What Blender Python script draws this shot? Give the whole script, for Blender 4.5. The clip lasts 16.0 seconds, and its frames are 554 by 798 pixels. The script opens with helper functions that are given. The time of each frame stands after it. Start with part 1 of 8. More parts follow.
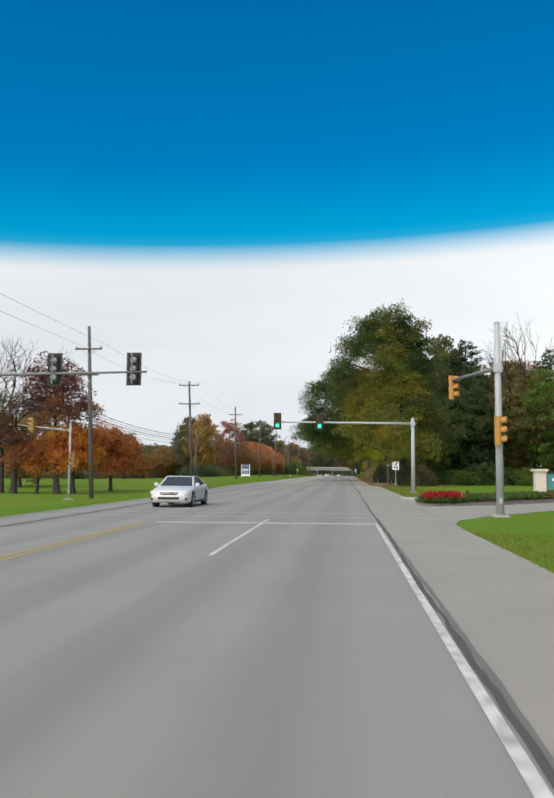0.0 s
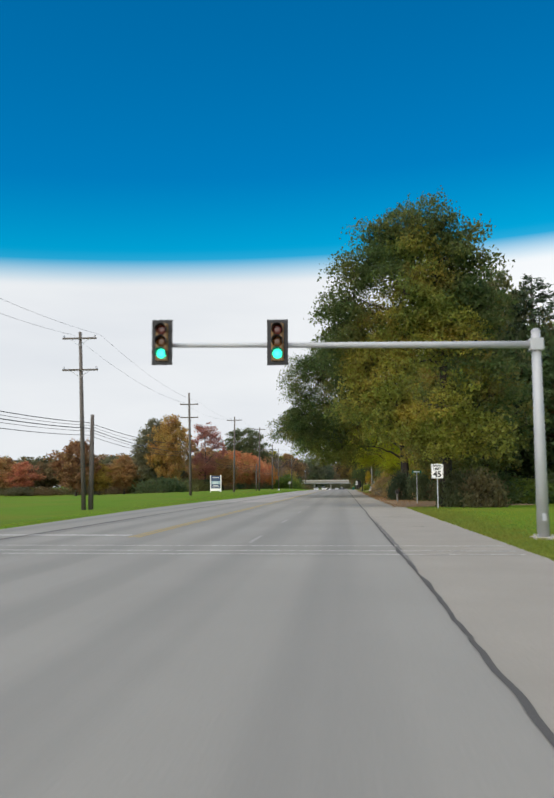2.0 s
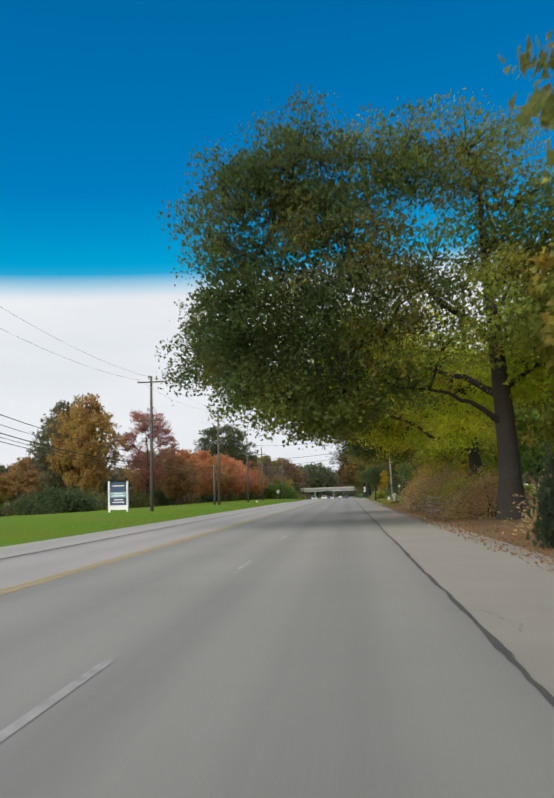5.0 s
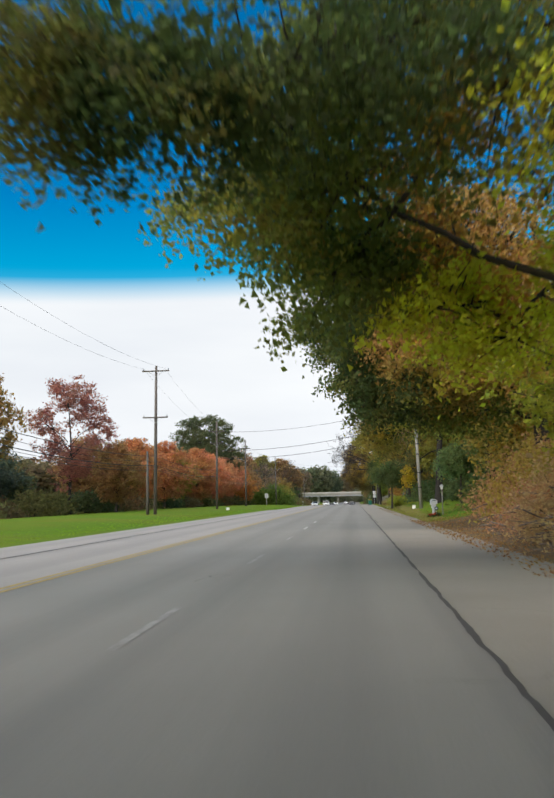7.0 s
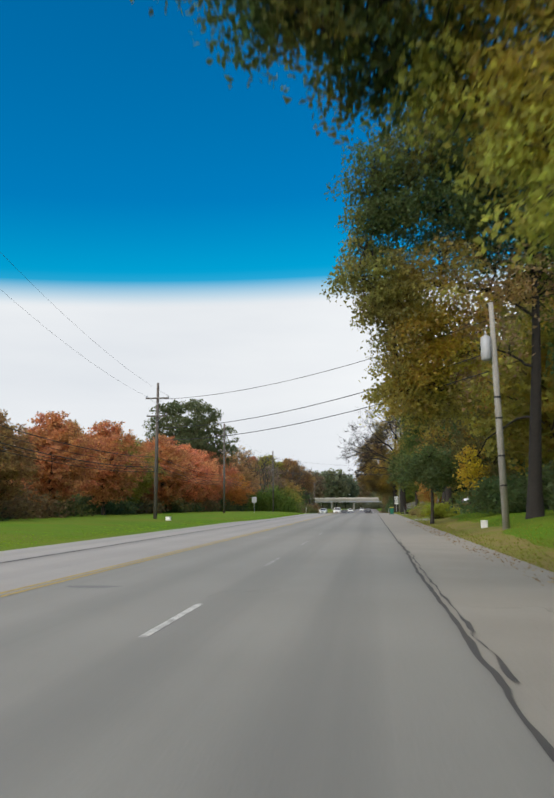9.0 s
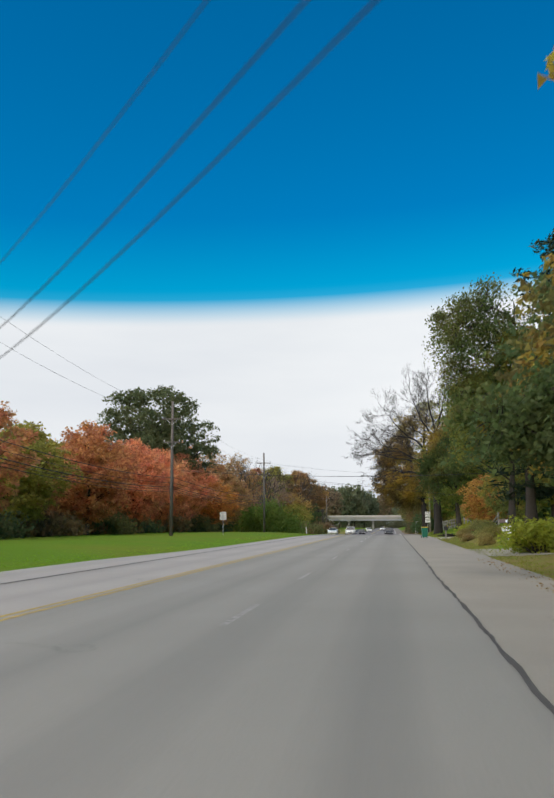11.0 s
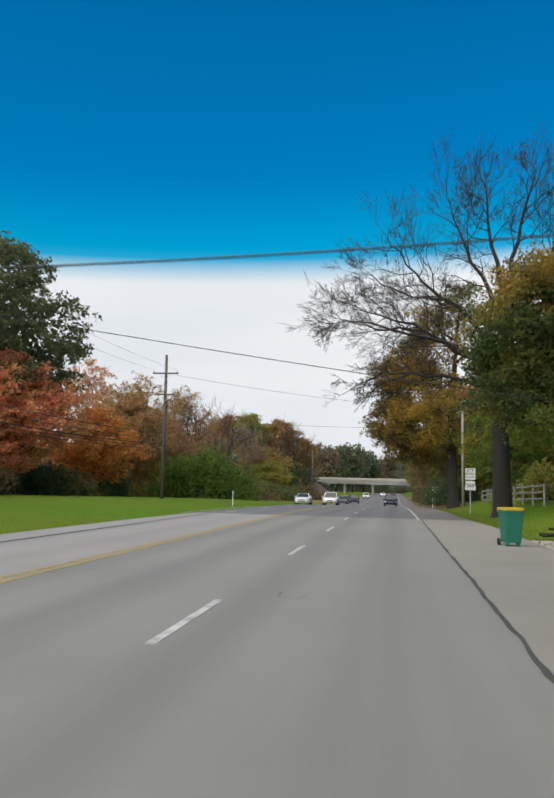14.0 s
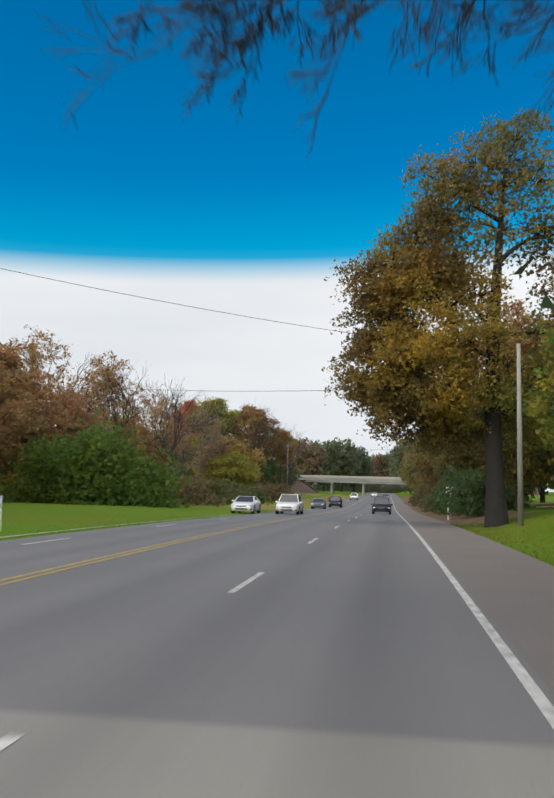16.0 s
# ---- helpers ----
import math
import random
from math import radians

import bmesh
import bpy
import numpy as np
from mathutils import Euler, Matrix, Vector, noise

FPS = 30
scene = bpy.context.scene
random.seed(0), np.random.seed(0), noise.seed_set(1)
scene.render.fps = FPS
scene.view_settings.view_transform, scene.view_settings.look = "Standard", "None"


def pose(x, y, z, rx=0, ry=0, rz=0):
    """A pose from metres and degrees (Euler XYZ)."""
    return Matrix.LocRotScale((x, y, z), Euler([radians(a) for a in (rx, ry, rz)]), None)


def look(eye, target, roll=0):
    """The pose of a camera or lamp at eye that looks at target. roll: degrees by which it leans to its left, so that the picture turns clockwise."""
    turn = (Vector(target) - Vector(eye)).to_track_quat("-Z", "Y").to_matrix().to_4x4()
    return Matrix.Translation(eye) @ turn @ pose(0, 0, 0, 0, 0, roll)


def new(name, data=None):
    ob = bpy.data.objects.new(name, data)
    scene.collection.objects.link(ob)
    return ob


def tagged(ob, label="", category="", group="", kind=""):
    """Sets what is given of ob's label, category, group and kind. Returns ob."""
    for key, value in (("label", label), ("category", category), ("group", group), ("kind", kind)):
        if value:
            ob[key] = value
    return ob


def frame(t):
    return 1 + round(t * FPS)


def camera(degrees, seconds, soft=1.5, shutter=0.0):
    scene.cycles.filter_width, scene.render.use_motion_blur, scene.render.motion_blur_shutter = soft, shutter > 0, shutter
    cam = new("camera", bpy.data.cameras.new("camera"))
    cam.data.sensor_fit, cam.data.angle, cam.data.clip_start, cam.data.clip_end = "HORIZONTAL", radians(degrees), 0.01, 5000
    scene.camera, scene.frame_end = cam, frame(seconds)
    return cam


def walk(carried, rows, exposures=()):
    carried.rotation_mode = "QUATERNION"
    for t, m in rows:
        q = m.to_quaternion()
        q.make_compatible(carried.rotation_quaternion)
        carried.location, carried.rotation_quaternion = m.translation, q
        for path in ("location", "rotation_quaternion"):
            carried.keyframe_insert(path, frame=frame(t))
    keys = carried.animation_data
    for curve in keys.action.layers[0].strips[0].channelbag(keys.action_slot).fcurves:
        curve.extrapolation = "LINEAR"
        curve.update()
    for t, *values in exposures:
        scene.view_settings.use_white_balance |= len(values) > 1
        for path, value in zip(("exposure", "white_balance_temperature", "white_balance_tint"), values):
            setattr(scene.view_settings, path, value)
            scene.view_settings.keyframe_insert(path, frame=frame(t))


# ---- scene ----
cam = camera(38.0, 16.0, soft=2.2, shutter=0.3)
PATH = [
    (0, 0.108, 5.811, 1.600, 4.792, 5.160, 0.319),
    (0.5, 0.047, 15.892, 1.491, 4.661, 5.916, -0.227),
    (1, -0.025, 26.190, 1.491, 4.283, 5.893, -0.995),
    (1.5, -0.035, 36.530, 1.510, 4.261, 5.553, -1.207),
    (2, -0.007, 46.819, 1.480, 4.663, 6.134, -0.241),
    (2.5, -0.016, 57.244, 1.463, 4.223, 5.805, -1.433),
    (3, -0.067, 67.548, 1.465, 4.284, 5.601, -1.540),
    (3.5, -0.085, 77.763, 1.498, 4.340, 6.135, -1.544),
    (5.8, -0.174, 124.633, 1.494, 4.872, 7.616, -1.938),
    (6, -0.164, 128.680, 1.469, 4.937, 7.861, 0.058),
    (6.5, -0.102, 138.752, 1.486, 5.011, 7.754, -1.147),
    (7, 0.003, 148.816, 1.446, 5.260, 7.138, -1.262),
    (7.5, 0.155, 158.944, 1.490, 5.378, 7.252, -0.928),
    (8, 0.325, 169.100, 1.523, 6.232, 6.999, 0.165),
    (8.5, 0.408, 179.172, 1.536, 6.055, 7.350, -0.658),
    (9, 0.167, 188.855, 1.487, 6.573, 7.508, -0.312),
    (9.2, 0.120, 192.733, 1.514, 7.087, 7.912, 0.626),
    (11.3, -0.009, 233.378, 1.440, 8.025, 8.827, -0.378),
    (11.5, -0.018, 237.261, 1.467, 7.784, 8.375, -0.494),
    (12, -0.038, 246.952, 1.417, 8.204, 8.042, 0.830),
    (12.5, -0.055, 256.608, 1.509, 8.030, 6.617, 0.064),
    (13, -0.068, 266.181, 1.506, 8.545, 6.727, 0.718),
    (13.5, -0.090, 275.672, 1.564, 8.330, 5.949, 1.754),
    (14, -0.130, 284.979, 1.553, 8.412, 6.100, 1.382),
    (14.5, -0.169, 294.321, 1.563, 8.252, 5.427, 2.152),
    (15, -0.190, 303.571, 1.583, 7.838, 5.997, 1.537),
    (15.5, -0.228, 312.621, 1.574, 7.583, 5.050, 1.446),
    (16, -0.140, 321.480, 1.619, 7.927, 6.038, 1.455),
    ]
def eye_pose(x, y, z, yaw, pitch, roll):
    return pose(x, y, z, 0, 0, yaw) @ pose(0, 0, 0, 90 + pitch) @ pose(0, 0, 0, 0, 0, roll)


walk(cam, [(row[0], eye_pose(*row[1:])) for row in PATH], [(0, 1.65), (3.7, 1.65), (6.0, 1.70), (6.6, 1.80), (7.2, 1.79), (7.8, 1.70), (8.5, 1.65), (16, 1.65)])

# ---- light: bright overcast sky, with the windscreen's blue tint painted into its upper part ----
world = bpy.data.worlds.new("sky")
scene.world = world
world.use_nodes = True
wt = world.node_tree
wt.nodes.clear()


def ramp_node(tree, stops):
    n = tree.nodes.new("ShaderNodeValToRGB")
    el = n.color_ramp.elements
    while len(el) < len(stops):
        el.new(0.5)
    for e, (p, c) in zip(el, stops):
        e.position, e.color = p, (*c, 1)
    return n


SUN_UP, SUN_TURN = radians(46), radians(212)
sky = wt.nodes.new("ShaderNodeTexSky")
sky.sky_type, sky.sun_disc = "NISHITA", False
sky.sun_elevation, sky.sun_rotation = SUN_UP, SUN_TURN
coord = wt.nodes.new("ShaderNodeTexCoord")
split = wt.nodes.new("ShaderNodeSeparateXYZ")
wt.links.new(coord.outputs["Generated"], split.inputs[0])
cloud = wt.nodes.new("ShaderNodeTexNoise")
cloud.inputs["Scale"].default_value = 2.2
cloud.inputs["Detail"].default_value = 5
squash = wt.nodes.new("ShaderNodeMapping")
squash.inputs["Scale"].default_value = (1, 1, 5)
wt.links.new(coord.outputs["Generated"], squash.inputs[0])
wt.links.new(squash.outputs[0], cloud.inputs["Vector"])
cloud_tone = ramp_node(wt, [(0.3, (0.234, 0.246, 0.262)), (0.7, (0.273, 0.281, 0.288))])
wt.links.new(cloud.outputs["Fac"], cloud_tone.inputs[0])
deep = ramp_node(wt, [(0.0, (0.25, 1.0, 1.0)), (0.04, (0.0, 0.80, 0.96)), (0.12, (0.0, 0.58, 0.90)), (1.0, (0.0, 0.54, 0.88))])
# the tint band's lower edge climbs a little towards the right
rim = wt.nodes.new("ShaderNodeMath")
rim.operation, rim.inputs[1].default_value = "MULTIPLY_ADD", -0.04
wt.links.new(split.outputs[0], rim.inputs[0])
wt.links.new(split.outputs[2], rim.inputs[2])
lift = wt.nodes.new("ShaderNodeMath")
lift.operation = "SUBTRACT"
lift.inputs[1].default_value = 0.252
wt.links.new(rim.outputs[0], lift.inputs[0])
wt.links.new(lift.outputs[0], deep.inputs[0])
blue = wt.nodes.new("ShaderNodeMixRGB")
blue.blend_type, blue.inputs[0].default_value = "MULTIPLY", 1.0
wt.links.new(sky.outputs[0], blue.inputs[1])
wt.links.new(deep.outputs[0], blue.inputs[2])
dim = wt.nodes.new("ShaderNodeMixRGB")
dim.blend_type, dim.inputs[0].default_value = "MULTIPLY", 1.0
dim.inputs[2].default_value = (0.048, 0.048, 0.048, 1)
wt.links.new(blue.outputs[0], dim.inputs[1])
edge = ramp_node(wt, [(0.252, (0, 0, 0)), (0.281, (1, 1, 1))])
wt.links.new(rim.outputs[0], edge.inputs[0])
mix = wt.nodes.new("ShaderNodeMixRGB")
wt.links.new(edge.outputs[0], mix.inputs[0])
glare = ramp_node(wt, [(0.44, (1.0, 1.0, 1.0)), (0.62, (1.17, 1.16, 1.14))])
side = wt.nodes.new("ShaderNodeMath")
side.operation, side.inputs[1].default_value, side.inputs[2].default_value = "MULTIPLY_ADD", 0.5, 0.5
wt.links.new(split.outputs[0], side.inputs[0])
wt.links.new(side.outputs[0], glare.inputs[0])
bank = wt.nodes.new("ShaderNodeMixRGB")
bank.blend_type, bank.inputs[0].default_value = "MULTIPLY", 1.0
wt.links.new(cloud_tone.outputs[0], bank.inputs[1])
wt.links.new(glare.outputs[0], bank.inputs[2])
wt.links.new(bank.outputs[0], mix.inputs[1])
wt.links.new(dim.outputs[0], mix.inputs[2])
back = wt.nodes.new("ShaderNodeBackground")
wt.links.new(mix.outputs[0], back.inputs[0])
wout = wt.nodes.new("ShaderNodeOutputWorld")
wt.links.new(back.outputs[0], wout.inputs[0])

sun_data = bpy.data.lights.new("sun", "SUN")
sun_data.energy, sun_data.angle, sun_data.color = 1.75, radians(100), (1.0, 0.845, 0.69)
sun = new("sun", sun_data)
sun.matrix_world = look((math.sin(SUN_TURN) * 50, math.cos(SUN_TURN) * 50, 50 * math.tan(SUN_UP)), (0, 0, 0))


# ---- materials ----
def shader(name, base=(0.5, 0.5, 0.5), rough=0.8, metal=0.0, vary=0.0, scale=3.0, fine=0.0, fine_scale=60.0, bump=0.0, emit=None, coat=0.0):
    """A principled material whose colour wanders at two scales."""
    m = bpy.data.materials.new(name)
    m.use_nodes = True
    t = m.node_tree
    p = t.nodes["Principled BSDF"]
    p.inputs["Base Color"].default_value = (*base, 1)
    p.inputs["Roughness"].default_value = rough
    p.inputs["Metallic"].default_value = metal
    p.inputs["Coat Weight"].default_value = coat
    if emit:
        p.inputs["Emission Color"].default_value = (*emit[0], 1)
        p.inputs["Emission Strength"].default_value = emit[1]
    if vary or fine or bump:
        geo = t.nodes.new("ShaderNodeTexCoord")
        large, small = t.nodes.new("ShaderNodeTexNoise"), t.nodes.new("ShaderNodeTexNoise")
        large.inputs["Scale"].default_value, small.inputs["Scale"].default_value = scale, fine_scale
        large.inputs["Detail"].default_value, small.inputs["Detail"].default_value = 4, 3
        for n in (large, small):
            t.links.new(geo.outputs["Object"], n.inputs["Vector"])
        tone = t.nodes.new("ShaderNodeMath")
        tone.operation = "MULTIPLY_ADD"
        tone.inputs[1].default_value, tone.inputs[2].default_value = 2 * vary, 1 - vary
        t.links.new(large.outputs["Fac"], tone.inputs[0])
        tone2 = t.nodes.new("ShaderNodeMath")
        tone2.operation = "MULTIPLY_ADD"
        tone2.inputs[1].default_value, tone2.inputs[2].default_value = 2 * fine, 1 - fine
        t.links.new(small.outputs["Fac"], tone2.inputs[0])
        both = t.nodes.new("ShaderNodeMath")
        both.operation = "MULTIPLY"
        t.links.new(tone.outputs[0], both.inputs[0])
        t.links.new(tone2.outputs[0], both.inputs[1])
        mul = t.nodes.new("ShaderNodeVectorMath")
        mul.operation = "SCALE"
        mul.inputs[0].default_value = base
        t.links.new(both.outputs[0], mul.inputs["Scale"])
        t.links.new(mul.outputs[0], p.inputs["Base Color"])
        if bump:
            b = t.nodes.new("ShaderNodeBump")
            b.inputs["Strength"].default_value, b.inputs["Distance"].default_value = bump, 0.02
            t.links.new(small.outputs["Fac"], b.inputs["Height"])
            t.links.new(b.outputs[0], p.inputs["Normal"])
    return m


def leaf_shader(name, rough=0.55, thin=0.55):
    """Leaves take the tree's own colour, each leaf a little off it."""
    m = bpy.data.materials.new(name)
    m.use_nodes = True
    t = m.node_tree
    p = t.nodes["Principled BSDF"]
    p.inputs["Roughness"].default_value, p.inputs["Specular IOR Level"].default_value = rough, 0.18
    info, geo = t.nodes.new("ShaderNodeObjectInfo"), t.nodes.new("ShaderNodeNewGeometry")
    hsv = t.nodes.new("ShaderNodeHueSaturation")
    t.links.new(info.outputs["Color"], hsv.inputs["Color"])
    hue, val = t.nodes.new("ShaderNodeMapRange"), t.nodes.new("ShaderNodeMapRange")
    hue.inputs["To Min"].default_value, hue.inputs["To Max"].default_value = 0.475, 0.525
    val.inputs["To Min"].default_value, val.inputs["To Max"].default_value = 0.75, 1.3
    patch = t.nodes.new("ShaderNodeTexNoise")
    patch.inputs["Scale"].default_value, patch.inputs["Detail"].default_value = 0.35, 2
    coords = t.nodes.new("ShaderNodeTexCoord")
    t.links.new(coords.outputs["Object"], patch.inputs["Vector"])
    add = t.nodes.new("ShaderNodeMath")
    add.operation = "MULTIPLY_ADD"
    add.inputs[1].default_value = 0.25
    t.links.new(geo.outputs["Random Per Island"], add.inputs[0])
    t.links.new(patch.outputs["Fac"], add.inputs[2])
    hue.inputs["From Min"].default_value, hue.inputs["From Max"].default_value = 0.35, 0.9
    t.links.new(add.outputs[0], hue.inputs["Value"])
    t.links.new(geo.outputs["Random Per Island"], val.inputs["Value"])
    t.links.new(hue.outputs[0], hsv.inputs["Hue"])
    t.links.new(val.outputs[0], hsv.inputs["Value"])
    # boughs that have turned: gold and rust in patches, as far as the tree's alpha falls below one
    turn, when, share, tint, leaf = [t.nodes.new("ShaderNode" + k) for k in ("TexNoise", "MapRange", "Math", "ValToRGB", "Mix")]
    turn.inputs["Scale"].default_value, turn.inputs["Detail"].default_value = 0.30, 2.5
    t.links.new(coords.outputs["Object"], turn.inputs["Vector"])
    when.inputs["From Min"].default_value, when.inputs["From Max"].default_value = 0.50, 0.60
    t.links.new(turn.outputs["Fac"], when.inputs["Value"])
    share.operation, share.use_clamp = "MULTIPLY_ADD", True
    rest = t.nodes.new("ShaderNodeMath")
    rest.operation, rest.inputs[0].default_value = "SUBTRACT", 1.0
    t.links.new(info.outputs["Alpha"], rest.inputs[1])
    t.links.new(when.outputs[0], share.inputs[0])
    t.links.new(rest.outputs[0], share.inputs[1])
    share.inputs[2].default_value = 0.0
    tint.color_ramp.elements[0].color, tint.color_ramp.elements[1].color = (0.36, 0.18, 0.045, 1), (0.44, 0.35, 0.05, 1)
    t.links.new(geo.outputs["Random Per Island"], tint.inputs[0])
    leaf.data_type = "RGBA"
    t.links.new(share.outputs[0], leaf.inputs[0])
    t.links.new(hsv.outputs[0], leaf.inputs[6])
    t.links.new(tint.outputs[0], leaf.inputs[7])
    t.links.new(leaf.outputs[2], p.inputs["Base Color"])
    glow = t.nodes.new("ShaderNodeBsdfTranslucent")
    through_leaf = t.nodes.new("ShaderNodeHueSaturation")
    through_leaf.inputs["Saturation"].default_value, through_leaf.inputs["Value"].default_value = 1.05, 1.85
    t.links.new(leaf.outputs[2], through_leaf.inputs["Color"])
    t.links.new(through_leaf.outputs[0], glow.inputs["Color"])
    blend = t.nodes.new("ShaderNodeMixShader")
    blend.inputs[0].default_value = thin
    t.links.new(p.outputs[0], blend.inputs[1])
    t.links.new(glow.outputs[0], blend.inputs[2])
    t.links.new(blend.outputs[0], t.nodes["Material Output"].inputs[0])
    return m


def banded(name, light, dark, rough):
    """Worn paving: dark wheel tracks run along the lanes, with stains and fine stone across them."""
    m = shader(name, light, rough, vary=0.14, scale=0.25, fine=0.16, fine_scale=35, bump=0.25)
    t = m.node_tree
    p = t.nodes["Principled BSDF"]
    old = p.inputs["Base Color"].links[0].from_socket
    coords = t.nodes.new("ShaderNodeTexCoord")
    xyz = t.nodes.new("ShaderNodeSeparateXYZ")
    t.links.new(coords.outputs["Object"], xyz.inputs[0])
    stretch = t.nodes.new("ShaderNodeMapping")
    stretch.inputs["Scale"].default_value = (1.3, 0.02, 1)
    t.links.new(coords.outputs["Object"], stretch.inputs[0])
    streak = t.nodes.new("ShaderNodeTexNoise")
    streak.inputs["Scale"].default_value, streak.inputs["Detail"].default_value = 1.0, 3
    t.links.new(stretch.outputs[0], streak.inputs["Vector"])
    wave = t.nodes.new("ShaderNodeMath")
    wave.operation = "MULTIPLY_ADD"
    wave.inputs[1].default_value, wave.inputs[2].default_value = 2 * math.pi / 1.83, 0.9
    t.links.new(xyz.outputs[0], wave.inputs[0])
    cosine = t.nodes.new("ShaderNodeMath")
    cosine.operation = "COSINE"
    t.links.new(wave.outputs[0], cosine.inputs[0])
    fac = t.nodes.new("ShaderNodeMath")
    fac.operation = "MULTIPLY_ADD"
    fac.inputs[1].default_value = 0.22
    t.links.new(cosine.outputs[0], fac.inputs[0])
    t.links.new(streak.outputs["Fac"], fac.inputs[2])
    blend = t.nodes.new("ShaderNodeMixRGB")
    blend.inputs[2].default_value = (*dark, 1)
    scale = t.nodes.new("ShaderNodeMapRange")
    scale.inputs["From Min"].default_value, scale.inputs["From Max"].default_value = 0.35, 0.95
    scale.inputs["To Max"].default_value = 0.75
    t.links.new(fac.outputs[0], scale.inputs["Value"])
    t.links.new(scale.outputs[0], blend.inputs[0])
    t.links.new(old, blend.inputs[1])
    t.links.new(blend.outputs[0], p.inputs["Base Color"])
    return m


def two_tone(name, a, b, scale, rough=0.9, bump=0.4, fine_scale=40):
    """Ground cover: two colours in patches, broken up finely."""
    m = shader(name, a, rough, vary=0.15, scale=scale * 3, fine=0.35, fine_scale=fine_scale, bump=bump)
    t = m.node_tree
    p = t.nodes["Principled BSDF"]
    p.inputs["Specular IOR Level"].default_value = 0.08
    old = p.inputs["Base Color"].links[0].from_socket
    coords, n = t.nodes.new("ShaderNodeTexCoord"), t.nodes.new("ShaderNodeTexNoise")
    n.inputs["Scale"].default_value, n.inputs["Detail"].default_value = scale, 6
    t.links.new(coords.outputs["Object"], n.inputs["Vector"])
    r = t.nodes.new("ShaderNodeMapRange")
    r.inputs["From Min"].default_value, r.inputs["From Max"].default_value = 0.42, 0.68
    t.links.new(n.outputs["Fac"], r.inputs["Value"])
    blend = t.nodes.new("ShaderNodeMixRGB")
    blend.inputs[2].default_value = (*b, 1)
    t.links.new(r.outputs[0], blend.inputs[0])
    t.links.new(old, blend.inputs[1])
    t.links.new(blend.outputs[0], p.inputs["Base Color"])
    return m


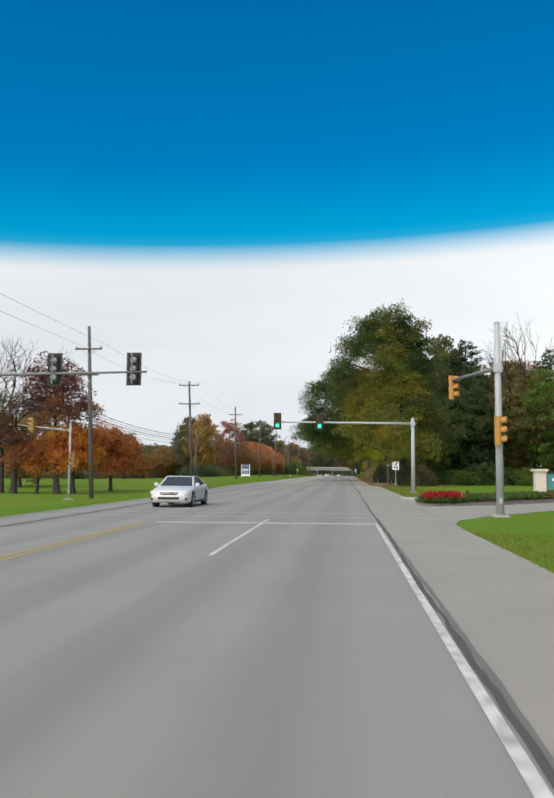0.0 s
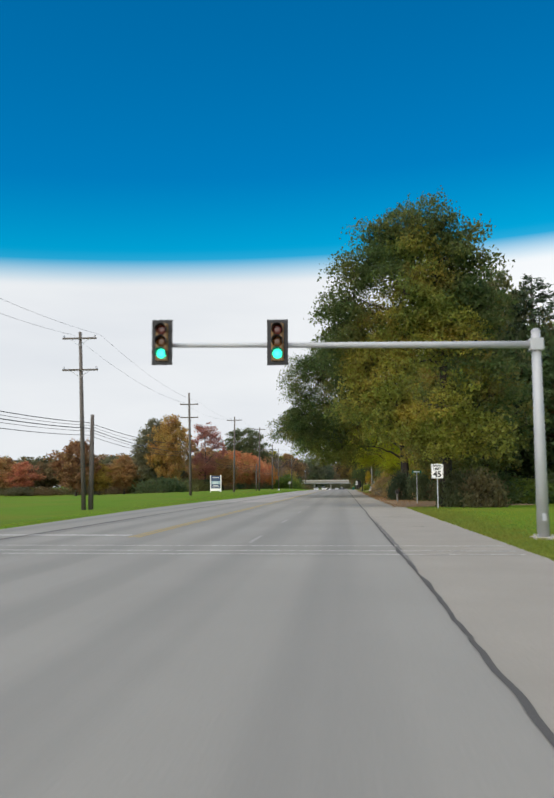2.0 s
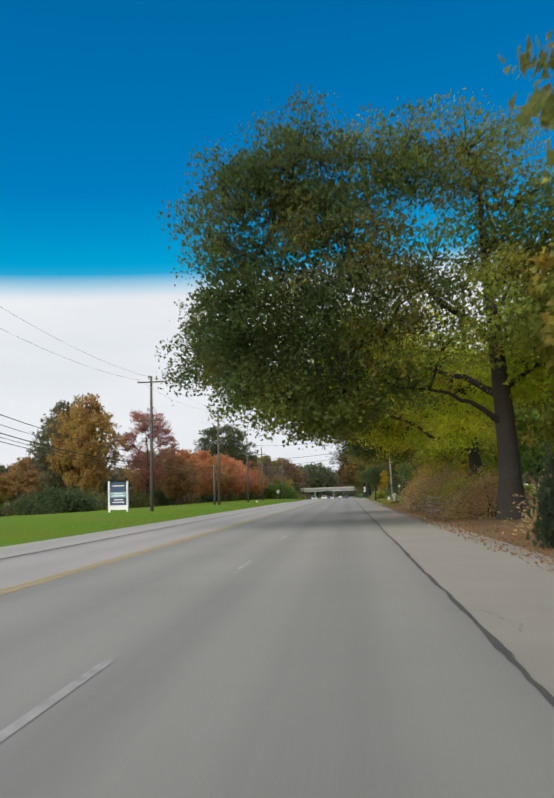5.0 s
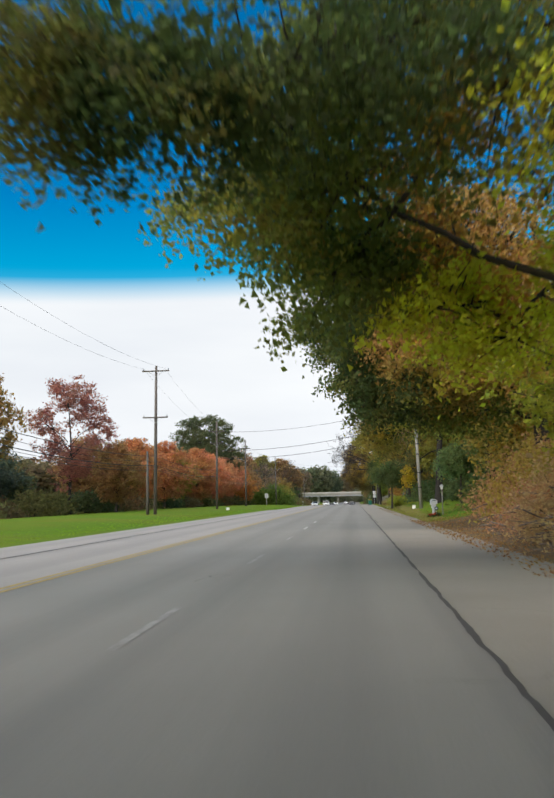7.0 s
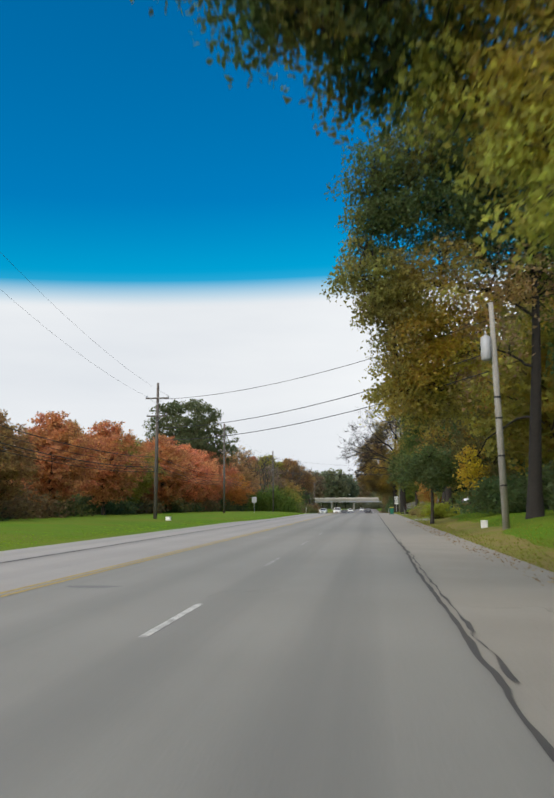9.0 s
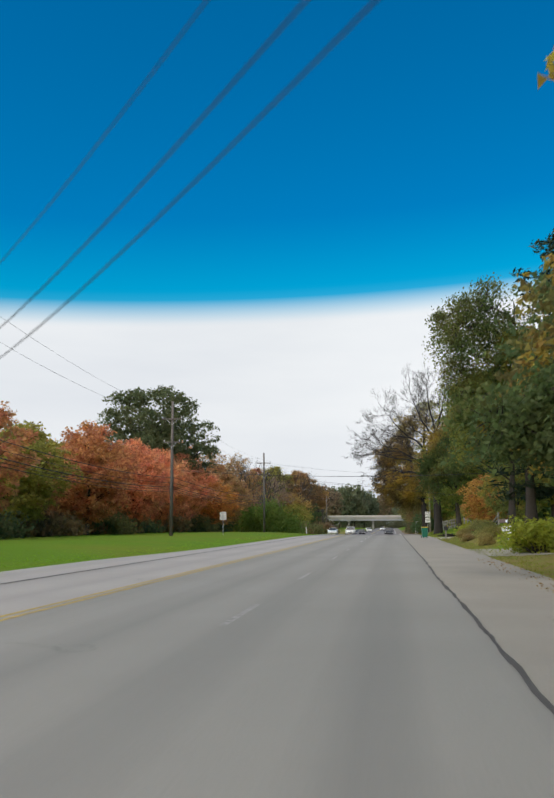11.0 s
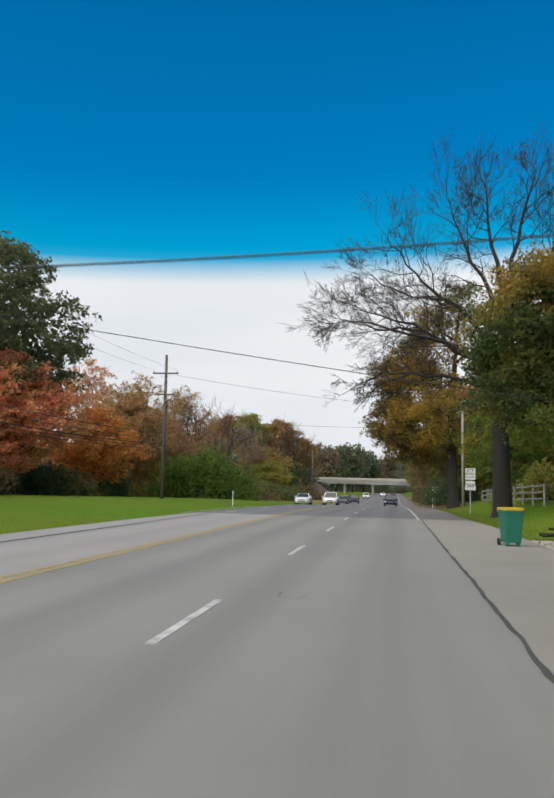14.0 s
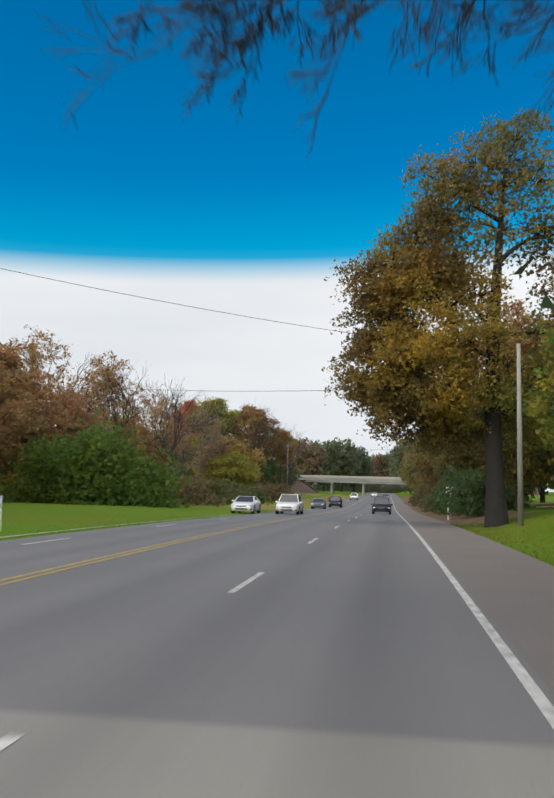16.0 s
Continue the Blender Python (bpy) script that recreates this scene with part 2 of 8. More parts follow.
M = {
    "grass": two_tone("grass", (0.088, 0.165, 0.010), (0.122, 0.152, 0.016), 0.12),
    "dry_grass": two_tone("dry_grass", (0.20, 0.165, 0.055), (0.155, 0.18, 0.03), 0.5, fine_scale=30),
    "bank_grass": two_tone("bank_grass", (0.120, 0.135, 0.022), (0.165, 0.145, 0.045), 0.4, fine_scale=30),
    "dusty_litter": two_tone("dusty_litter", (0.29, 0.205, 0.135), (0.20, 0.15, 0.09), 0.7, fine_scale=14),
    "leaf_litter": two_tone("leaf_litter", (0.18, 0.12, 0.07), (0.12, 0.10, 0.055), 0.5, fine_scale=14),
    "road": banded("road", (0.224, 0.217, 0.194), (0.150, 0.147, 0.135), 0.85),
    "road_pale": banded("road_pale", (0.285, 0.270, 0.248), (0.225, 0.214, 0.198), 0.85),
    "road_new": banded("road_new", (0.150, 0.144, 0.142), (0.103, 0.099, 0.099), 0.8),
    "shoulder": shader("shoulder", (0.248, 0.230, 0.196), 0.9, vary=0.16, scale=0.5, fine=0.2, fine_scale=30, bump=0.3),
    "shoulder_new": shader("shoulder_new", (0.158, 0.138, 0.124), 0.9, vary=0.16, scale=0.5, fine=0.2, fine_scale=30, bump=0.3),
    "concrete": shader("concrete", (0.36, 0.335, 0.30), 0.85, vary=0.12, scale=0.7, fine=0.12, fine_scale=25, bump=0.2),
    "tar": shader("tar", (0.066, 0.063, 0.058), 0.9, vary=0.25, scale=2, fine=0.2, fine_scale=30, bump=0.3),
    "tar_smear": shader("tar_smear", (0.135, 0.128, 0.115), 0.85, vary=0.3, scale=1.2, fine=0.3, fine_scale=25, bump=0.3),
    "edging": shader("edging", (0.17, 0.16, 0.145), 0.9, vary=0.25, scale=3, fine=0.2, fine_scale=30, bump=0.3),
    "white_line": two_tone("white_line", (0.56, 0.55, 0.52), (0.24, 0.235, 0.22), 6, 0.7, 0.15, 25),
    "worn_line": two_tone("worn_line", (0.33, 0.32, 0.305), (0.18, 0.175, 0.16), 5, 0.75, 0.15, 25),
    "yellow_line": two_tone("yellow_line", (0.42, 0.31, 0.085), (0.21, 0.19, 0.14), 5, 0.7, 0.15, 25),
    # bark and dark_bark sit below true bark, canopy shade put into the colour
    "bark": shader("bark", (0.042, 0.034, 0.027), 0.95, vary=0.3, scale=1.5, fine=0.45, fine_scale=9, bump=0.8),
    "dark_bark": shader("dark_bark", (0.024, 0.020, 0.017), 0.95, vary=0.3, scale=1.5, fine=0.4, fine_scale=9, bump=0.8),
    "pale_bark": shader("pale_bark", (0.20, 0.17, 0.145), 0.95, vary=0.3, scale=1.5, fine=0.4, fine_scale=9, bump=0.8),
    "pole_wood": shader("pole_wood", (0.095, 0.082, 0.072), 0.9, vary=0.25, scale=0.8, fine=0.35, fine_scale=20, bump=0.5),
    "grey_wood": shader("grey_wood", (0.25, 0.235, 0.21), 0.9, vary=0.25, scale=0.8, fine=0.35, fine_scale=20, bump=0.5),
    "galvanised": shader("galvanised", (0.36, 0.37, 0.385), 0.68, metal=0.2, vary=0.12, scale=1.5, fine=0.1, fine_scale=30),
    "grey_paint": shader("grey_paint", (0.36, 0.37, 0.40), 0.5, vary=0.1, scale=2),
    "wire": shader("wire", (0.025, 0.025, 0.027), 0.6),
    "black": shader("black", (0.018, 0.018, 0.019), 0.5, vary=0.1, scale=4),
    "plate_black": shader("plate_black", (0.007, 0.007, 0.008), 0.6, vary=0.1, scale=4),
    "mail_grey": shader("mail_grey", (0.42, 0.43, 0.44), 0.6, vary=0.12, scale=4, fine=0.1, fine_scale=30),
    # galvanised steel again, with its backlit dimness put into the colour
    "backlit_grey": shader("backlit_grey", (0.17, 0.172, 0.175), 0.7, metal=0.2, vary=0.15, scale=1.5, fine=0.1, fine_scale=30),
    "lamp_grey": shader("lamp_grey", (0.27, 0.28, 0.275), 0.6, vary=0.25, scale=7),
    "signal_dull": shader("signal_dull", (0.26, 0.15, 0.03), 0.6, vary=0.15, scale=5),
    "signal_yellow": shader("signal_yellow", (0.37, 0.17, 0.02), 0.45, vary=0.12, scale=5),
    "signal_face": shader("signal_face", (0.16, 0.085, 0.02), 0.5, vary=0.1, scale=5),
    "red_lens": shader("red_lens", (0.09, 0.012, 0.008), 0.25),
    "amber_lens": shader("amber_lens", (0.10, 0.035, 0.008), 0.25),
    "green_lamp": shader("green_lamp", (0.02, 0.4, 0.25), 0.3, emit=((0.03, 0.75, 0.40), 0.7)),
    "sign_white": shader("sign_white", (0.72, 0.72, 0.70), 0.5, vary=0.05, scale=3),
    "sign_back": shader("sign_back", (0.40, 0.40, 0.39), 0.5, metal=0.4, vary=0.1, scale=3),
    "sign_green": shader("sign_green", (0.02, 0.16, 0.08), 0.5),
    "sign_blue": shader("sign_blue", (0.025, 0.05, 0.11), 0.5, vary=0.1, scale=2),
    "sign_teal": shader("sign_teal", (0.05, 0.20, 0.21), 0.5),
    "sign_pale": shader("sign_pale", (0.22, 0.36, 0.40), 0.5),
    "cream": shader("cream", (0.55, 0.49, 0.38), 0.85, vary=0.15, scale=3, fine=0.2, fine_scale=25),
    "bin_green": shader("bin_green", (0.012, 0.14, 0.09), 0.45, vary=0.1, scale=3),
    "bin_lid": shader("bin_lid", (0.52, 0.36, 0.02), 0.45, vary=0.1, scale=3),
    "rubber": shader("rubber", (0.02, 0.02, 0.02), 0.85),
    "rim": shader("rim", (0.5, 0.5, 0.52), 0.3, metal=0.8),
    "glass": shader("glass", (0.045, 0.050, 0.052), 0.22),
    "silver": shader("silver", (0.57, 0.58, 0.57), 0.38, metal=0.1, coat=0.25),
    "white_car": shader("white_car", (0.72, 0.72, 0.70), 0.3, coat=0.6),
    "dark_car": shader("dark_car", (0.010, 0.011, 0.018), 0.5),
    "grey_car": shader("grey_car", (0.10, 0.105, 0.115), 0.3, coat=0.6),
    "lamp_clear": shader("lamp_clear", (0.70, 0.70, 0.68), 0.15, coat=0.5),
    "lamp_red": shader("lamp_red", (0.28, 0.015, 0.012), 0.2, coat=0.5),
    "plate": shader("plate", (0.55, 0.55, 0.55), 0.5),
    "bridge_concrete": shader("bridge_concrete", (0.27, 0.255, 0.225), 0.9, vary=0.2, scale=0.3, fine=0.15, fine_scale=6),
    "mulch": shader("mulch", (0.07, 0.05, 0.04), 0.95, vary=0.3, scale=2, fine=0.4, fine_scale=20, bump=0.6),
    "stick": shader("stick", (0.19, 0.15, 0.12), 0.95, vary=0.3, scale=2, fine=0.3, fine_scale=15),
    "leaf": leaf_shader("leaf"),
    "needle": leaf_shader("needle", 0.7, 0.1),
}


# ---- shapes ----
class Soup:
    """Vertices and faces, gathered piece by piece."""

    def __init__(self):
        self.v, self.f = [], []

    def add(self, verts, faces):
        n = len(self.v)
        self.v += [tuple(p) for p in verts]
        self.f += [tuple(n + i for i in f) for f in faces]
        return self

    def box(self, c, s, turn=0.0, bevel=0.0):
        """A box of size s round c, its upright edges cut by bevel."""
        hx, hy, hz = s[0] / 2, s[1] / 2, s[2] / 2
        b = min(bevel, hx * 0.9, hy * 0.9)
        ring = [(-hx, -hy), (hx, -hy), (hx, hy), (-hx, hy)] if not b else [
            (-hx + b, -hy), (hx - b, -hy), (hx, -hy + b), (hx, hy - b), (hx - b, hy), (-hx + b, hy), (-hx, hy - b), (-hx, -hy + b)]
        k, (ca, sa) = len(ring), (math.cos(turn), math.sin(turn))
        pts = [(c[0] + x * ca - y * sa, c[1] + x * sa + y * ca, c[2] + z) for z in (-hz, hz) for x, y in ring]
        faces = [tuple(range(k - 1, -1, -1)), tuple(range(k, 2 * k))]
        faces += [(i, (i + 1) % k, k + (i + 1) % k, k + i) for i in range(k)]
        return self.add(pts, faces)

    def tube(self, points, radii, sides=8, caps=True):
        """A round bar through points, with a radius at each."""
        pts = [Vector(p) for p in points]
        n = len(self.v)
        up = Vector((0, 0, 1))
        for i, p in enumerate(pts):
            d = (pts[min(i + 1, len(pts) - 1)] - pts[max(i - 1, 0)]).normalized()
            a = d.cross(up if abs(d.z) < 0.9 else Vector((1, 0, 0))).normalized()
            b = d.cross(a)
            for k in range(sides):
                w = 2 * math.pi * k / sides
                self.v.append(tuple(p + radii[i] * (math.cos(w) * a + math.sin(w) * b)))
        for i in range(len(pts) - 1):
            for k in range(sides):
                q = n + i * sides
                self.f.append((q + k, q + (k + 1) % sides, q + sides + (k + 1) % sides, q + sides + k))
        if caps:
            self.f.append(tuple(n + k for k in range(sides - 1, -1, -1)))
            self.f.append(tuple(n + (len(pts) - 1) * sides + k for k in range(sides)))
        return self

    def plate(self, ring, y0, y1):
        """An outline in x and z, made solid from y0 to y1."""
        k = len(ring)
        pts = [(x, y, z) for y in (y0, y1) for x, z in ring]
        faces = [tuple(range(k)), tuple(range(2 * k - 1, k - 1, -1))]
        faces += [((i + 1) % k, i, k + i, k + (i + 1) % k) for i in range(k)]
        return self.add(pts, faces)


def make_mesh(name, soup, material, smooth=False):
    me = bpy.data.meshes.new(name)
    me.from_pydata(soup.v, [], soup.f)
    me.materials.append(material)
    if smooth:
        me.polygons.foreach_set("use_smooth", [True] * len(me.polygons))
    me.update()
    return me


def part(name, soup, material, parent=None, label="", smooth=False):
    ob = new(name, make_mesh(name, soup, material, smooth))
    ob.parent = parent
    if label:
        tagged(ob, label)
    return ob


def thing(name, label, category, at=(0, 0, 0), turn=0.0, group="", kind=""):
    ob = new(name)
    ob.empty_display_size = 0.3
    ob.matrix_basis = pose(*at, 0, 0, turn)
    return tagged(ob, label, category, group, kind)


# ---- ground and road ----
def ease(a, b, v):
    s = min(max((v - a) / (b - a), 0.0), 1.0)
    return s * s * (3 - 2 * s)


def road_z(y):
    return -1.7 * ease(325, 455, y)


def left_edge(y):
    return -11.6 - 1.4 * ease(60, 105, y) + 2.0 * ease(245, 280, y) + 0.6 * ease(315, 335, y)


def right_edge(y):
    return 4.1 - 0.5 * ease(318, 332, y) - 0.62 * (1 - ease(31, 36, y))


def ground_z(x, y):
    z = road_z(y) - 0.02
    if x < -9:
        z += ease(0, 9, -11 - x) * (-0.45 + 0.85 * ease(75, 150, y))
        z -= 1.5 * ease(22, 75, -x) * ease(90, 180, y) * (1 - ease(236, 276, y))
    if x > 3:
        z += ease(0, 5, x - 4.2) * (0.75 * ease(150, 200, y) + 0.25 * ease(314, 322, y) - 0.6 * ease(259, 264, y) + 0.6 * ease(273, 279, y) - 0.62 * ease(300, 303, y) + 0.5 * ease(312, 317, y))
        z += 0.40 * ease(4, 7.5, x) * ease(274, 284, y) * (1 - ease(299, 303, y))
        z += 0.8 * ease(6, 18, x) * ease(170, 200, y)
    return z + 0.05 * noise.noise((x * 0.15, y * 0.15, 0)) * ease(13, 25, abs(x + 4))


def sheet(name, xs, ys, height, material, label, category, kind="structure"):
    """One sheet over a grid of x (numbers or edges that follow y) and y."""
    s = Soup()
    rows = []
    for y in ys:
        rows.append([(x(y) if callable(x) else x) for x in xs])
    s.v = [(x, y, height(x, y)) for y, row in zip(ys, rows) for x in row]
    w = len(xs)
    s.f = [(j * w + i, j * w + i + 1, (j + 1) * w + i + 1, (j + 1) * w + i) for j in range(len(ys) - 1) for i in range(w - 1)]
    return tagged(part(name, s, material, smooth=True), label, category, kind=kind)


span = [-1500, -700, -300, -120] + list(range(-60, 700, 4)) + [740, 800, 900, 1100, 1500, 2200]
across = [-1500, -600, -250, -120, -80, -60, -50, -42, -36, -31, -27, -24, -21, -18.5, -16.5, -14.8, -13.4, -12.2, -11, -8, -4, 0, 3, 4, 4.6, 5.3, 6.2, 7.3, 8.6, 10.2, 12.5, 16, 22, 30, 45, 70, 120, 250, 600, 1500]
sheet("ground", across, span, ground_z, M["grass"], "mown green grass verge with yellowing patches", "ground")
lane_y = [-120, -60] + list(range(-20, 328, 3)) + [327]
lane_y = sorted(set(lane_y))
far_y = list(range(327, 660, 4)) + [700, 800, 1000, 1400, 2000]
JOINT = 1.2
flat = lambda lift_by: (lambda x, y: road_z(y) + lift_by)
sheet("road", [-6.1, -2.4, JOINT], lane_y, flat(0), M["road"], "pale worn grey road with dark wheel tracks", "road")
sheet("road", [left_edge, -9.6, -6.1], [y for y in lane_y if y <= 118], flat(0), M["road"], "pale worn grey road with dark wheel tracks", "road")
sheet("road", [left_edge, -9.6, -6.1], [y for y in lane_y if y >= 118], flat(0), M["road_pale"], "paler grey paving of the oncoming lanes", "road")
sheet("road", [left_edge, -9.6, -6, -2.4, JOINT], far_y, flat(0), M["road_new"], "darker newer asphalt road running under the bridge", "road")
sheet("shoulder", [JOINT, 2.6, right_edge], lane_y, flat(-0.004), M["shoulder"], "wide dusty tan paved road shoulder", "shoulder")
sheet("shoulder", [JOINT, 2.6, right_edge], far_y, flat(-0.004), M["shoulder_new"], "dark paved road shoulder with fallen leaves", "shoulder")


def strip(name, x0, x1, y0, y1, material, label, lift_by=0.005, wander=0.0, seed=0.0):
    """A painted or poured band along the road, or across it."""
    n = max(1, int(abs(y1 - y0) / (0.25 if wander else 0.8)))
    s = Soup()
    for i in range(n + 1):
        y = y0 + (y1 - y0) * i / n
        d = wander * noise.noise((seed, y * 0.09, 0)) + 0.45 * wander * noise.noise((seed + 5, y * 0.9, 0)) + 0.25 * wander * noise.noise((seed + 3, y * 2.9, 0))
        w = 0.35 * wander * noise.noise((seed + 9, y * 0.7, 0))
        s.v += [(x0 + d - w, y, road_z(y) + lift_by), (x1 + d + w, y, road_z(y) + lift_by)]
    s.f = [(2 * i, 2 * i + 1, 2 * i + 3, 2 * i + 2) for i in range(n)]
    return tagged(part(name, s, material), label, "road marking", kind="structure")


DASH = -2.45
strip("lane_line", DASH - 0.05, DASH + 0.05, 21.2, 33.2, M["white_line"], "solid white lane line up to the stop line")
dash_starts = [67.8 + 11.3 * k for k in range(8)] + [156.9, 167.5, 177.9, 188.2, 198.1, 208.9, 219.3, 229.4, 239.3, 249.1, 260.9, 271.8, 282.2, 292.7, 303.1, 313.3, 323.4] + [333.6 + 12.0 * k for k in range(24)]
for y in dash_starts:
    bright = y > 290 or 180 < y < 200
    strip("lane_dash", DASH - 0.055, DASH + 0.055, y, y + 3.05, M["white_line"] if bright else M["worn_line"], "short worn white lane dash on the road")
for x in (-6.22, -5.98):
    strip("centre_line", x - 0.055, x + 0.055, -30, 30.5, M["yellow_line"], "double yellow centre line, worn")
    strip("centre_line", x - 0.055, x + 0.055, 70, 640, M["yellow_line"], "double yellow centre line, worn")
strip("edge_line", JOINT - 0.16, JOINT - 0.06, -20, 30.5, M["white_line"], "thin white edge line beside the tar joint")
strip("edge_line", JOINT - 0.2, JOINT - 0.08, 326, 640, M["white_line"], "white edge line along the shoulder")
strip("left_edge_line", -9.46, -9.38, 72, 140, M["worn_line"], "thin worn white edge line beside the far joint")
strip("left_edge_line", -11.1, -11.0, 326, 640, M["white_line"], "white edge line along the far side")
for k in range(0, 25):
    strip("lane_dash", -9.36, -9.25, 329 + 12.12 * k, 332.05 + 12.12 * k, M["white_line"], "short white lane dash on dark asphalt")
strip("stop_line", -5.8, JOINT - 0.05, 30.8, 31.2, M["white_line"], "white stop line across the lanes", 0.007)
for y in (34.5, 36.95):
    strip("crosswalk_line", -11, 5.2, y, y + 0.10, M["white_line"], "worn white crosswalk line over the road", 0.006)
for y in (64.4, 65.3, 66.8):
    strip("crosswalk_line", -11, 3.8, y, y + 0.10, M["white_line"], "worn white crosswalk line over the road", 0.006)
strip("stop_line", -11.2, -6.4, 70.8, 71.2, M["white_line"], "white stop line across the lanes", 0.007)
strip("tar_joint", JOINT - 0.03, JOINT + 0.035, -20, 326, M["tar"], "ragged black tar joint between lane and shoulder", 0.008, 0.09, 2)
strip("tar_joint", JOINT + 0.10, JOINT + 0.13, 196, 224, M["tar"], "thin branching crack beside the tar joint", 0.008, 0.16, 11)
strip("tar_smear", JOINT + 0.04, JOINT + 0.12, 62, 80, M["tar_smear"], "faded grey tar smear beside the joint", 0.0055, 0.09, 6)
strip("tar_smear", JOINT + 0.03, JOINT + 0.09, -20, 34, M["tar_smear"], "faded grey tar smear beside the joint", 0.005, 0.07, 4)
strip("tar_joint", -9.68, -9.56, 20, 326, M["tar"], "dark paving joint along the far lane", 0.008, 0.06, 7)


# ---- trees ----
def leaf_mesh(name, centres, size, rng, material, droop=0.3, narrow=0.55, simple=False):
    """Small folded leaves at the given places, each its own island."""
    c = np.asarray(centres, dtype=np.float64)
    n = len(c)
    d = rng.normal(size=(n, 3))
    d[:, 2] -= droop
    d /= np.linalg.norm(d, axis=1)[:, None]
    q = rng.normal(size=(n, 3))
    s = np.cross(d, q)
    s /= np.linalg.norm(s, axis=1)[:, None] + 1e-9
    up = np.cross(s, d)
    length = (np.asarray(size) * rng.uniform(0.6, 1.35, n))[:, None]
    width = length * narrow * rng.uniform(0.7, 1.2, n)[:, None]
    a = c - d * length * 0.5
    b = c + d * length * 0.5
    left = c + s * width * 0.5 + up * width * 0.18
    right = c - s * width * 0.5 + up * width * 0.18
    if simple:
        v = np.stack([a + (right - c) * 1.3, b + (right - c) * 0.4, c + (left - c) * 1.5], 1).reshape(-1, 3)
        tri = np.arange(3 * n)
    else:
        v = np.stack([a, right, b, left], 1).reshape(-1, 3)
        base = np.arange(n)[:, None] * 4
        tri = np.concatenate([base + [0, 1, 2], base + [0, 2, 3]], 1).reshape(-1)
    me = bpy.data.meshes.new(name)
    me.vertices.add(len(v))
    me.vertices.foreach_set("co", v.astype(np.float32).ravel())
    me.loops.add(len(tri))
    me.loops.foreach_set("vertex_index", tri.astype(np.int32))
    me.polygons.add(len(tri) // 3)
    me.polygons.foreach_set("loop_start", np.arange(0, len(tri), 3, dtype=np.int32))
    me.update(calc_edges=True)
    me.materials.append(material)
    return me


def limb(s, p, q, r0, r1, rng, bend=0.12, steps=4, sides=5):
    """A tapering limb that bows from p to q, a little crooked. Returns its points."""
    p, q = Vector(p), Vector(q)
    length = (q - p).length
    elbow = p.lerp(q, 0.5) + Vector(rng.normal(size=3)) * bend * length * 0.45 + Vector((0, 0, 0.16 * length))
    pts, rad = [], []
    for i in range(steps + 1):
        f = i / steps
        pts.append(p * (1 - f) ** 2 + elbow * 2 * f * (1 - f) + q * f * f + Vector(rng.normal(size=3)) * 0.012 * length * (0 < f < 1))
        rad.append(r0 + (r1 - r0) * f ** 0.7)
    s.tube(pts, rad, sides, caps=False)
    return pts


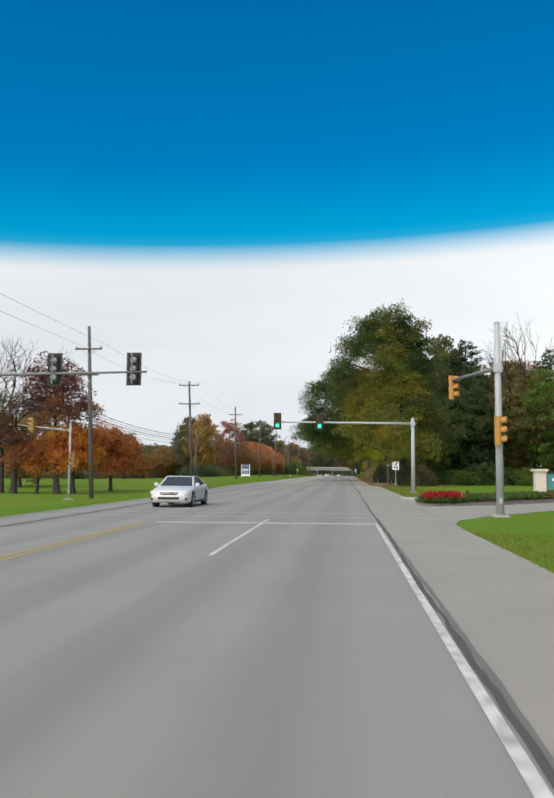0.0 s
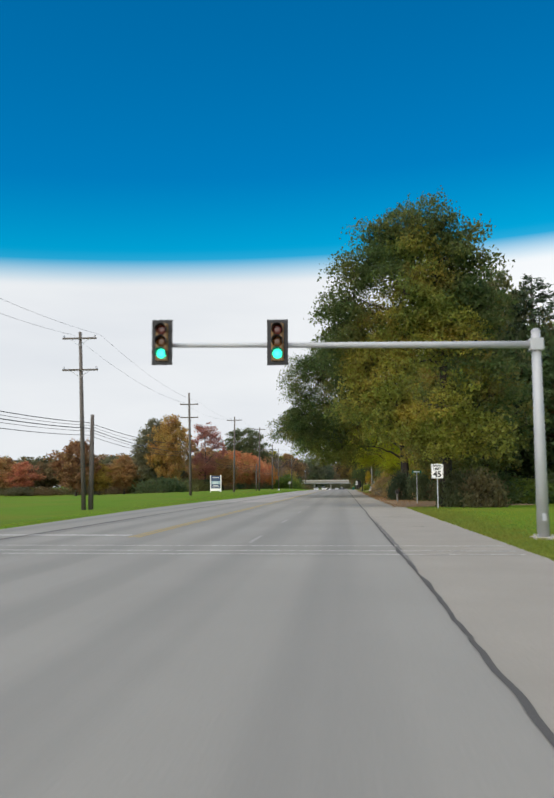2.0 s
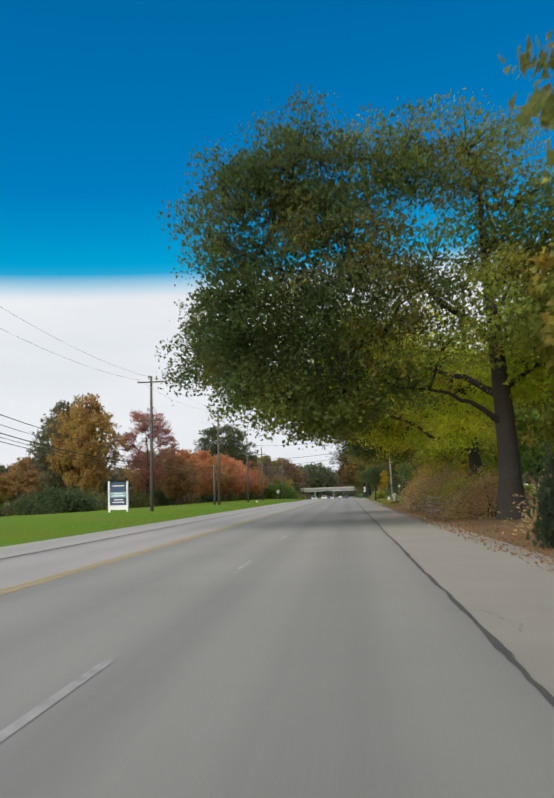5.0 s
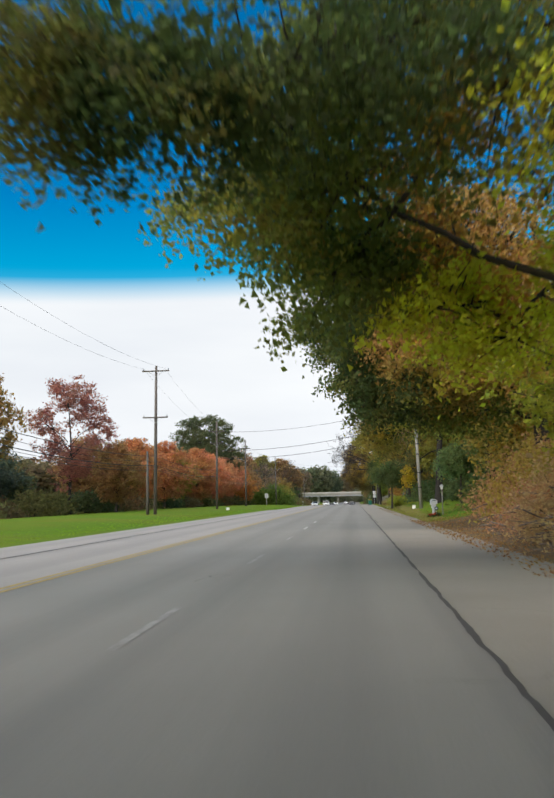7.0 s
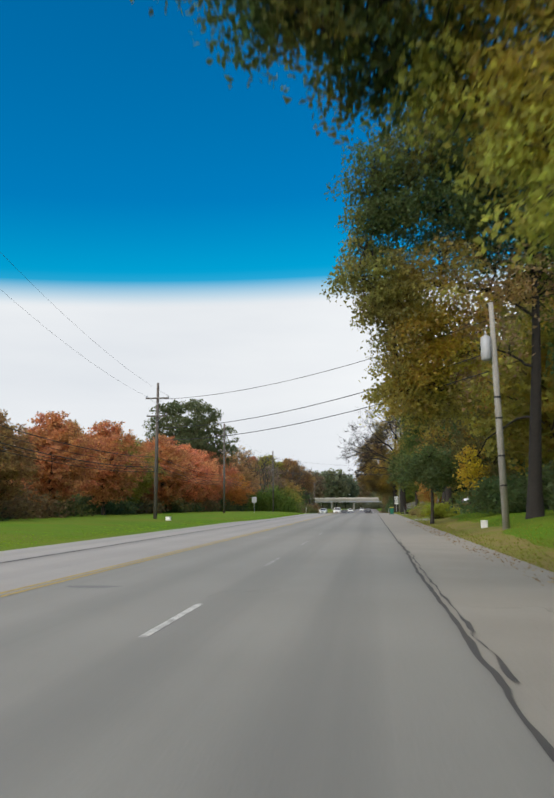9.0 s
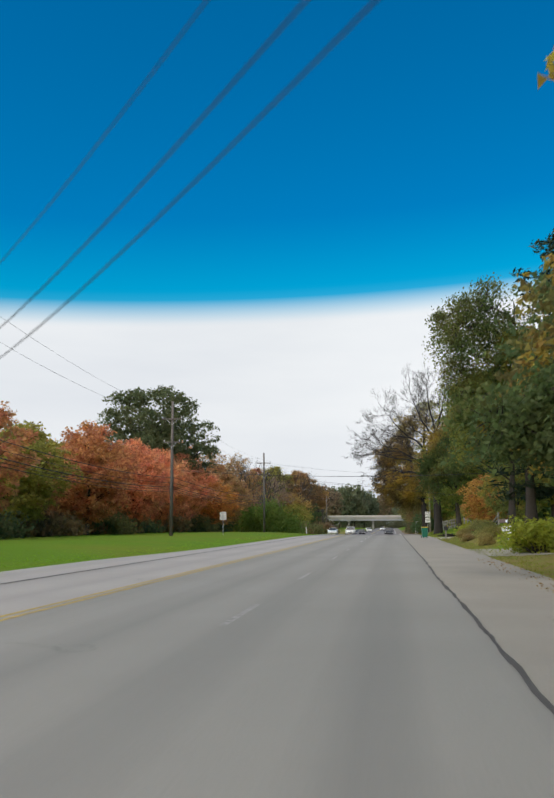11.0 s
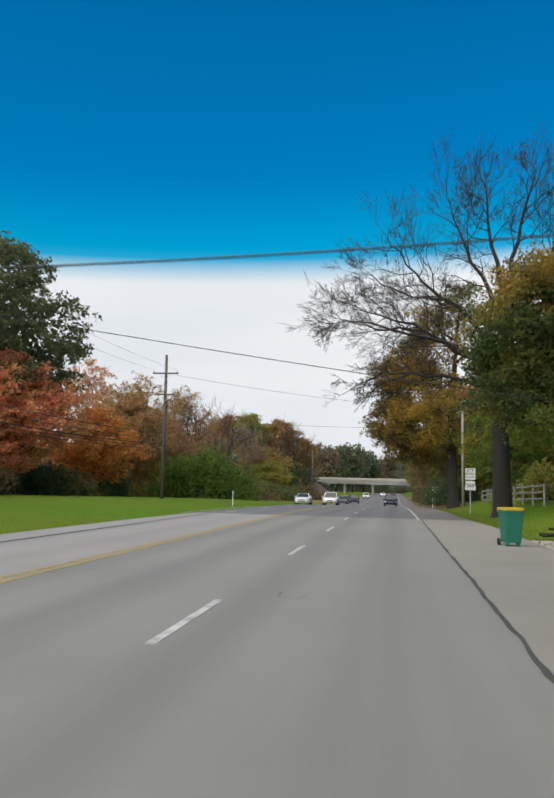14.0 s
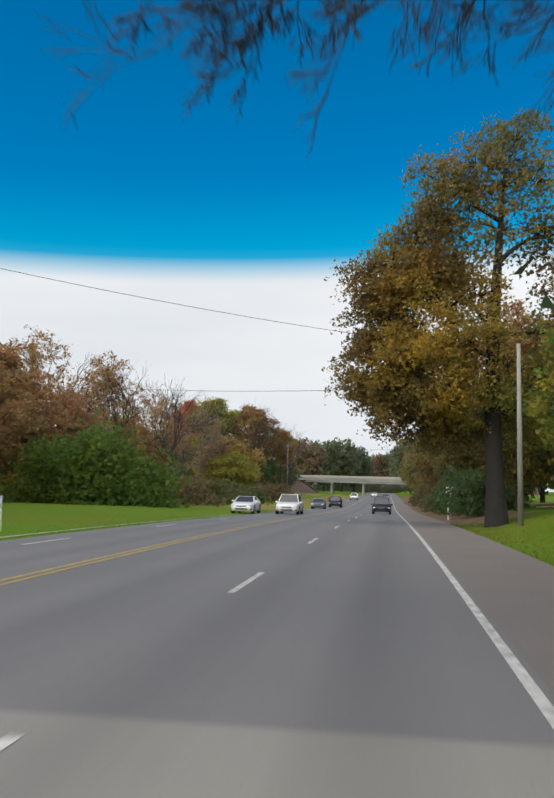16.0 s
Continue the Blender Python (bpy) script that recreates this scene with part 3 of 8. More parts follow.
def broadleaf(seed, h, r, low, leaves, size, clumps, trunk_r, full=0.5, lopsided=(0, 0), material="bark", shape=1.0, clump_r=0.13, gap=-0.40, simple=False, heart=500, droop=0.0, twigs=True, narrow=0.55, core=1.45, boxy=0.0):
    """Meshes of a trunk with limbs, and of a crown of leaves in uneven clumps. low: the height at which the crown begins."""
    rng = np.random.default_rng(seed)
    wood = Soup()
    top = h * 0.8
    lean = rng.normal(size=2) * 0.02 * h
    axis = [Vector((lean[0] * f + 0.01 * h * math.sin(5 * f + seed), lean[1] * f, top * f)) for f in np.linspace(0, 1, 9)]
    wood.tube([axis[0] - Vector((0, 0, 0.3))] + axis, [trunk_r * 1.5] + [trunk_r * (1.25 if i == 0 else 1 - 0.85 * i / 8) for i in range(9)], 10)
    mid, tall = (low + h) / 2, (h - low) / 2
    # clump centres fill an uneven crown, thick near its skin
    spots = []
    while len(spots) < clumps:
        d = rng.normal(size=3)
        d /= np.linalg.norm(d)
        rad = rng.uniform(0.25, 1) ** full
        k = 0.80 + 0.26 * noise.noise((d[0] * 1.7 + seed, d[1] * 1.7, d[2] * 1.7)) + 0.12 * noise.noise((d[0] * 5, d[1] * 5 + seed, d[2] * 5))
        if boxy:
            flat = math.hypot(d[0], d[1])
            d[:2] *= min(1, boxy * flat) / (flat + 1e-6)
        wide = (1 - 0.35 * max(d[2], 0) * shape) * (1 - 0.25 * max(-d[2], 0) * shape)
        p = Vector((d[0] * rad * k * r * wide * 1.15 + lopsided[0] * (1 - abs(d[2]) * 0.5), d[1] * rad * k * r * wide * 1.15 + lopsided[1], mid + d[2] * rad * tall * (0.9 + 0.25 * (k - 0.78))))
        p.z -= droop * (math.hypot(d[0], d[1]) * rad) ** 2 * (0.3 if d[2] > 0.1 else 1)
        p.z = max(p.z, low + 0.12 * (mid - low) * rng.random())
        if noise.noise((p.x * 0.22 + seed * 3, p.y * 0.22, p.z * 0.22)) > gap:
            spots.append(p)
    # limbs reach for some of the clumps, branches for the rest
    mains = []
    spots.sort(key=lambda p: (p.z < low + 0.16 * (h - low), rng.random()))
    for p in spots[: max(8, clumps // 9)]:
        z = min(max(p.z - (p.xy.length * 0.75), low * 0.75), top * 0.9)
        f = z / top
        start = axis[0].lerp(axis[-1], f)
        mains += limb(wood, start, p, trunk_r * (0.36 - 0.2 * f), 0.02, rng, 0.16, 7, 6)[1:]
    for p in spots[max(8, clumps // 9):] if twigs else []:
        near = min(mains, key=lambda m: (m - p).length + max(0, m.z - p.z) * 0.6)
        if (near - p).length < r * 0.42:
            limb(wood, near, p, 0.03 + trunk_r * 0.03, 0.010, rng, 0.35, 4, 3)
    # sprays of leaves fill each clump
    per = max(3, leaves // clumps // 12)
    cloud_pts = []
    for p in spots:
        rad = r * clump_r * rng.uniform(0.75, 1.5)
        m = int(per * rng.uniform(0.7, 1.35)) + 1
        d = rng.normal(size=(m, 3))
        d *= (rng.uniform(0.1, 1, m) ** 0.4 / np.linalg.norm(d, axis=1))[:, None] * rad
        d[:, 2] *= 0.6
        spray = np.repeat(d, 12, axis=0) + rng.normal(size=(12 * m, 3)) * size * (0.8, 0.8, 0.55)
        cloud_pts.append(spray + np.array(p))
    pts = np.concatenate(cloud_pts)
    # bigger sprays in the heart of the crown close it against the sky
    d = rng.normal(size=(heart, 3))
    d *= (rng.uniform(0.15, 0.72, heart) / np.linalg.norm(d, axis=1))[:, None]
    inner = np.stack([d[:, 0] * r * 0.9 + lopsided[0], d[:, 1] * r * 0.9 + lopsided[1], mid + d[:, 2] * tall * 0.9 - droop * 0.5 * (d[:, 0] ** 2 + d[:, 1] ** 2)], 1)
    sizes = np.concatenate([np.full(len(pts), size), np.full(heart, size * core)])
    crown = leaf_mesh("crown", np.concatenate([pts, inner]), sizes, rng, M["leaf"], narrow=narrow, simple=simple)
    return make_mesh("trunk", wood, M[material], True), crown


def conifer(seed, h, r, leaves):
    """A spiky evergreen: a straight trunk with tiers of boughs."""
    rng = np.random.default_rng(seed)
    wood = Soup()
    wood.tube([(0, 0, -0.3), (0, 0, h * 0.5), (0, 0, h)], [r * 0.09, r * 0.06, 0.02], 8)
    pts = []
    z = h * 0.08
    while z < h * 0.98:
        f = z / h
        reach = (r * (1 - f) ** 0.6 + 0.3) * rng.uniform(0.75, 1.15)
        for k in range(7):
            w = rng.uniform(0, 6.283)
            tip = Vector((math.cos(w) * reach, math.sin(w) * reach, z + 0.55 * reach * rng.uniform(-0.1, 1.0) + rng.normal() * 0.25))
            if f < 0.75:
                limb(wood, (0, 0, z), tip, 0.05, 0.012, rng, 0.05, 2, 4)
            m = max(6, int(leaves * reach / (r * h * 3.2)))
            g = rng.uniform(0.25, 1, m)[:, None]
            line = np.array([0, 0, z]) * (1 - g) + np.array(tip) * g
            pts.append(line + rng.normal(size=(m, 3)) * (0.25, 0.25, 0.16) * (0.4 + 0.35 * reach / r * r * 0.3))
        z += h * 0.032
    crown = leaf_mesh("crown", np.concatenate(pts), 0.42, rng, M["needle"], 0.0, 0.28)
    return make_mesh("trunk", wood, M["bark"], True), crown


def bush(seed, r, h, leaves, size, simple=True):
    """A dense shrub: many stems under a lumpy skin of leaves."""
    rng = np.random.default_rng(seed)
    wood = Soup()
    pts = []
    for k in range(46):
        d = rng.normal(size=3)
        d[2] = abs(d[2])
        d /= np.linalg.norm(d)
        k2 = (0.8 + 0.35 * noise.noise((d[0] * 2 + seed, d[1] * 2, d[2] * 2))) * rng.uniform(0.5, 1) ** 0.4
        p = Vector((d[0] * r * k2, d[1] * r * k2, max(0.12 * h, d[2] * h * k2)))
        if k % 2 == 0:
            limb(wood, (p.x * 0.2, p.y * 0.2, -0.1), p, 0.05, 0.015, rng, 0.1, 3, 4)
        m = leaves // 46
        pts.append(rng.normal(size=(m, 3)) * (r * 0.16, r * 0.16, h * 0.13) + np.array(p))
    pts = np.concatenate(pts)
    pts[:, 2] = np.abs(pts[:, 2])
    return make_mesh("stems", wood, M["bark"], True), leaf_mesh("foliage", pts, size, rng, M["leaf"], simple=simple)


def bare_tree(seed, h, trunk_r, limbs, depth):
    """A leafless tree: a trunk, great limbs in the given directions, and forks down to twigs."""
    rng = np.random.default_rng(seed)
    wood = Soup()

    def fork(p, d, length, r, level):
        q = p + d * length
        bent = p.lerp(q, 0.5) + Vector(rng.normal(size=3)) * length * 0.07
        wood.tube([p, bent, q], [r, r * 0.85, r * 0.68], (9, 7, 6, 5, 4, 3, 3, 3)[level], caps=False)
        if level >= depth or r < 0.005:
            return
        for k in range(2 + (rng.random() < 0.75)):
            side = Vector(rng.normal(size=3))
            side = (side - d * side.dot(d)).normalized()
            wide = rng.uniform(0.3, 0.8)
            nd = (d * math.cos(wide) + side * math.sin(wide) + Vector((-0.05, 0, 0.05))).normalized()
            fork(q if k < 2 else bent, nd, length * rng.uniform(0.62, 0.85), r * rng.uniform(0.52, 0.68), level + 1)

    wood.tube([(0, 0, -0.3), (0, 0, 0.4), (0.1, 0, h * 0.2), (0.15, 0.1, h * 0.42)], [trunk_r * 1.5, trunk_r * 1.05, trunk_r * 0.9, trunk_r * 0.6], 10, caps=False)
    out = [make_mesh("trunk", wood, M["bark"], True)]
    for z, d, length, r in limbs:
        wood = Soup()
        fork(Vector((0.1, 0, h * z)), Vector(d).normalized(), h * length, trunk_r * r * 0.8, 1)
        out.append(make_mesh("limb", wood, M["bark"], True))
    return out


FORMS = {
    "oak": broadleaf(1, 21, 9.5, 3.2, 22000, 0.40, 240, 0.50, 0.38, heart=2000, gap=-0.5, simple=True),
    "row": broadleaf(18, 14, 6.2, 1.0, 13500, 0.30, 260, 0.24, 0.30, simple=True, twigs=False, clump_r=0.125, gap=-0.8, heart=1700, shape=1.25, core=2.0, narrow=0.7),
    "dome": broadleaf(19, 22, 9.6, 3.0, 30000, 0.30, 400, 0.5, 0.26, simple=True, twigs=False, clump_r=0.105, gap=-0.9, heart=2600, shape=0.25, core=2.4, narrow=0.7),
    "near": broadleaf(14, 13, 6.2, 0.7, 10500, 0.285, 160, 0.24, 0.34, simple=True, clump_r=0.15, gap=-0.55, heart=1100, narrow=0.72, core=1.5),
    "round": broadleaf(3, 14, 6.2, 0.8, 6800, 0.55, 130, 0.24, 0.33, simple=True, twigs=False, clump_r=0.17, gap=-0.6, heart=900),
    "round_b": broadleaf(4, 13, 6.4, 0.7, 6800, 0.55, 120, 0.24, 0.33, simple=True, twigs=False, clump_r=0.17, gap=-0.6, heart=900),
    "upright": broadleaf(5, 17, 5.2, 2.6, 15000, 0.25, 170, 0.22, 0.45, clump_r=0.15, heart=60, simple=True),
    "tall": broadleaf(6, 20, 5.5, 8.5, 12000, 0.40, 90, 0.30, 0.4, simple=True, clump_r=0.17, heart=400),
    "thin": broadleaf(7, 17, 6.0, 3.0, 4600, 0.30, 170, 0.26, 0.5, material="pale_bark", clump_r=0.16, heart=10),
    "wood": broadleaf(8, 16, 6.5, 0.8, 4600, 0.68, 100, 0.26, 0.34, simple=True, twigs=False, clump_r=0.18, gap=-0.6, heart=700),
    "far": broadleaf(9, 16, 6.5, 0.4, 1800, 1.15, 60, 0.26, 0.32, simple=True, clump_r=0.2, gap=-0.7, heart=300, twigs=False),
}
PINE = conifer(11, 20, 4.0, 5200)
SHRUBS = [bush(21, 2.2, 2.4, 4000, 0.235), bush(22, 2.4, 2.2, 4000, 0.235)]
BRUSH = bush(27, 2.2, 2.3, 7500, 0.125, False)
HEDGES = [bush(24, 5.6, 3.4, 4200, 0.38), bush(25, 5.2, 3.1, 4200, 0.38)]
BIG_BUSH = bush(23, 6.6, 7.2, 18000, 0.43)
REACH = [(0.37, (-1, 0.1, 0.28), 0.17, 0.34), (0.41, (-1, -0.25, 0.50), 0.22, 0.42), (0.42, (-0.75, 0.3, 0.8), 0.22, 0.45), (0.42, (-0.1, -0.2, 1), 0.24, 0.5), (0.40, (0.6, 0.3, 0.8), 0.2, 0.4), (0.34, (0.3, -0.9, 0.6), 0.18, 0.36), (0.42, (-0.5, -0.5, 1), 0.24, 0.45), (0.42, (0.25, 0.2, 1), 0.25, 0.5), (0.42, (-0.35, 0.5, 0.9), 0.22, 0.42)]
BARE_FAR = bare_tree(33, 19, 0.4, REACH, 5)


def plant(name, label, category, meshes, names, x, y, scale, turn, colour, group="", z=None, turned=0.0):
    """A tree or shrub from shared meshes, with its own size, turn and leaf colour."""
    at = (x, y, (ground_z(x, y) if z is None else z))
    ob = thing(name, label, category, at, turn, group)
    ob.scale = scale
    for me, n in zip(meshes, names):
        kid = new(n, me)
        kid.parent = ob
        kid.color = (*colour, 1 - turned)
    return ob


GREEN, DEEP, OLIVE = (0.115, 0.160, 0.036), (0.072, 0.108, 0.042), (0.22, 0.205, 0.05)
GOLD, RUST, RED = (0.34, 0.215, 0.05), (0.38, 0.19, 0.09), (0.47, 0.225, 0.122)
BROWN, WINE, LIME = (0.265, 0.165, 0.075), (0.30, 0.14, 0.12), (0.22, 0.24, 0.036)
ORANGE = (0.44, 0.22, 0.075)
TREE_LABELS = {
    GREEN: "tall green leafy tree beside the road", DEEP: "dark green dense leafy tree", OLIVE: "olive green tree starting to turn yellow",
    GOLD: "golden yellow autumn tree", RUST: "rusty orange autumn tree behind the grass", RED: "bright orange-red autumn tree behind the grass",
    BROWN: "brown autumn tree with thinning leaves", WINE: "sparse wine-red autumn tree", LIME: "bright green and yellow leafy tree", ORANGE: "glowing orange autumn tree",
}


def tree(form, x, y, h, r, colour, turn=0.0, label="", z=None, turned=0.0):
    base = {"oak": (21, 9.5), "round": (14, 6.2), "round_b": (13, 6.4), "upright": (17, 5.2), "tall": (20, 5.5), "thin": (17, 6.0), "wood": (16, 6.5), "near": (13, 6.2), "dome": (22, 9.6), "row": (14, 6.2), "far": (16, 6.5)}[form]
    k = r / base[1]
    return plant("tree", label or TREE_LABELS[colour], "tree", FORMS[form], ("trunk", "crown"), x, y, (k, k, h / base[0]), turn, colour, "roadside trees", z, turned)


def grown_tree(name, label, seed, base, fork, top, trunk_r, lobes, size=0.19, material="bark", dense=1.0, lean=(0, 0)):
    """A tree grown to its boughs: a trunk that forks, a limb to every bough, branches to its pads of leaves.
    lobes: middle, radii, leaf colour, share of turned leaves, fullness of each bough."""
    rng = np.random.default_rng(seed)
    gz = ground_z(base[0], base[1])
    ob = thing(name, label, "tree", (base[0], base[1], gz), 0, "roadside trees")
    home = Vector((base[0], base[1], gz))
    wood = Soup()
    h = top - gz
    axis = [Vector((lean[0] * f + 0.012 * h * math.sin(4 * f + seed), lean[1] * f + 0.012 * h * math.cos(5 * f + seed), h * 0.86 * f)) for f in np.linspace(0, 1, 11)]
    share = (fork - gz) / (h * 0.86)
    wood.tube([axis[0] - Vector((0, 0, 0.4))] + axis, [trunk_r * 1.6, trunk_r * 1.28] + [trunk_r * (1 - 0.25 * f / share if f < share else 0.75 * (1 - 0.9 * (f - share) / (1 - share))) for f in [0.1 * i for i in range(1, 11)]], 12)

    def on_trunk(z):
        f = min(max(z / (h * 0.86), 0.0), 0.97) * 10
        i = int(f)
        return axis[i].lerp(axis[i + 1], f - i)

    # smaller boughs close the gaps between neighbours
    pieces, between = [], []
    for i, (m0, r0, c0, t0, f0) in enumerate(lobes):
        near = sorted(range(i + 1, len(lobes)), key=lambda j: (Vector(lobes[j][0]) - Vector(m0)).length)[:3]
        for j in near:
            m1, r1, c1, t1, f1 = lobes[j]
            d = (Vector(m1) - Vector(m0)).length
            if d < 1.35 * (sum(r0) + sum(r1)) / 3:
                f = rng.uniform(0.42, 0.58)
                between.append((Vector(m0).lerp(Vector(m1), f), [(a + b) * 0.42 for a, b in zip(r0, r1)], (c0, c1)[int(rng.random() < 0.5)], max(t0, t1) * 0.8, min(f0, f1) * 0.9))
    grown = []
    for order, (middle, radii, colour, turned, full) in enumerate(list(lobes) + between):
        c, r = Vector(middle) - home, Vector(radii)
        away = (c.xy - on_trunk(c.z).xy).length
        foot = on_trunk(max(min(c.z - 0.5 * away, h * 0.8), (fork - gz) * (0.62 + 0.7 * rng.random())))
        thick = trunk_r * min(0.36, 0.14 + 0.04 * r.length)
        if grown:
            joint = min(grown, key=lambda m: (m - c).length + 0.8 * max(0, m.z - c.z))
            if order >= len(lobes) or (joint - c).length < 0.6 * (foot - c).length:
                foot, thick = joint, thick * 0.5
        main = limb(wood, foot, c, thick, 0.035, rng, 0.16, 8, 7)
        grown += main[3:]
        spread = (r.x * r.y * r.z) ** (1 / 3)
        pads = int((9 + 7.0 * spread) * (0.5 + 0.5 * full))
        heart, pts, sizes = [], [], []
        for k in range(pads):
            d = rng.normal(size=3)
            d /= np.linalg.norm(d)
            rad = rng.uniform(0.30, 1.0) ** 0.45 * (0.86 + 0.3 * noise.noise((d[0] * 2 + seed, d[1] * 2 + k * 0.05, d[2] * 2)))
            p = Vector((c.x + d[0] * r.x * rad, c.y + d[1] * r.y * rad, c.z + d[2] * r.z * rad))
            start = min(main[2:], key=lambda m: (m - p).length + 0.5 * max(0, m.z - p.z))
            twig = limb(wood, start, p, 0.022 + 0.008 * spread, 0.008, rng, 0.22, 3, 3)
            # a pad of leaves, flat on top and drooping at its rim, with sprays along the twig
            pr = spread * rng.uniform(0.22, 0.40) + 0.25
            m = int(full * dense * 103 * pr ** 1.5 * (0.19 / size) ** 1.5 * rng.uniform(0.8, 1.2)) + 6
            a, q = rng.uniform(0, 6.283, m), rng.uniform(0, 1, m) ** 0.6
            lump = 1 + 0.28 * np.sin(a * 3 + k) + 0.18 * np.sin(a * 5 + 2 * k)
            out = np.stack([np.cos(a) * q * pr * lump, np.sin(a) * q * pr * lump, -0.42 * pr * q * q + rng.normal(size=m) * (0.10 + 0.14 * pr)], 1)
            out[:, 2] += (out[:, 0] * d[0] + out[:, 1] * d[1]) * -0.28
            pts.append(out + np.array(p))
            sizes.append(np.full(m, size))
            if k % 3 == 0:
                n = int(10 * full)
                along = np.array(twig[1]) + rng.normal(size=(n, 3)) * 0.22
                pts.append(along)
                sizes.append(np.full(n, size))
        # shaded leaves deep inside close the bough
        n = int(28 * full * dense * spread ** 2) if full > 0.55 else 0
        d = rng.normal(size=(n, 3))
        d *= (rng.uniform(0.1, 0.62, n) / np.linalg.norm(d, axis=1))[:, None]
        pts.append(d * np.array(r) + np.array(c))
        sizes.append(np.full(n, max(size * 1.5, 0.24)))
        pts, sizes = np.concatenate(pts), np.concatenate(sizes)
        if middle[0] > 8.3 or full < 0.5:
            keep = rng.random(len(pts)) < 0.62
            pts, sizes = pts[keep], sizes[keep] * 1.25
        me = leaf_mesh("crown", pts, sizes, rng, M["leaf"], narrow=0.66, simple=middle[0] > 8.3 or order >= len(lobes) or base[0] < 0 or base[1] > 360)
        pieces.append((me, colour, turned))
    part("trunk", wood, M[material], ob, smooth=True)
    for me, colour, turned in pieces:
        kid = new("crown", me)
        kid.parent = ob
        kid.color = (*colour, 1 - turned)
    return ob


def bare_limb(wood, rng, path, r0, shoots, length, droop=0.0, levels=4):
    """A leafless limb along its way, with shoots that fork down to fine twigs."""
    way = [Vector(p) for p in path]
    pts = []
    for a, b in zip(way, way[1:]):
        for f in (0, 0.33, 0.67):
            pts.append(a.lerp(b, f) + Vector(rng.normal(size=3)) * 0.03 * (b - a).length)
    pts.append(way[-1])
    n = len(pts)
    wood.tube(pts, [r0 * (1 - 0.93 * (i / (n - 1)) ** 0.8) for i in range(n)], 7, caps=False)

    def shoot(p, d, reach, r, level):
        q = p + d * reach
        elbow = p.lerp(q, 0.5) + Vector(rng.normal(size=3)) * reach * 0.10
        q.z += reach * (0.10 - droop * 0.3)
        if level > 1:
            wood.tube([p, q], [r, r * 0.45], 3, caps=False)
        else:
            wood.tube([p, elbow, q], [r, r * 0.75, r * 0.42], 5 if level == 0 else 3, caps=False)
        if level >= levels:
            return
        for k in range(3 + (rng.random() < 0.4)):
            f = (0.45, 0.75, 1.0, 0.6)[k]
            at = p.lerp(elbow, f * 2) if f < 0.5 else elbow.lerp(q, f * 2 - 1)
            side = Vector(rng.normal(size=3))
            side = (side - d * side.dot(d)).normalized()
            wide = rng.uniform(0.35, 0.95) if f < 1 else rng.uniform(0.1, 0.4)
            nd = (d * math.cos(wide) + side * math.sin(wide) + Vector((0, 0, 0.10 - droop * 0.22))).normalized()
            shoot(at, nd, reach * rng.uniform(0.50, 0.72), max(r * rng.uniform(0.45, 0.6), 0.0085), level + 1)

    for k in range(shoots):
        f = (0.25 + 0.75 * (k + rng.random() * 0.6) / shoots) * (n - 1)
        i = min(int(f), n - 2)
        p = pts[i].lerp(pts[i + 1], min(f - i, 1.0))
        d = (pts[i + 1] - pts[i]).normalized()
        side = Vector(rng.normal(size=3))
        side = (side - d * side.dot(d)).normalized()
        wide = rng.uniform(0.5, 1.1)
        shoot(p, (d * math.cos(wide) + side * math.sin(wide)).normalized(), length * rng.uniform(0.6, 1.1) * (1.15 - 0.55 * f / (n - 1)), r0 * 0.30 * (1 - 0.6 * f / n), 0)
    shoot(pts[-1], (pts[-1] - pts[-2]).normalized(), length * 0.6, r0 * 0.1, 1)


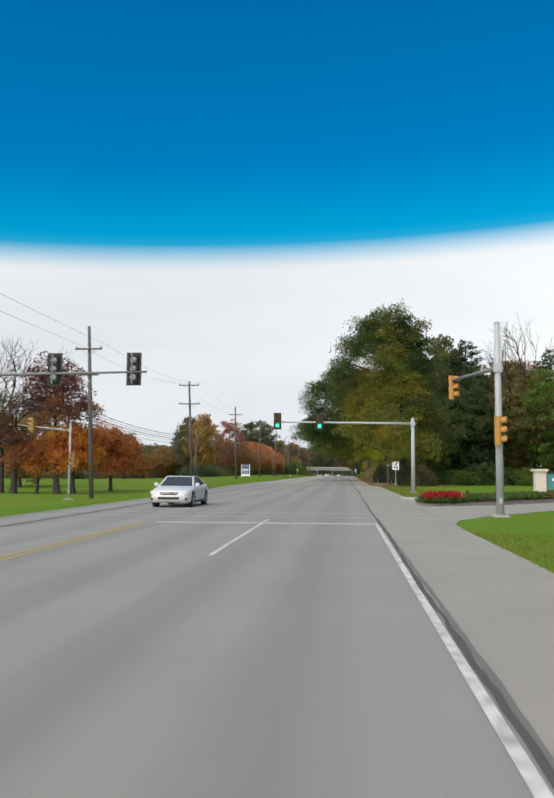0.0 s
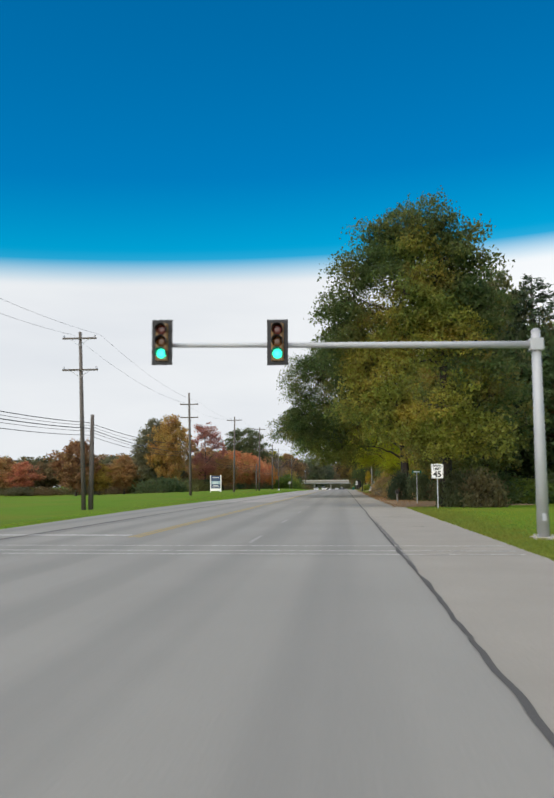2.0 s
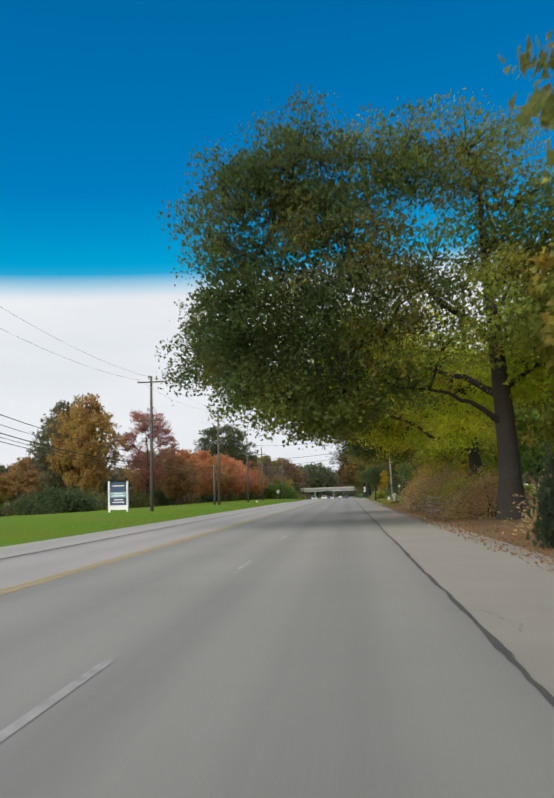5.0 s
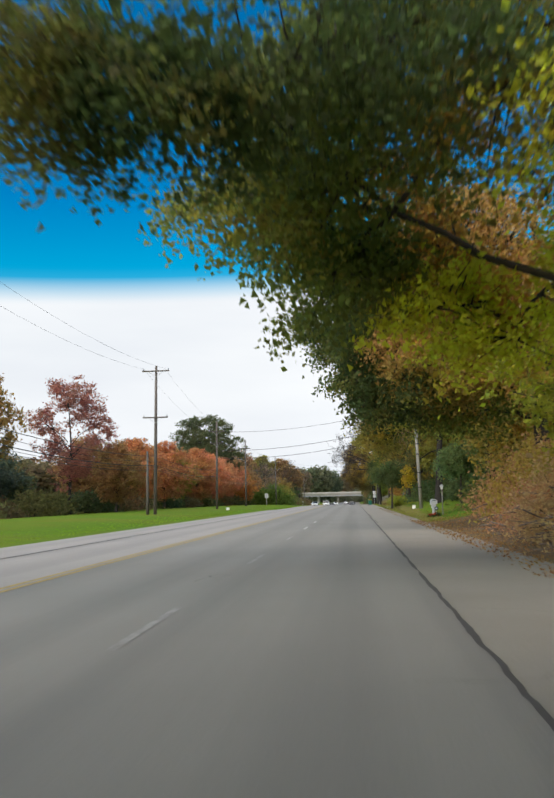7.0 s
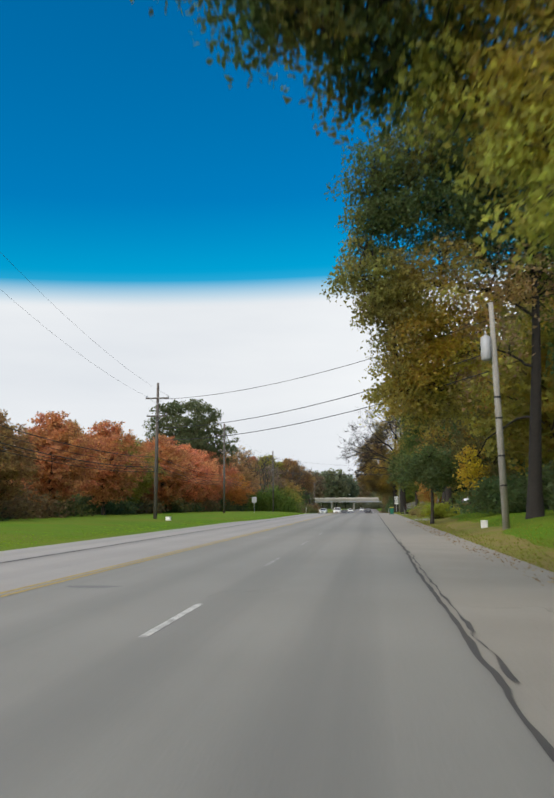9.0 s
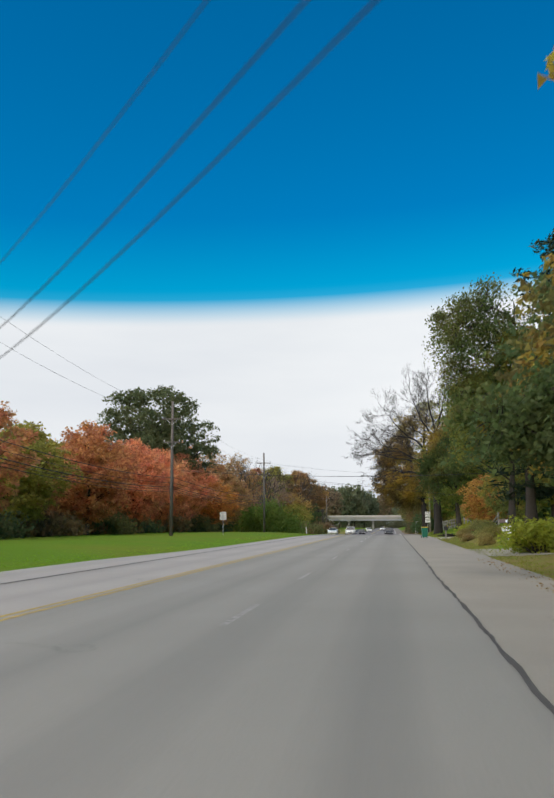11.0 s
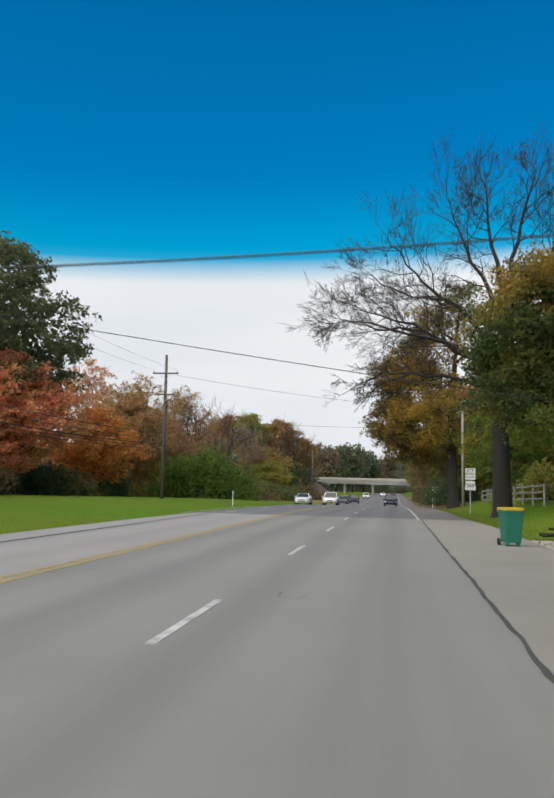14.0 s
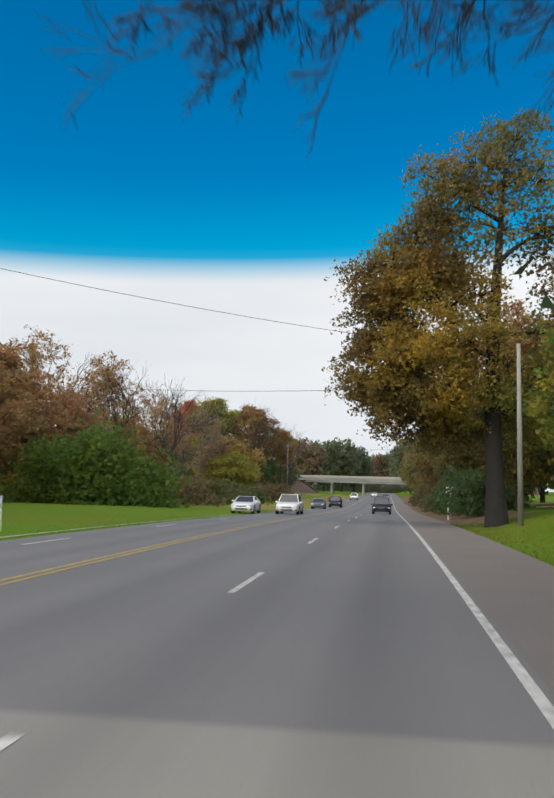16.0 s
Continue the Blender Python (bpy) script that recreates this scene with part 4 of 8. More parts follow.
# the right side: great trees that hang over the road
# lime boughs are coloured brighter than the leaf, for the glow of backlight
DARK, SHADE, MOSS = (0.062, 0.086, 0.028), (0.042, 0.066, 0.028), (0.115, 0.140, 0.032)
YOLK, TAN, BACKLIT_LIME = (0.40, 0.30, 0.040), (0.36, 0.23, 0.075), (0.40, 0.43, 0.045)
# its middle boughs carry a yellow backlit glow in their leaf colour
grown_tree("tree", "tall full green tree with a forking trunk", 101, (6.9, 103.5), 8.4, 22.6, 0.42, [
    ((0.5, 104.5, 14.8), (2.6, 3.0, 2.6), DARK, 0.1, 1.0), ((0.3, 104.2, 11.4), (2.6, 3.0, 2.0), DARK, 0.1, 1.0), ((2.4, 104, 18.6), (2.6, 3.0, 2.4), DARK, 0.1, 1.0), ((5.6, 104, 20.6), (2.8, 3.0, 1.9), DARK, 0.1, 1.0),
    ((8.8, 104, 18.0), (2.4, 3.0, 2.6), DARK, 0.1, 1.0), ((9.6, 104, 14.0), (2.8, 3.0, 2.6), DARK, 0.2, 1.0), ((4.4, 101.8, 14.6), (2.6, 2.4, 2.4), MOSS, 0.3, 0.8), ((4.0, 103.2, 12.2), (2.2, 2.2, 1.6), MOSS, 0.3, 0.9), ((7.4, 103.2, 13.4), (2.2, 2.2, 1.7), (0.15, 0.165, 0.036), 0.3, 0.8), ((6.8, 104.6, 16.2), (2.6, 2.6, 2.4), MOSS, 0.4, 0.7),
    ((3.4, 101.8, 8.8), (2.8, 2.4, 1.8), (0.16, 0.175, 0.036), 0.3, 0.9), ((1.4, 103.2, 7.2), (2.2, 2.4, 1.5), MOSS, 0.2, 1.0), ((1.8, 103.0, 10.4), (2.2, 2.2, 1.6), MOSS, 0.3, 0.9), ((3.4, 101.0, 5.6), (2.0, 2.2, 1.3), (0.16, 0.17, 0.034), 0.4, 0.9), ((6.6, 100.8, 6.6), (2.2, 2.0, 1.5), (0.17, 0.18, 0.034), 0.3, 0.8), ((9.8, 102.6, 9.4), (2.9, 2.6, 2.6), DARK, 0.2, 0.9),
    ((9.4, 101.8, 5.0), (2.6, 2.2, 1.9), (0.17, 0.18, 0.04), 0.3, 0.9), ((6.4, 100.6, 4.0), (1.5, 1.4, 0.9), (0.20, 0.20, 0.04), 0.3, 0.9), ((6.8, 102.2, 11.2), (2.5, 2.2, 1.9), (0.18, 0.19, 0.036), 0.5, 0.7)], 0.19, dense=1.15)
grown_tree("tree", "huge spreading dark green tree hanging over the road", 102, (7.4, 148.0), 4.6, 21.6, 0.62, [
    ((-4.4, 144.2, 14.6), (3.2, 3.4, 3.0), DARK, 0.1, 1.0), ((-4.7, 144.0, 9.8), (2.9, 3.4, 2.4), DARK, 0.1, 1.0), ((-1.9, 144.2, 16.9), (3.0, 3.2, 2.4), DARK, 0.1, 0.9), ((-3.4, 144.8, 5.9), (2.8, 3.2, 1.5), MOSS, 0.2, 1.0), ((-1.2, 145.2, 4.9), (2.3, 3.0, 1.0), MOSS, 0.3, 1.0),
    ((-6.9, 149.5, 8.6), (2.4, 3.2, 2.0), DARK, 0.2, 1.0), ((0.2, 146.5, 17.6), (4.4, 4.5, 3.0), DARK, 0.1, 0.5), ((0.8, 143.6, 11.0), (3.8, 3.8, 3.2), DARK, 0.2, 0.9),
    ((2.4, 145.4, 6.2), (2.6, 2.8, 1.3), MOSS, 0.4, 0.75), ((6.4, 147, 18.0), (4.4, 4.4, 3.0), MOSS, 0.2, 0.75), ((11.0, 149, 13.0), (3.8, 4.4, 3.6), MOSS, 0.3, 0.8), ((7.6, 147.6, 13.4), (3.0, 3.0, 2.4), MOSS, 0.3, 0.6), ((10.4, 148.6, 7.6), (3.0, 3.2, 2.2), BACKLIT_LIME, 0.4, 0.7),
    ((6.8, 143.8, 9.4), (3.0, 2.6, 2.0), (0.20, 0.23, 0.042), 0.3, 0.6), ((1.6, 152.6, 8.6), (3.6, 3.2, 2.6), BACKLIT_LIME, 0.4, 0.9), ((-1.6, 151.8, 11.4), (3.6, 3.4, 2.6), MOSS, 0.2, 0.9), ((6.2, 152.0, 6.6), (3.2, 3.0, 2.0), BACKLIT_LIME, 0.5, 0.9)], 0.18)
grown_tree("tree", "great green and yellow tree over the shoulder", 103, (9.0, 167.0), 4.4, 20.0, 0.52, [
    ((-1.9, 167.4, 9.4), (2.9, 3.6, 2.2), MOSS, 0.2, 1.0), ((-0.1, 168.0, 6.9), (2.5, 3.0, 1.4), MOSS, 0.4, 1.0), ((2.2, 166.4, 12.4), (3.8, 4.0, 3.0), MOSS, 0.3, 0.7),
    ((5.8, 166.5, 16.2), (4.4, 4.4, 3.2), MOSS, 0.3, 0.45), ((5.6, 163.0, 8.2), (3.2, 3.2, 2.2), BACKLIT_LIME, 0.4, 1.0), ((9.8, 167.5, 10.4), (3.8, 4.4, 3.8), BACKLIT_LIME, 0.4, 0.8),
    ((-6.0, 160.4, 8.8), (2.4, 3.0, 1.5), DARK, 0.1, 1.0), ((-3.2, 161.4, 7.9), (2.4, 2.8, 1.3), DARK, 0.2, 1.0), ((0.0, 162.6, 9.4), (2.6, 2.8, 2.0), DARK, 0.2, 0.9), ((2.6, 170.4, 8.0), (2.2, 2.4, 1.6), (0.34, 0.20, 0.045), 0.9, 0.9), ((4.2, 169.4, 5.4), (2.4, 2.6, 1.2), BACKLIT_LIME, 0.6, 1.0), ((7.8, 162.6, 5.4), (2.4, 2.6, 1.4), BACKLIT_LIME, 0.3, 1.0)], 0.18)
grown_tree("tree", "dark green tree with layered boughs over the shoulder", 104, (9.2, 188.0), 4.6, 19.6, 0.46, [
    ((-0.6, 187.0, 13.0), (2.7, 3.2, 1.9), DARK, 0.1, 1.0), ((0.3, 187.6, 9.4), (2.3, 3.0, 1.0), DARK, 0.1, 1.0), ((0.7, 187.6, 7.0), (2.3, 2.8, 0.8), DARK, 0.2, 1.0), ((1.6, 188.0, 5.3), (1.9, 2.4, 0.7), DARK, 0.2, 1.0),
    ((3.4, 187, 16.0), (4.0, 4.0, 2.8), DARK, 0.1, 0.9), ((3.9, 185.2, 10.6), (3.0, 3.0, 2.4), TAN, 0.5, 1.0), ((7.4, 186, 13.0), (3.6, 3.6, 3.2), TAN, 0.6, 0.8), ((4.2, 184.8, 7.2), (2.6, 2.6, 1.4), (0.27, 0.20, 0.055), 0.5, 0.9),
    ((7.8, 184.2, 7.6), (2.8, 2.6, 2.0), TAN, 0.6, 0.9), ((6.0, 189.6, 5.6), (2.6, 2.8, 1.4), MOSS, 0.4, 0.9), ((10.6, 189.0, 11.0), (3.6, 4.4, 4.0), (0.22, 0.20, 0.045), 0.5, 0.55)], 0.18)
# low boughs coloured brighter against their shade, upper right ones darker for windscreen tint
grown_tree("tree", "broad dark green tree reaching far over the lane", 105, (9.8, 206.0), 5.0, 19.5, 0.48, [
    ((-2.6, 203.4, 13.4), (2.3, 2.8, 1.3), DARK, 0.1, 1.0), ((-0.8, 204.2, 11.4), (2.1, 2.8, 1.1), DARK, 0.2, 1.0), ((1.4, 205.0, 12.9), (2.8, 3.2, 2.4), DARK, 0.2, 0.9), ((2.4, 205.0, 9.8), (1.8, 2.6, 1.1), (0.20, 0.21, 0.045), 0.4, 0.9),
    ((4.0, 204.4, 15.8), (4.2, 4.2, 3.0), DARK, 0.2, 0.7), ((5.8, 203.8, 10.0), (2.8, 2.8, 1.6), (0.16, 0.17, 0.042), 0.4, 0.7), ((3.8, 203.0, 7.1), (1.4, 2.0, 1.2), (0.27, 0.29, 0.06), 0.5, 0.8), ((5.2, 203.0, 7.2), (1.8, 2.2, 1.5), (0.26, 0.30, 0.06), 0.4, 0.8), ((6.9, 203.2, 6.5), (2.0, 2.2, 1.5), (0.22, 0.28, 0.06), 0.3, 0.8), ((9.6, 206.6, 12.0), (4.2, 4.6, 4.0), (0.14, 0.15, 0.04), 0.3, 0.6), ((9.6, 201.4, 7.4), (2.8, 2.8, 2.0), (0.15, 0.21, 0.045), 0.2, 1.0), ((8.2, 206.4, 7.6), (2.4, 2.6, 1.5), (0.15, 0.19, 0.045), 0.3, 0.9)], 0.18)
# thin tan boughs hold a washed-out reflection in their leaf colour
grown_tree("tree", "tall thinning gold and green tree behind the utility pole", 106, (8.8, 232.0), 7.0, 24.0, 0.38, [
    ((0.7, 229.2, 18.6), (2.0, 2.6, 1.9), DARK, 0.1, 1.0), ((1.0, 229.2, 15.6), (2.0, 2.6, 1.5), DARK, 0.1, 1.0), ((-0.2, 229.2, 13.1), (1.7, 2.4, 0.9), (0.15, 0.145, 0.045), 0.3, 0.9), ((1.5, 229.4, 12.0), (1.6, 2.4, 1.4), (0.18, 0.165, 0.05), 0.3, 0.9), ((1.6, 230.2, 9.6), (1.6, 2.2, 1.4), (0.17, 0.155, 0.05), 0.3, 0.9),
    ((1.9, 230.8, 7.2), (1.8, 2.4, 1.4), (0.22, 0.195, 0.05), 0.5, 1.0), ((3.9, 229.6, 16.6), (2.6, 2.8, 2.2), DARK, 0.2, 1.0), ((4.2, 229.6, 20.4), (3.4, 3.6, 2.5), DARK, 0.2, 0.9), ((8.0, 231.4, 21.2), (4.2, 4.4, 3.0), DARK, 0.2, 0.9), ((7.6, 231.0, 16.8), (3.0, 3.0, 2.2), DARK, 0.2, 0.8),
    ((4.0, 230.6, 12.8), (2.3, 2.4, 1.6), (0.29, 0.26, 0.075), 0.5, 0.8), ((6.6, 231.2, 12.6), (2.0, 2.2, 1.5), (0.30, 0.22, 0.11), 0.4, 0.5), ((6.6, 231.4, 9.6), (2.2, 2.2, 1.7), (0.30, 0.21, 0.11), 0.4, 0.4), ((11.0, 233.0, 14.5), (3.6, 4.2, 4.2), MOSS, 0.3, 0.7),
    ((6.0, 236.0, 3.9), (0.8, 0.9, 1.5), YOLK, 0.9, 0.9), ((3.9, 231.6, 9.2), (2.1, 2.2, 1.6), (0.31, 0.25, 0.05), 0.6, 0.9), ((3.4, 232.6, 6.6), (2.0, 2.2, 1.5), (0.23, 0.20, 0.05), 0.5, 0.9)], 0.18, material="dark_bark")
grown_tree("tree", "small pale green tree on the lawn behind the mailbox", 111, (8.8, 216.0), 2.0, 6.6, 0.13, [
    ((7.8, 215.6, 4.0), (1.5, 1.6, 1.2), (0.11, 0.165, 0.065), 0.0, 1.0), ((8.9, 216.0, 5.3), (1.6, 1.6, 1.1), (0.12, 0.165, 0.06), 0.1, 1.0), ((9.6, 216.2, 3.6), (1.6, 1.6, 1.2), (0.10, 0.15, 0.06), 0.0, 1.0)], 0.17)
grown_tree("tree", "small green tree with a clear stem at the lawn edge", 107, (4.7, 251.0), 2.2, 6.4, 0.14, [
    ((3.0, 250.8, 4.3), (1.3, 1.8, 1.1), (0.085, 0.115, 0.042), 0.1, 0.8), ((4.7, 251.8, 5.2), (1.5, 1.8, 1.1), (0.075, 0.105, 0.036), 0.2, 0.8), ((4.6, 249.8, 3.5), (1.5, 1.6, 0.9), (0.075, 0.105, 0.040), 0.1, 0.9), ((6.0, 250.6, 3.9), (1.3, 1.6, 1.0), DARK, 0.1, 0.9)], 0.19)
# top boughs coloured darker, as behind the windscreen's tint band
grown_tree("tree", "green and olive tree over the grass bank", 108, (8.6, 281.0), 4.0, 18.4, 0.38, [
    ((4.4, 279.2, 12.6), (1.6, 2.4, 1.7), DARK, 0.1, 1.0), ((4.8, 279.2, 9.7), (1.7, 2.4, 1.5), (0.09, 0.12, 0.036), 0.2, 1.0), ((5.1, 280.2, 6.9), (1.6, 2.2, 1.4), (0.16, 0.17, 0.04), 0.5, 1.0), ((6.4, 280.4, 15.6), (2.3, 2.8, 2.2), DARK, 0.1, 1.0),
    ((8.8, 281.2, 12.0), (3.2, 3.8, 3.6), MOSS, 0.3, 0.9), ((8.4, 279.0, 6.6), (2.7, 2.8, 2.0), SHADE, 0.1, 1.0), ((3.3, 281.0, 15.2), (0.8, 1.0, 0.5), DARK, 0.1, 0.9)], 0.145)
grown_tree("tree", "green and gold tree leaning on the bare tree", 109, (7.6, 324.5), 3.6, 14.4, 0.30, [
    ((4.3, 323.4, 9.2), (1.6, 2.2, 1.6), DARK, 0.3, 1.0), ((4.6, 323.6, 6.4), (1.7, 2.2, 1.5), DARK, 0.1, 1.0), ((6.3, 324.0, 12.0), (1.9, 2.2, 1.5), (0.15, 0.12, 0.035), 0.4, 1.0), ((8.6, 324.6, 12.6), (2.2, 2.6, 1.9), (0.20, 0.13, 0.035), 0.4, 1.0),
    ((8.2, 323.6, 8.6), (2.5, 2.6, 2.2), DARK, 0.2, 1.0), ((10.4, 324.6, 6.0), (2.4, 2.6, 2.0), MOSS, 0.3, 0.9), ((6.6, 322.8, 4.6), (1.7, 1.8, 1.0), MOSS, 0.3, 0.9)], 0.19)
OAK, OCHRE, UMBER = (0.15, 0.108, 0.042), (0.22, 0.165, 0.045), (0.12, 0.088, 0.036)
grown_tree("tree", "great golden brown oak over the shoulder", 110, (5.5, 365.0), 9.6, 22.6, 0.50, [
    ((-1.0, 365.2, 13.4), (2.1, 2.6, 1.3), OAK, 0.3, 0.9), ((0.4, 364.8, 9.4), (2.1, 2.4, 1.4), OAK, 0.3, 0.9), ((0.8, 365.0, 12.4), (1.8, 2.4, 1.2), OAK, 0.4, 0.8), ((0.4, 365.0, 7.2), (2.1, 2.4, 1.1), UMBER, 0.3, 0.9), ((1.4, 364.8, 15.2), (1.9, 2.2, 1.3), OAK, 0.3, 0.7),
    ((-0.9, 366.0, 10.9), (2.2, 2.6, 1.3), UMBER, 0.3, 0.9), ((-1.9, 366.4, 7.6), (2.2, 2.6, 1.1), OAK, 0.4, 0.9), ((0.6, 365.4, 5.3), (2.2, 2.4, 1.2), UMBER, 0.3, 0.9), ((3.4, 366.0, 4.6), (2.0, 2.4, 1.3), (0.13, 0.11, 0.036), 0.2, 1.0), ((4.4, 364.6, 12.0), (2.1, 2.2, 1.4), OCHRE, 0.4, 0.7),
    ((2.6, 363.8, 9.0), (2.2, 2.4, 1.5), OCHRE, 0.7, 0.9), ((3.0, 363.6, 6.4), (1.8, 2.0, 1.1), OCHRE, 0.5, 0.8), ((2.6, 364.6, 17.8), (2.4, 2.6, 2.0), (0.13, 0.105, 0.04), 0.2, 0.9), ((6.6, 365.0, 20.6), (3.0, 3.2, 1.9), (0.12, 0.12, 0.04), 0.2, 0.8), ((2.5, 364.8, 13.2), (2.0, 2.2, 1.3), OAK, 0.4, 0.9),
    ((5.8, 365.6, 15.8), (2.3, 2.4, 1.5), OCHRE, 0.4, 0.5), ((9.2, 366.0, 15.6), (2.8, 3.2, 2.3), OAK, 0.4, 0.6), ((9.2, 366.4, 10.0), (2.7, 3.0, 2.1), (0.14, 0.13, 0.04), 0.4, 0.8), ((7.4, 367.6, 5.8), (2.5, 2.7, 1.6), (0.16, 0.17, 0.04), 0.4, 0.9), ((5.2, 362.6, 9.2), (1.4, 1.2, 1.2), OCHRE, 0.4, 0.6), ((6.4, 362.8, 6.6), (1.4, 1.2, 1.0), (0.17, 0.16, 0.04), 0.3, 0.7)], 0.19, material="dark_bark", lean=(0.3, 0))

tree("near", 10.6, 110, 12, 5.0, (0.10, 0.12, 0.038), 20, "shaded green tree beside the drive", turned=0.2)
tree("row", 14.2, 120, 22, 5.6, (0.088, 0.105, 0.048), 150, "tall grey-green tree behind the oak", turned=0.15)
tree("near", 9.9, 117, 12.5, 6.0, (0.12, 0.13, 0.036), 90, "olive green tree in the shade of the oak", turned=0.3)
tree("row", 10.4, 127, 18.5, 6.2, (0.135, 0.15, 0.042), 140, "tall green tree beyond the drive", turned=0.3)
tree("row", 14.5, 143, 17, 6.6, (0.19, 0.20, 0.045), 80, "green and yellow tree of the roadside wood", turned=0.4)
tree("row", 15.5, 159, 18, 7.0, (0.21, 0.22, 0.045), 250, "green and yellow tree of the roadside wood", turned=0.4)
tree("near", 11.5, 130, 14, 7.0, OLIVE, 50, "olive and yellow tree in the roadside wood", turned=0.5)
tree("near", 9.6, 177, 9.5, 5.0, LIME, 200, "low yellowing tree under the taller trees", turned=0.6)
tree("near", 9.9, 196, 8.5, 4.4, (0.26, 0.21, 0.06), 20, "low brown and olive tree under the taller trees", turned=0.7)
tree("near", 13.5, 218, 16, 6.5, (0.22, 0.20, 0.05), 70, "tall olive tree with a dark trunk", turned=0.5)
tree("row", 13.5, 248, 19, 8.4, OLIVE, 70, "tall olive tree with a dark trunk", turned=0.6)
tree("near", 9.0, 258, 12, 5.6, (0.13, 0.12, 0.045), 80, "olive tree above the grass bank", turned=0.5)
grown_tree("tree", "dark green tree leaning over the driveway", 112, (9.6, 294.0), 4.2, 15.5, 0.30, [
    ((5.2, 293.0, 12.2), (1.3, 1.8, 1.2), DARK, 0.1, 0.6), ((4.9, 293.2, 9.4), (1.2, 1.8, 1.0), DARK, 0.1, 0.8), ((6.6, 293.6, 10.6), (1.8, 2.0, 1.6), DARK, 0.1, 0.8), ((5.2, 293.4, 6.4), (1.5, 1.9, 1.0), (0.09, 0.12, 0.04), 0.2, 0.9),
    ((8.6, 294.4, 12.6), (2.6, 2.6, 2.2), DARK, 0.1, 0.9), ((8.4, 294.0, 7.6), (2.4, 2.4, 1.8), (0.09, 0.12, 0.04), 0.2, 1.0), ((11.4, 294.6, 9.6), (2.6, 2.6, 2.4), DARK, 0.2, 0.8)], 0.18)
tree("row", 13.5, 275, 19, 8.0, DEEP, 200, "dark green tree behind the grass bank", turned=0.4)
tree("near", 9.8, 314, 6.2, 3.4, (0.33, 0.19, 0.06), 30, "small orange tree behind the rail fence")
tree("near", 11.8, 307, 8.5, 4.0, (0.14, 0.165, 0.05), 75, "green and gold tree behind the rail fence", turned=0.4)
tree("wood", 12.0, 333, 15, 6.4, GREEN, 300, "green tree beside the bare tree", turned=0.5)
tree("oak", 9.8, 389, 17, 8.0, BROWN, 60, "brown autumn tree beyond the oak")
tree("near", 8.4, 376, 10, 4.4, (0.12, 0.11, 0.04), 200, "dim olive tree behind the oak", turned=0.4)
tree("near", 9.0, 352, 9, 4.6, GREEN, 60, "green understorey tree beside the pole", turned=0.5)
for k, (x, y, h, r, c) in enumerate([(8.4, 408, 13, 5.6, (0.15, 0.13, 0.05)), (7.8, 424, 12, 5.4, (0.17, 0.12, 0.05)), (8.0, 442, 13, 5.6, (0.14, 0.14, 0.05)), (8.2, 462, 12, 5.6, (0.20, 0.14, 0.06)), (8.4, 484, 12, 5.6, (0.15, 0.13, 0.05)),
                                  (8.6, 508, 12, 5.8, (0.19, 0.15, 0.055)), (9.0, 534, 12, 6.0, (0.15, 0.14, 0.055)), (9.6, 562, 12, 6.0, (0.16, 0.15, 0.06)), (10, 592, 12, 6.0, (0.15, 0.15, 0.06))]):
    tree("round" if k % 2 else "round_b", x, y, h, r, c, 160 + 70 * k, "muted olive brown roadside tree far down the road")
# leaf colours greyed for the haze of distance
for k, (x, y, h, r, c) in enumerate([(-30, 548, 13, 4.5, (0.12, 0.12, 0.06)), (-33, 566, 14, 5, (0.15, 0.13, 0.07)), (-37, 585, 15, 6, (0.12, 0.13, 0.07)), (-42, 600, 16, 6.5, (0.14, 0.13, 0.07)), (-38, 560, 15, 6, (0.16, 0.12, 0.065))]):
    tree("far", x, y, h, r, c, 60 * k, "hazy grey-green tree beside the bridge")

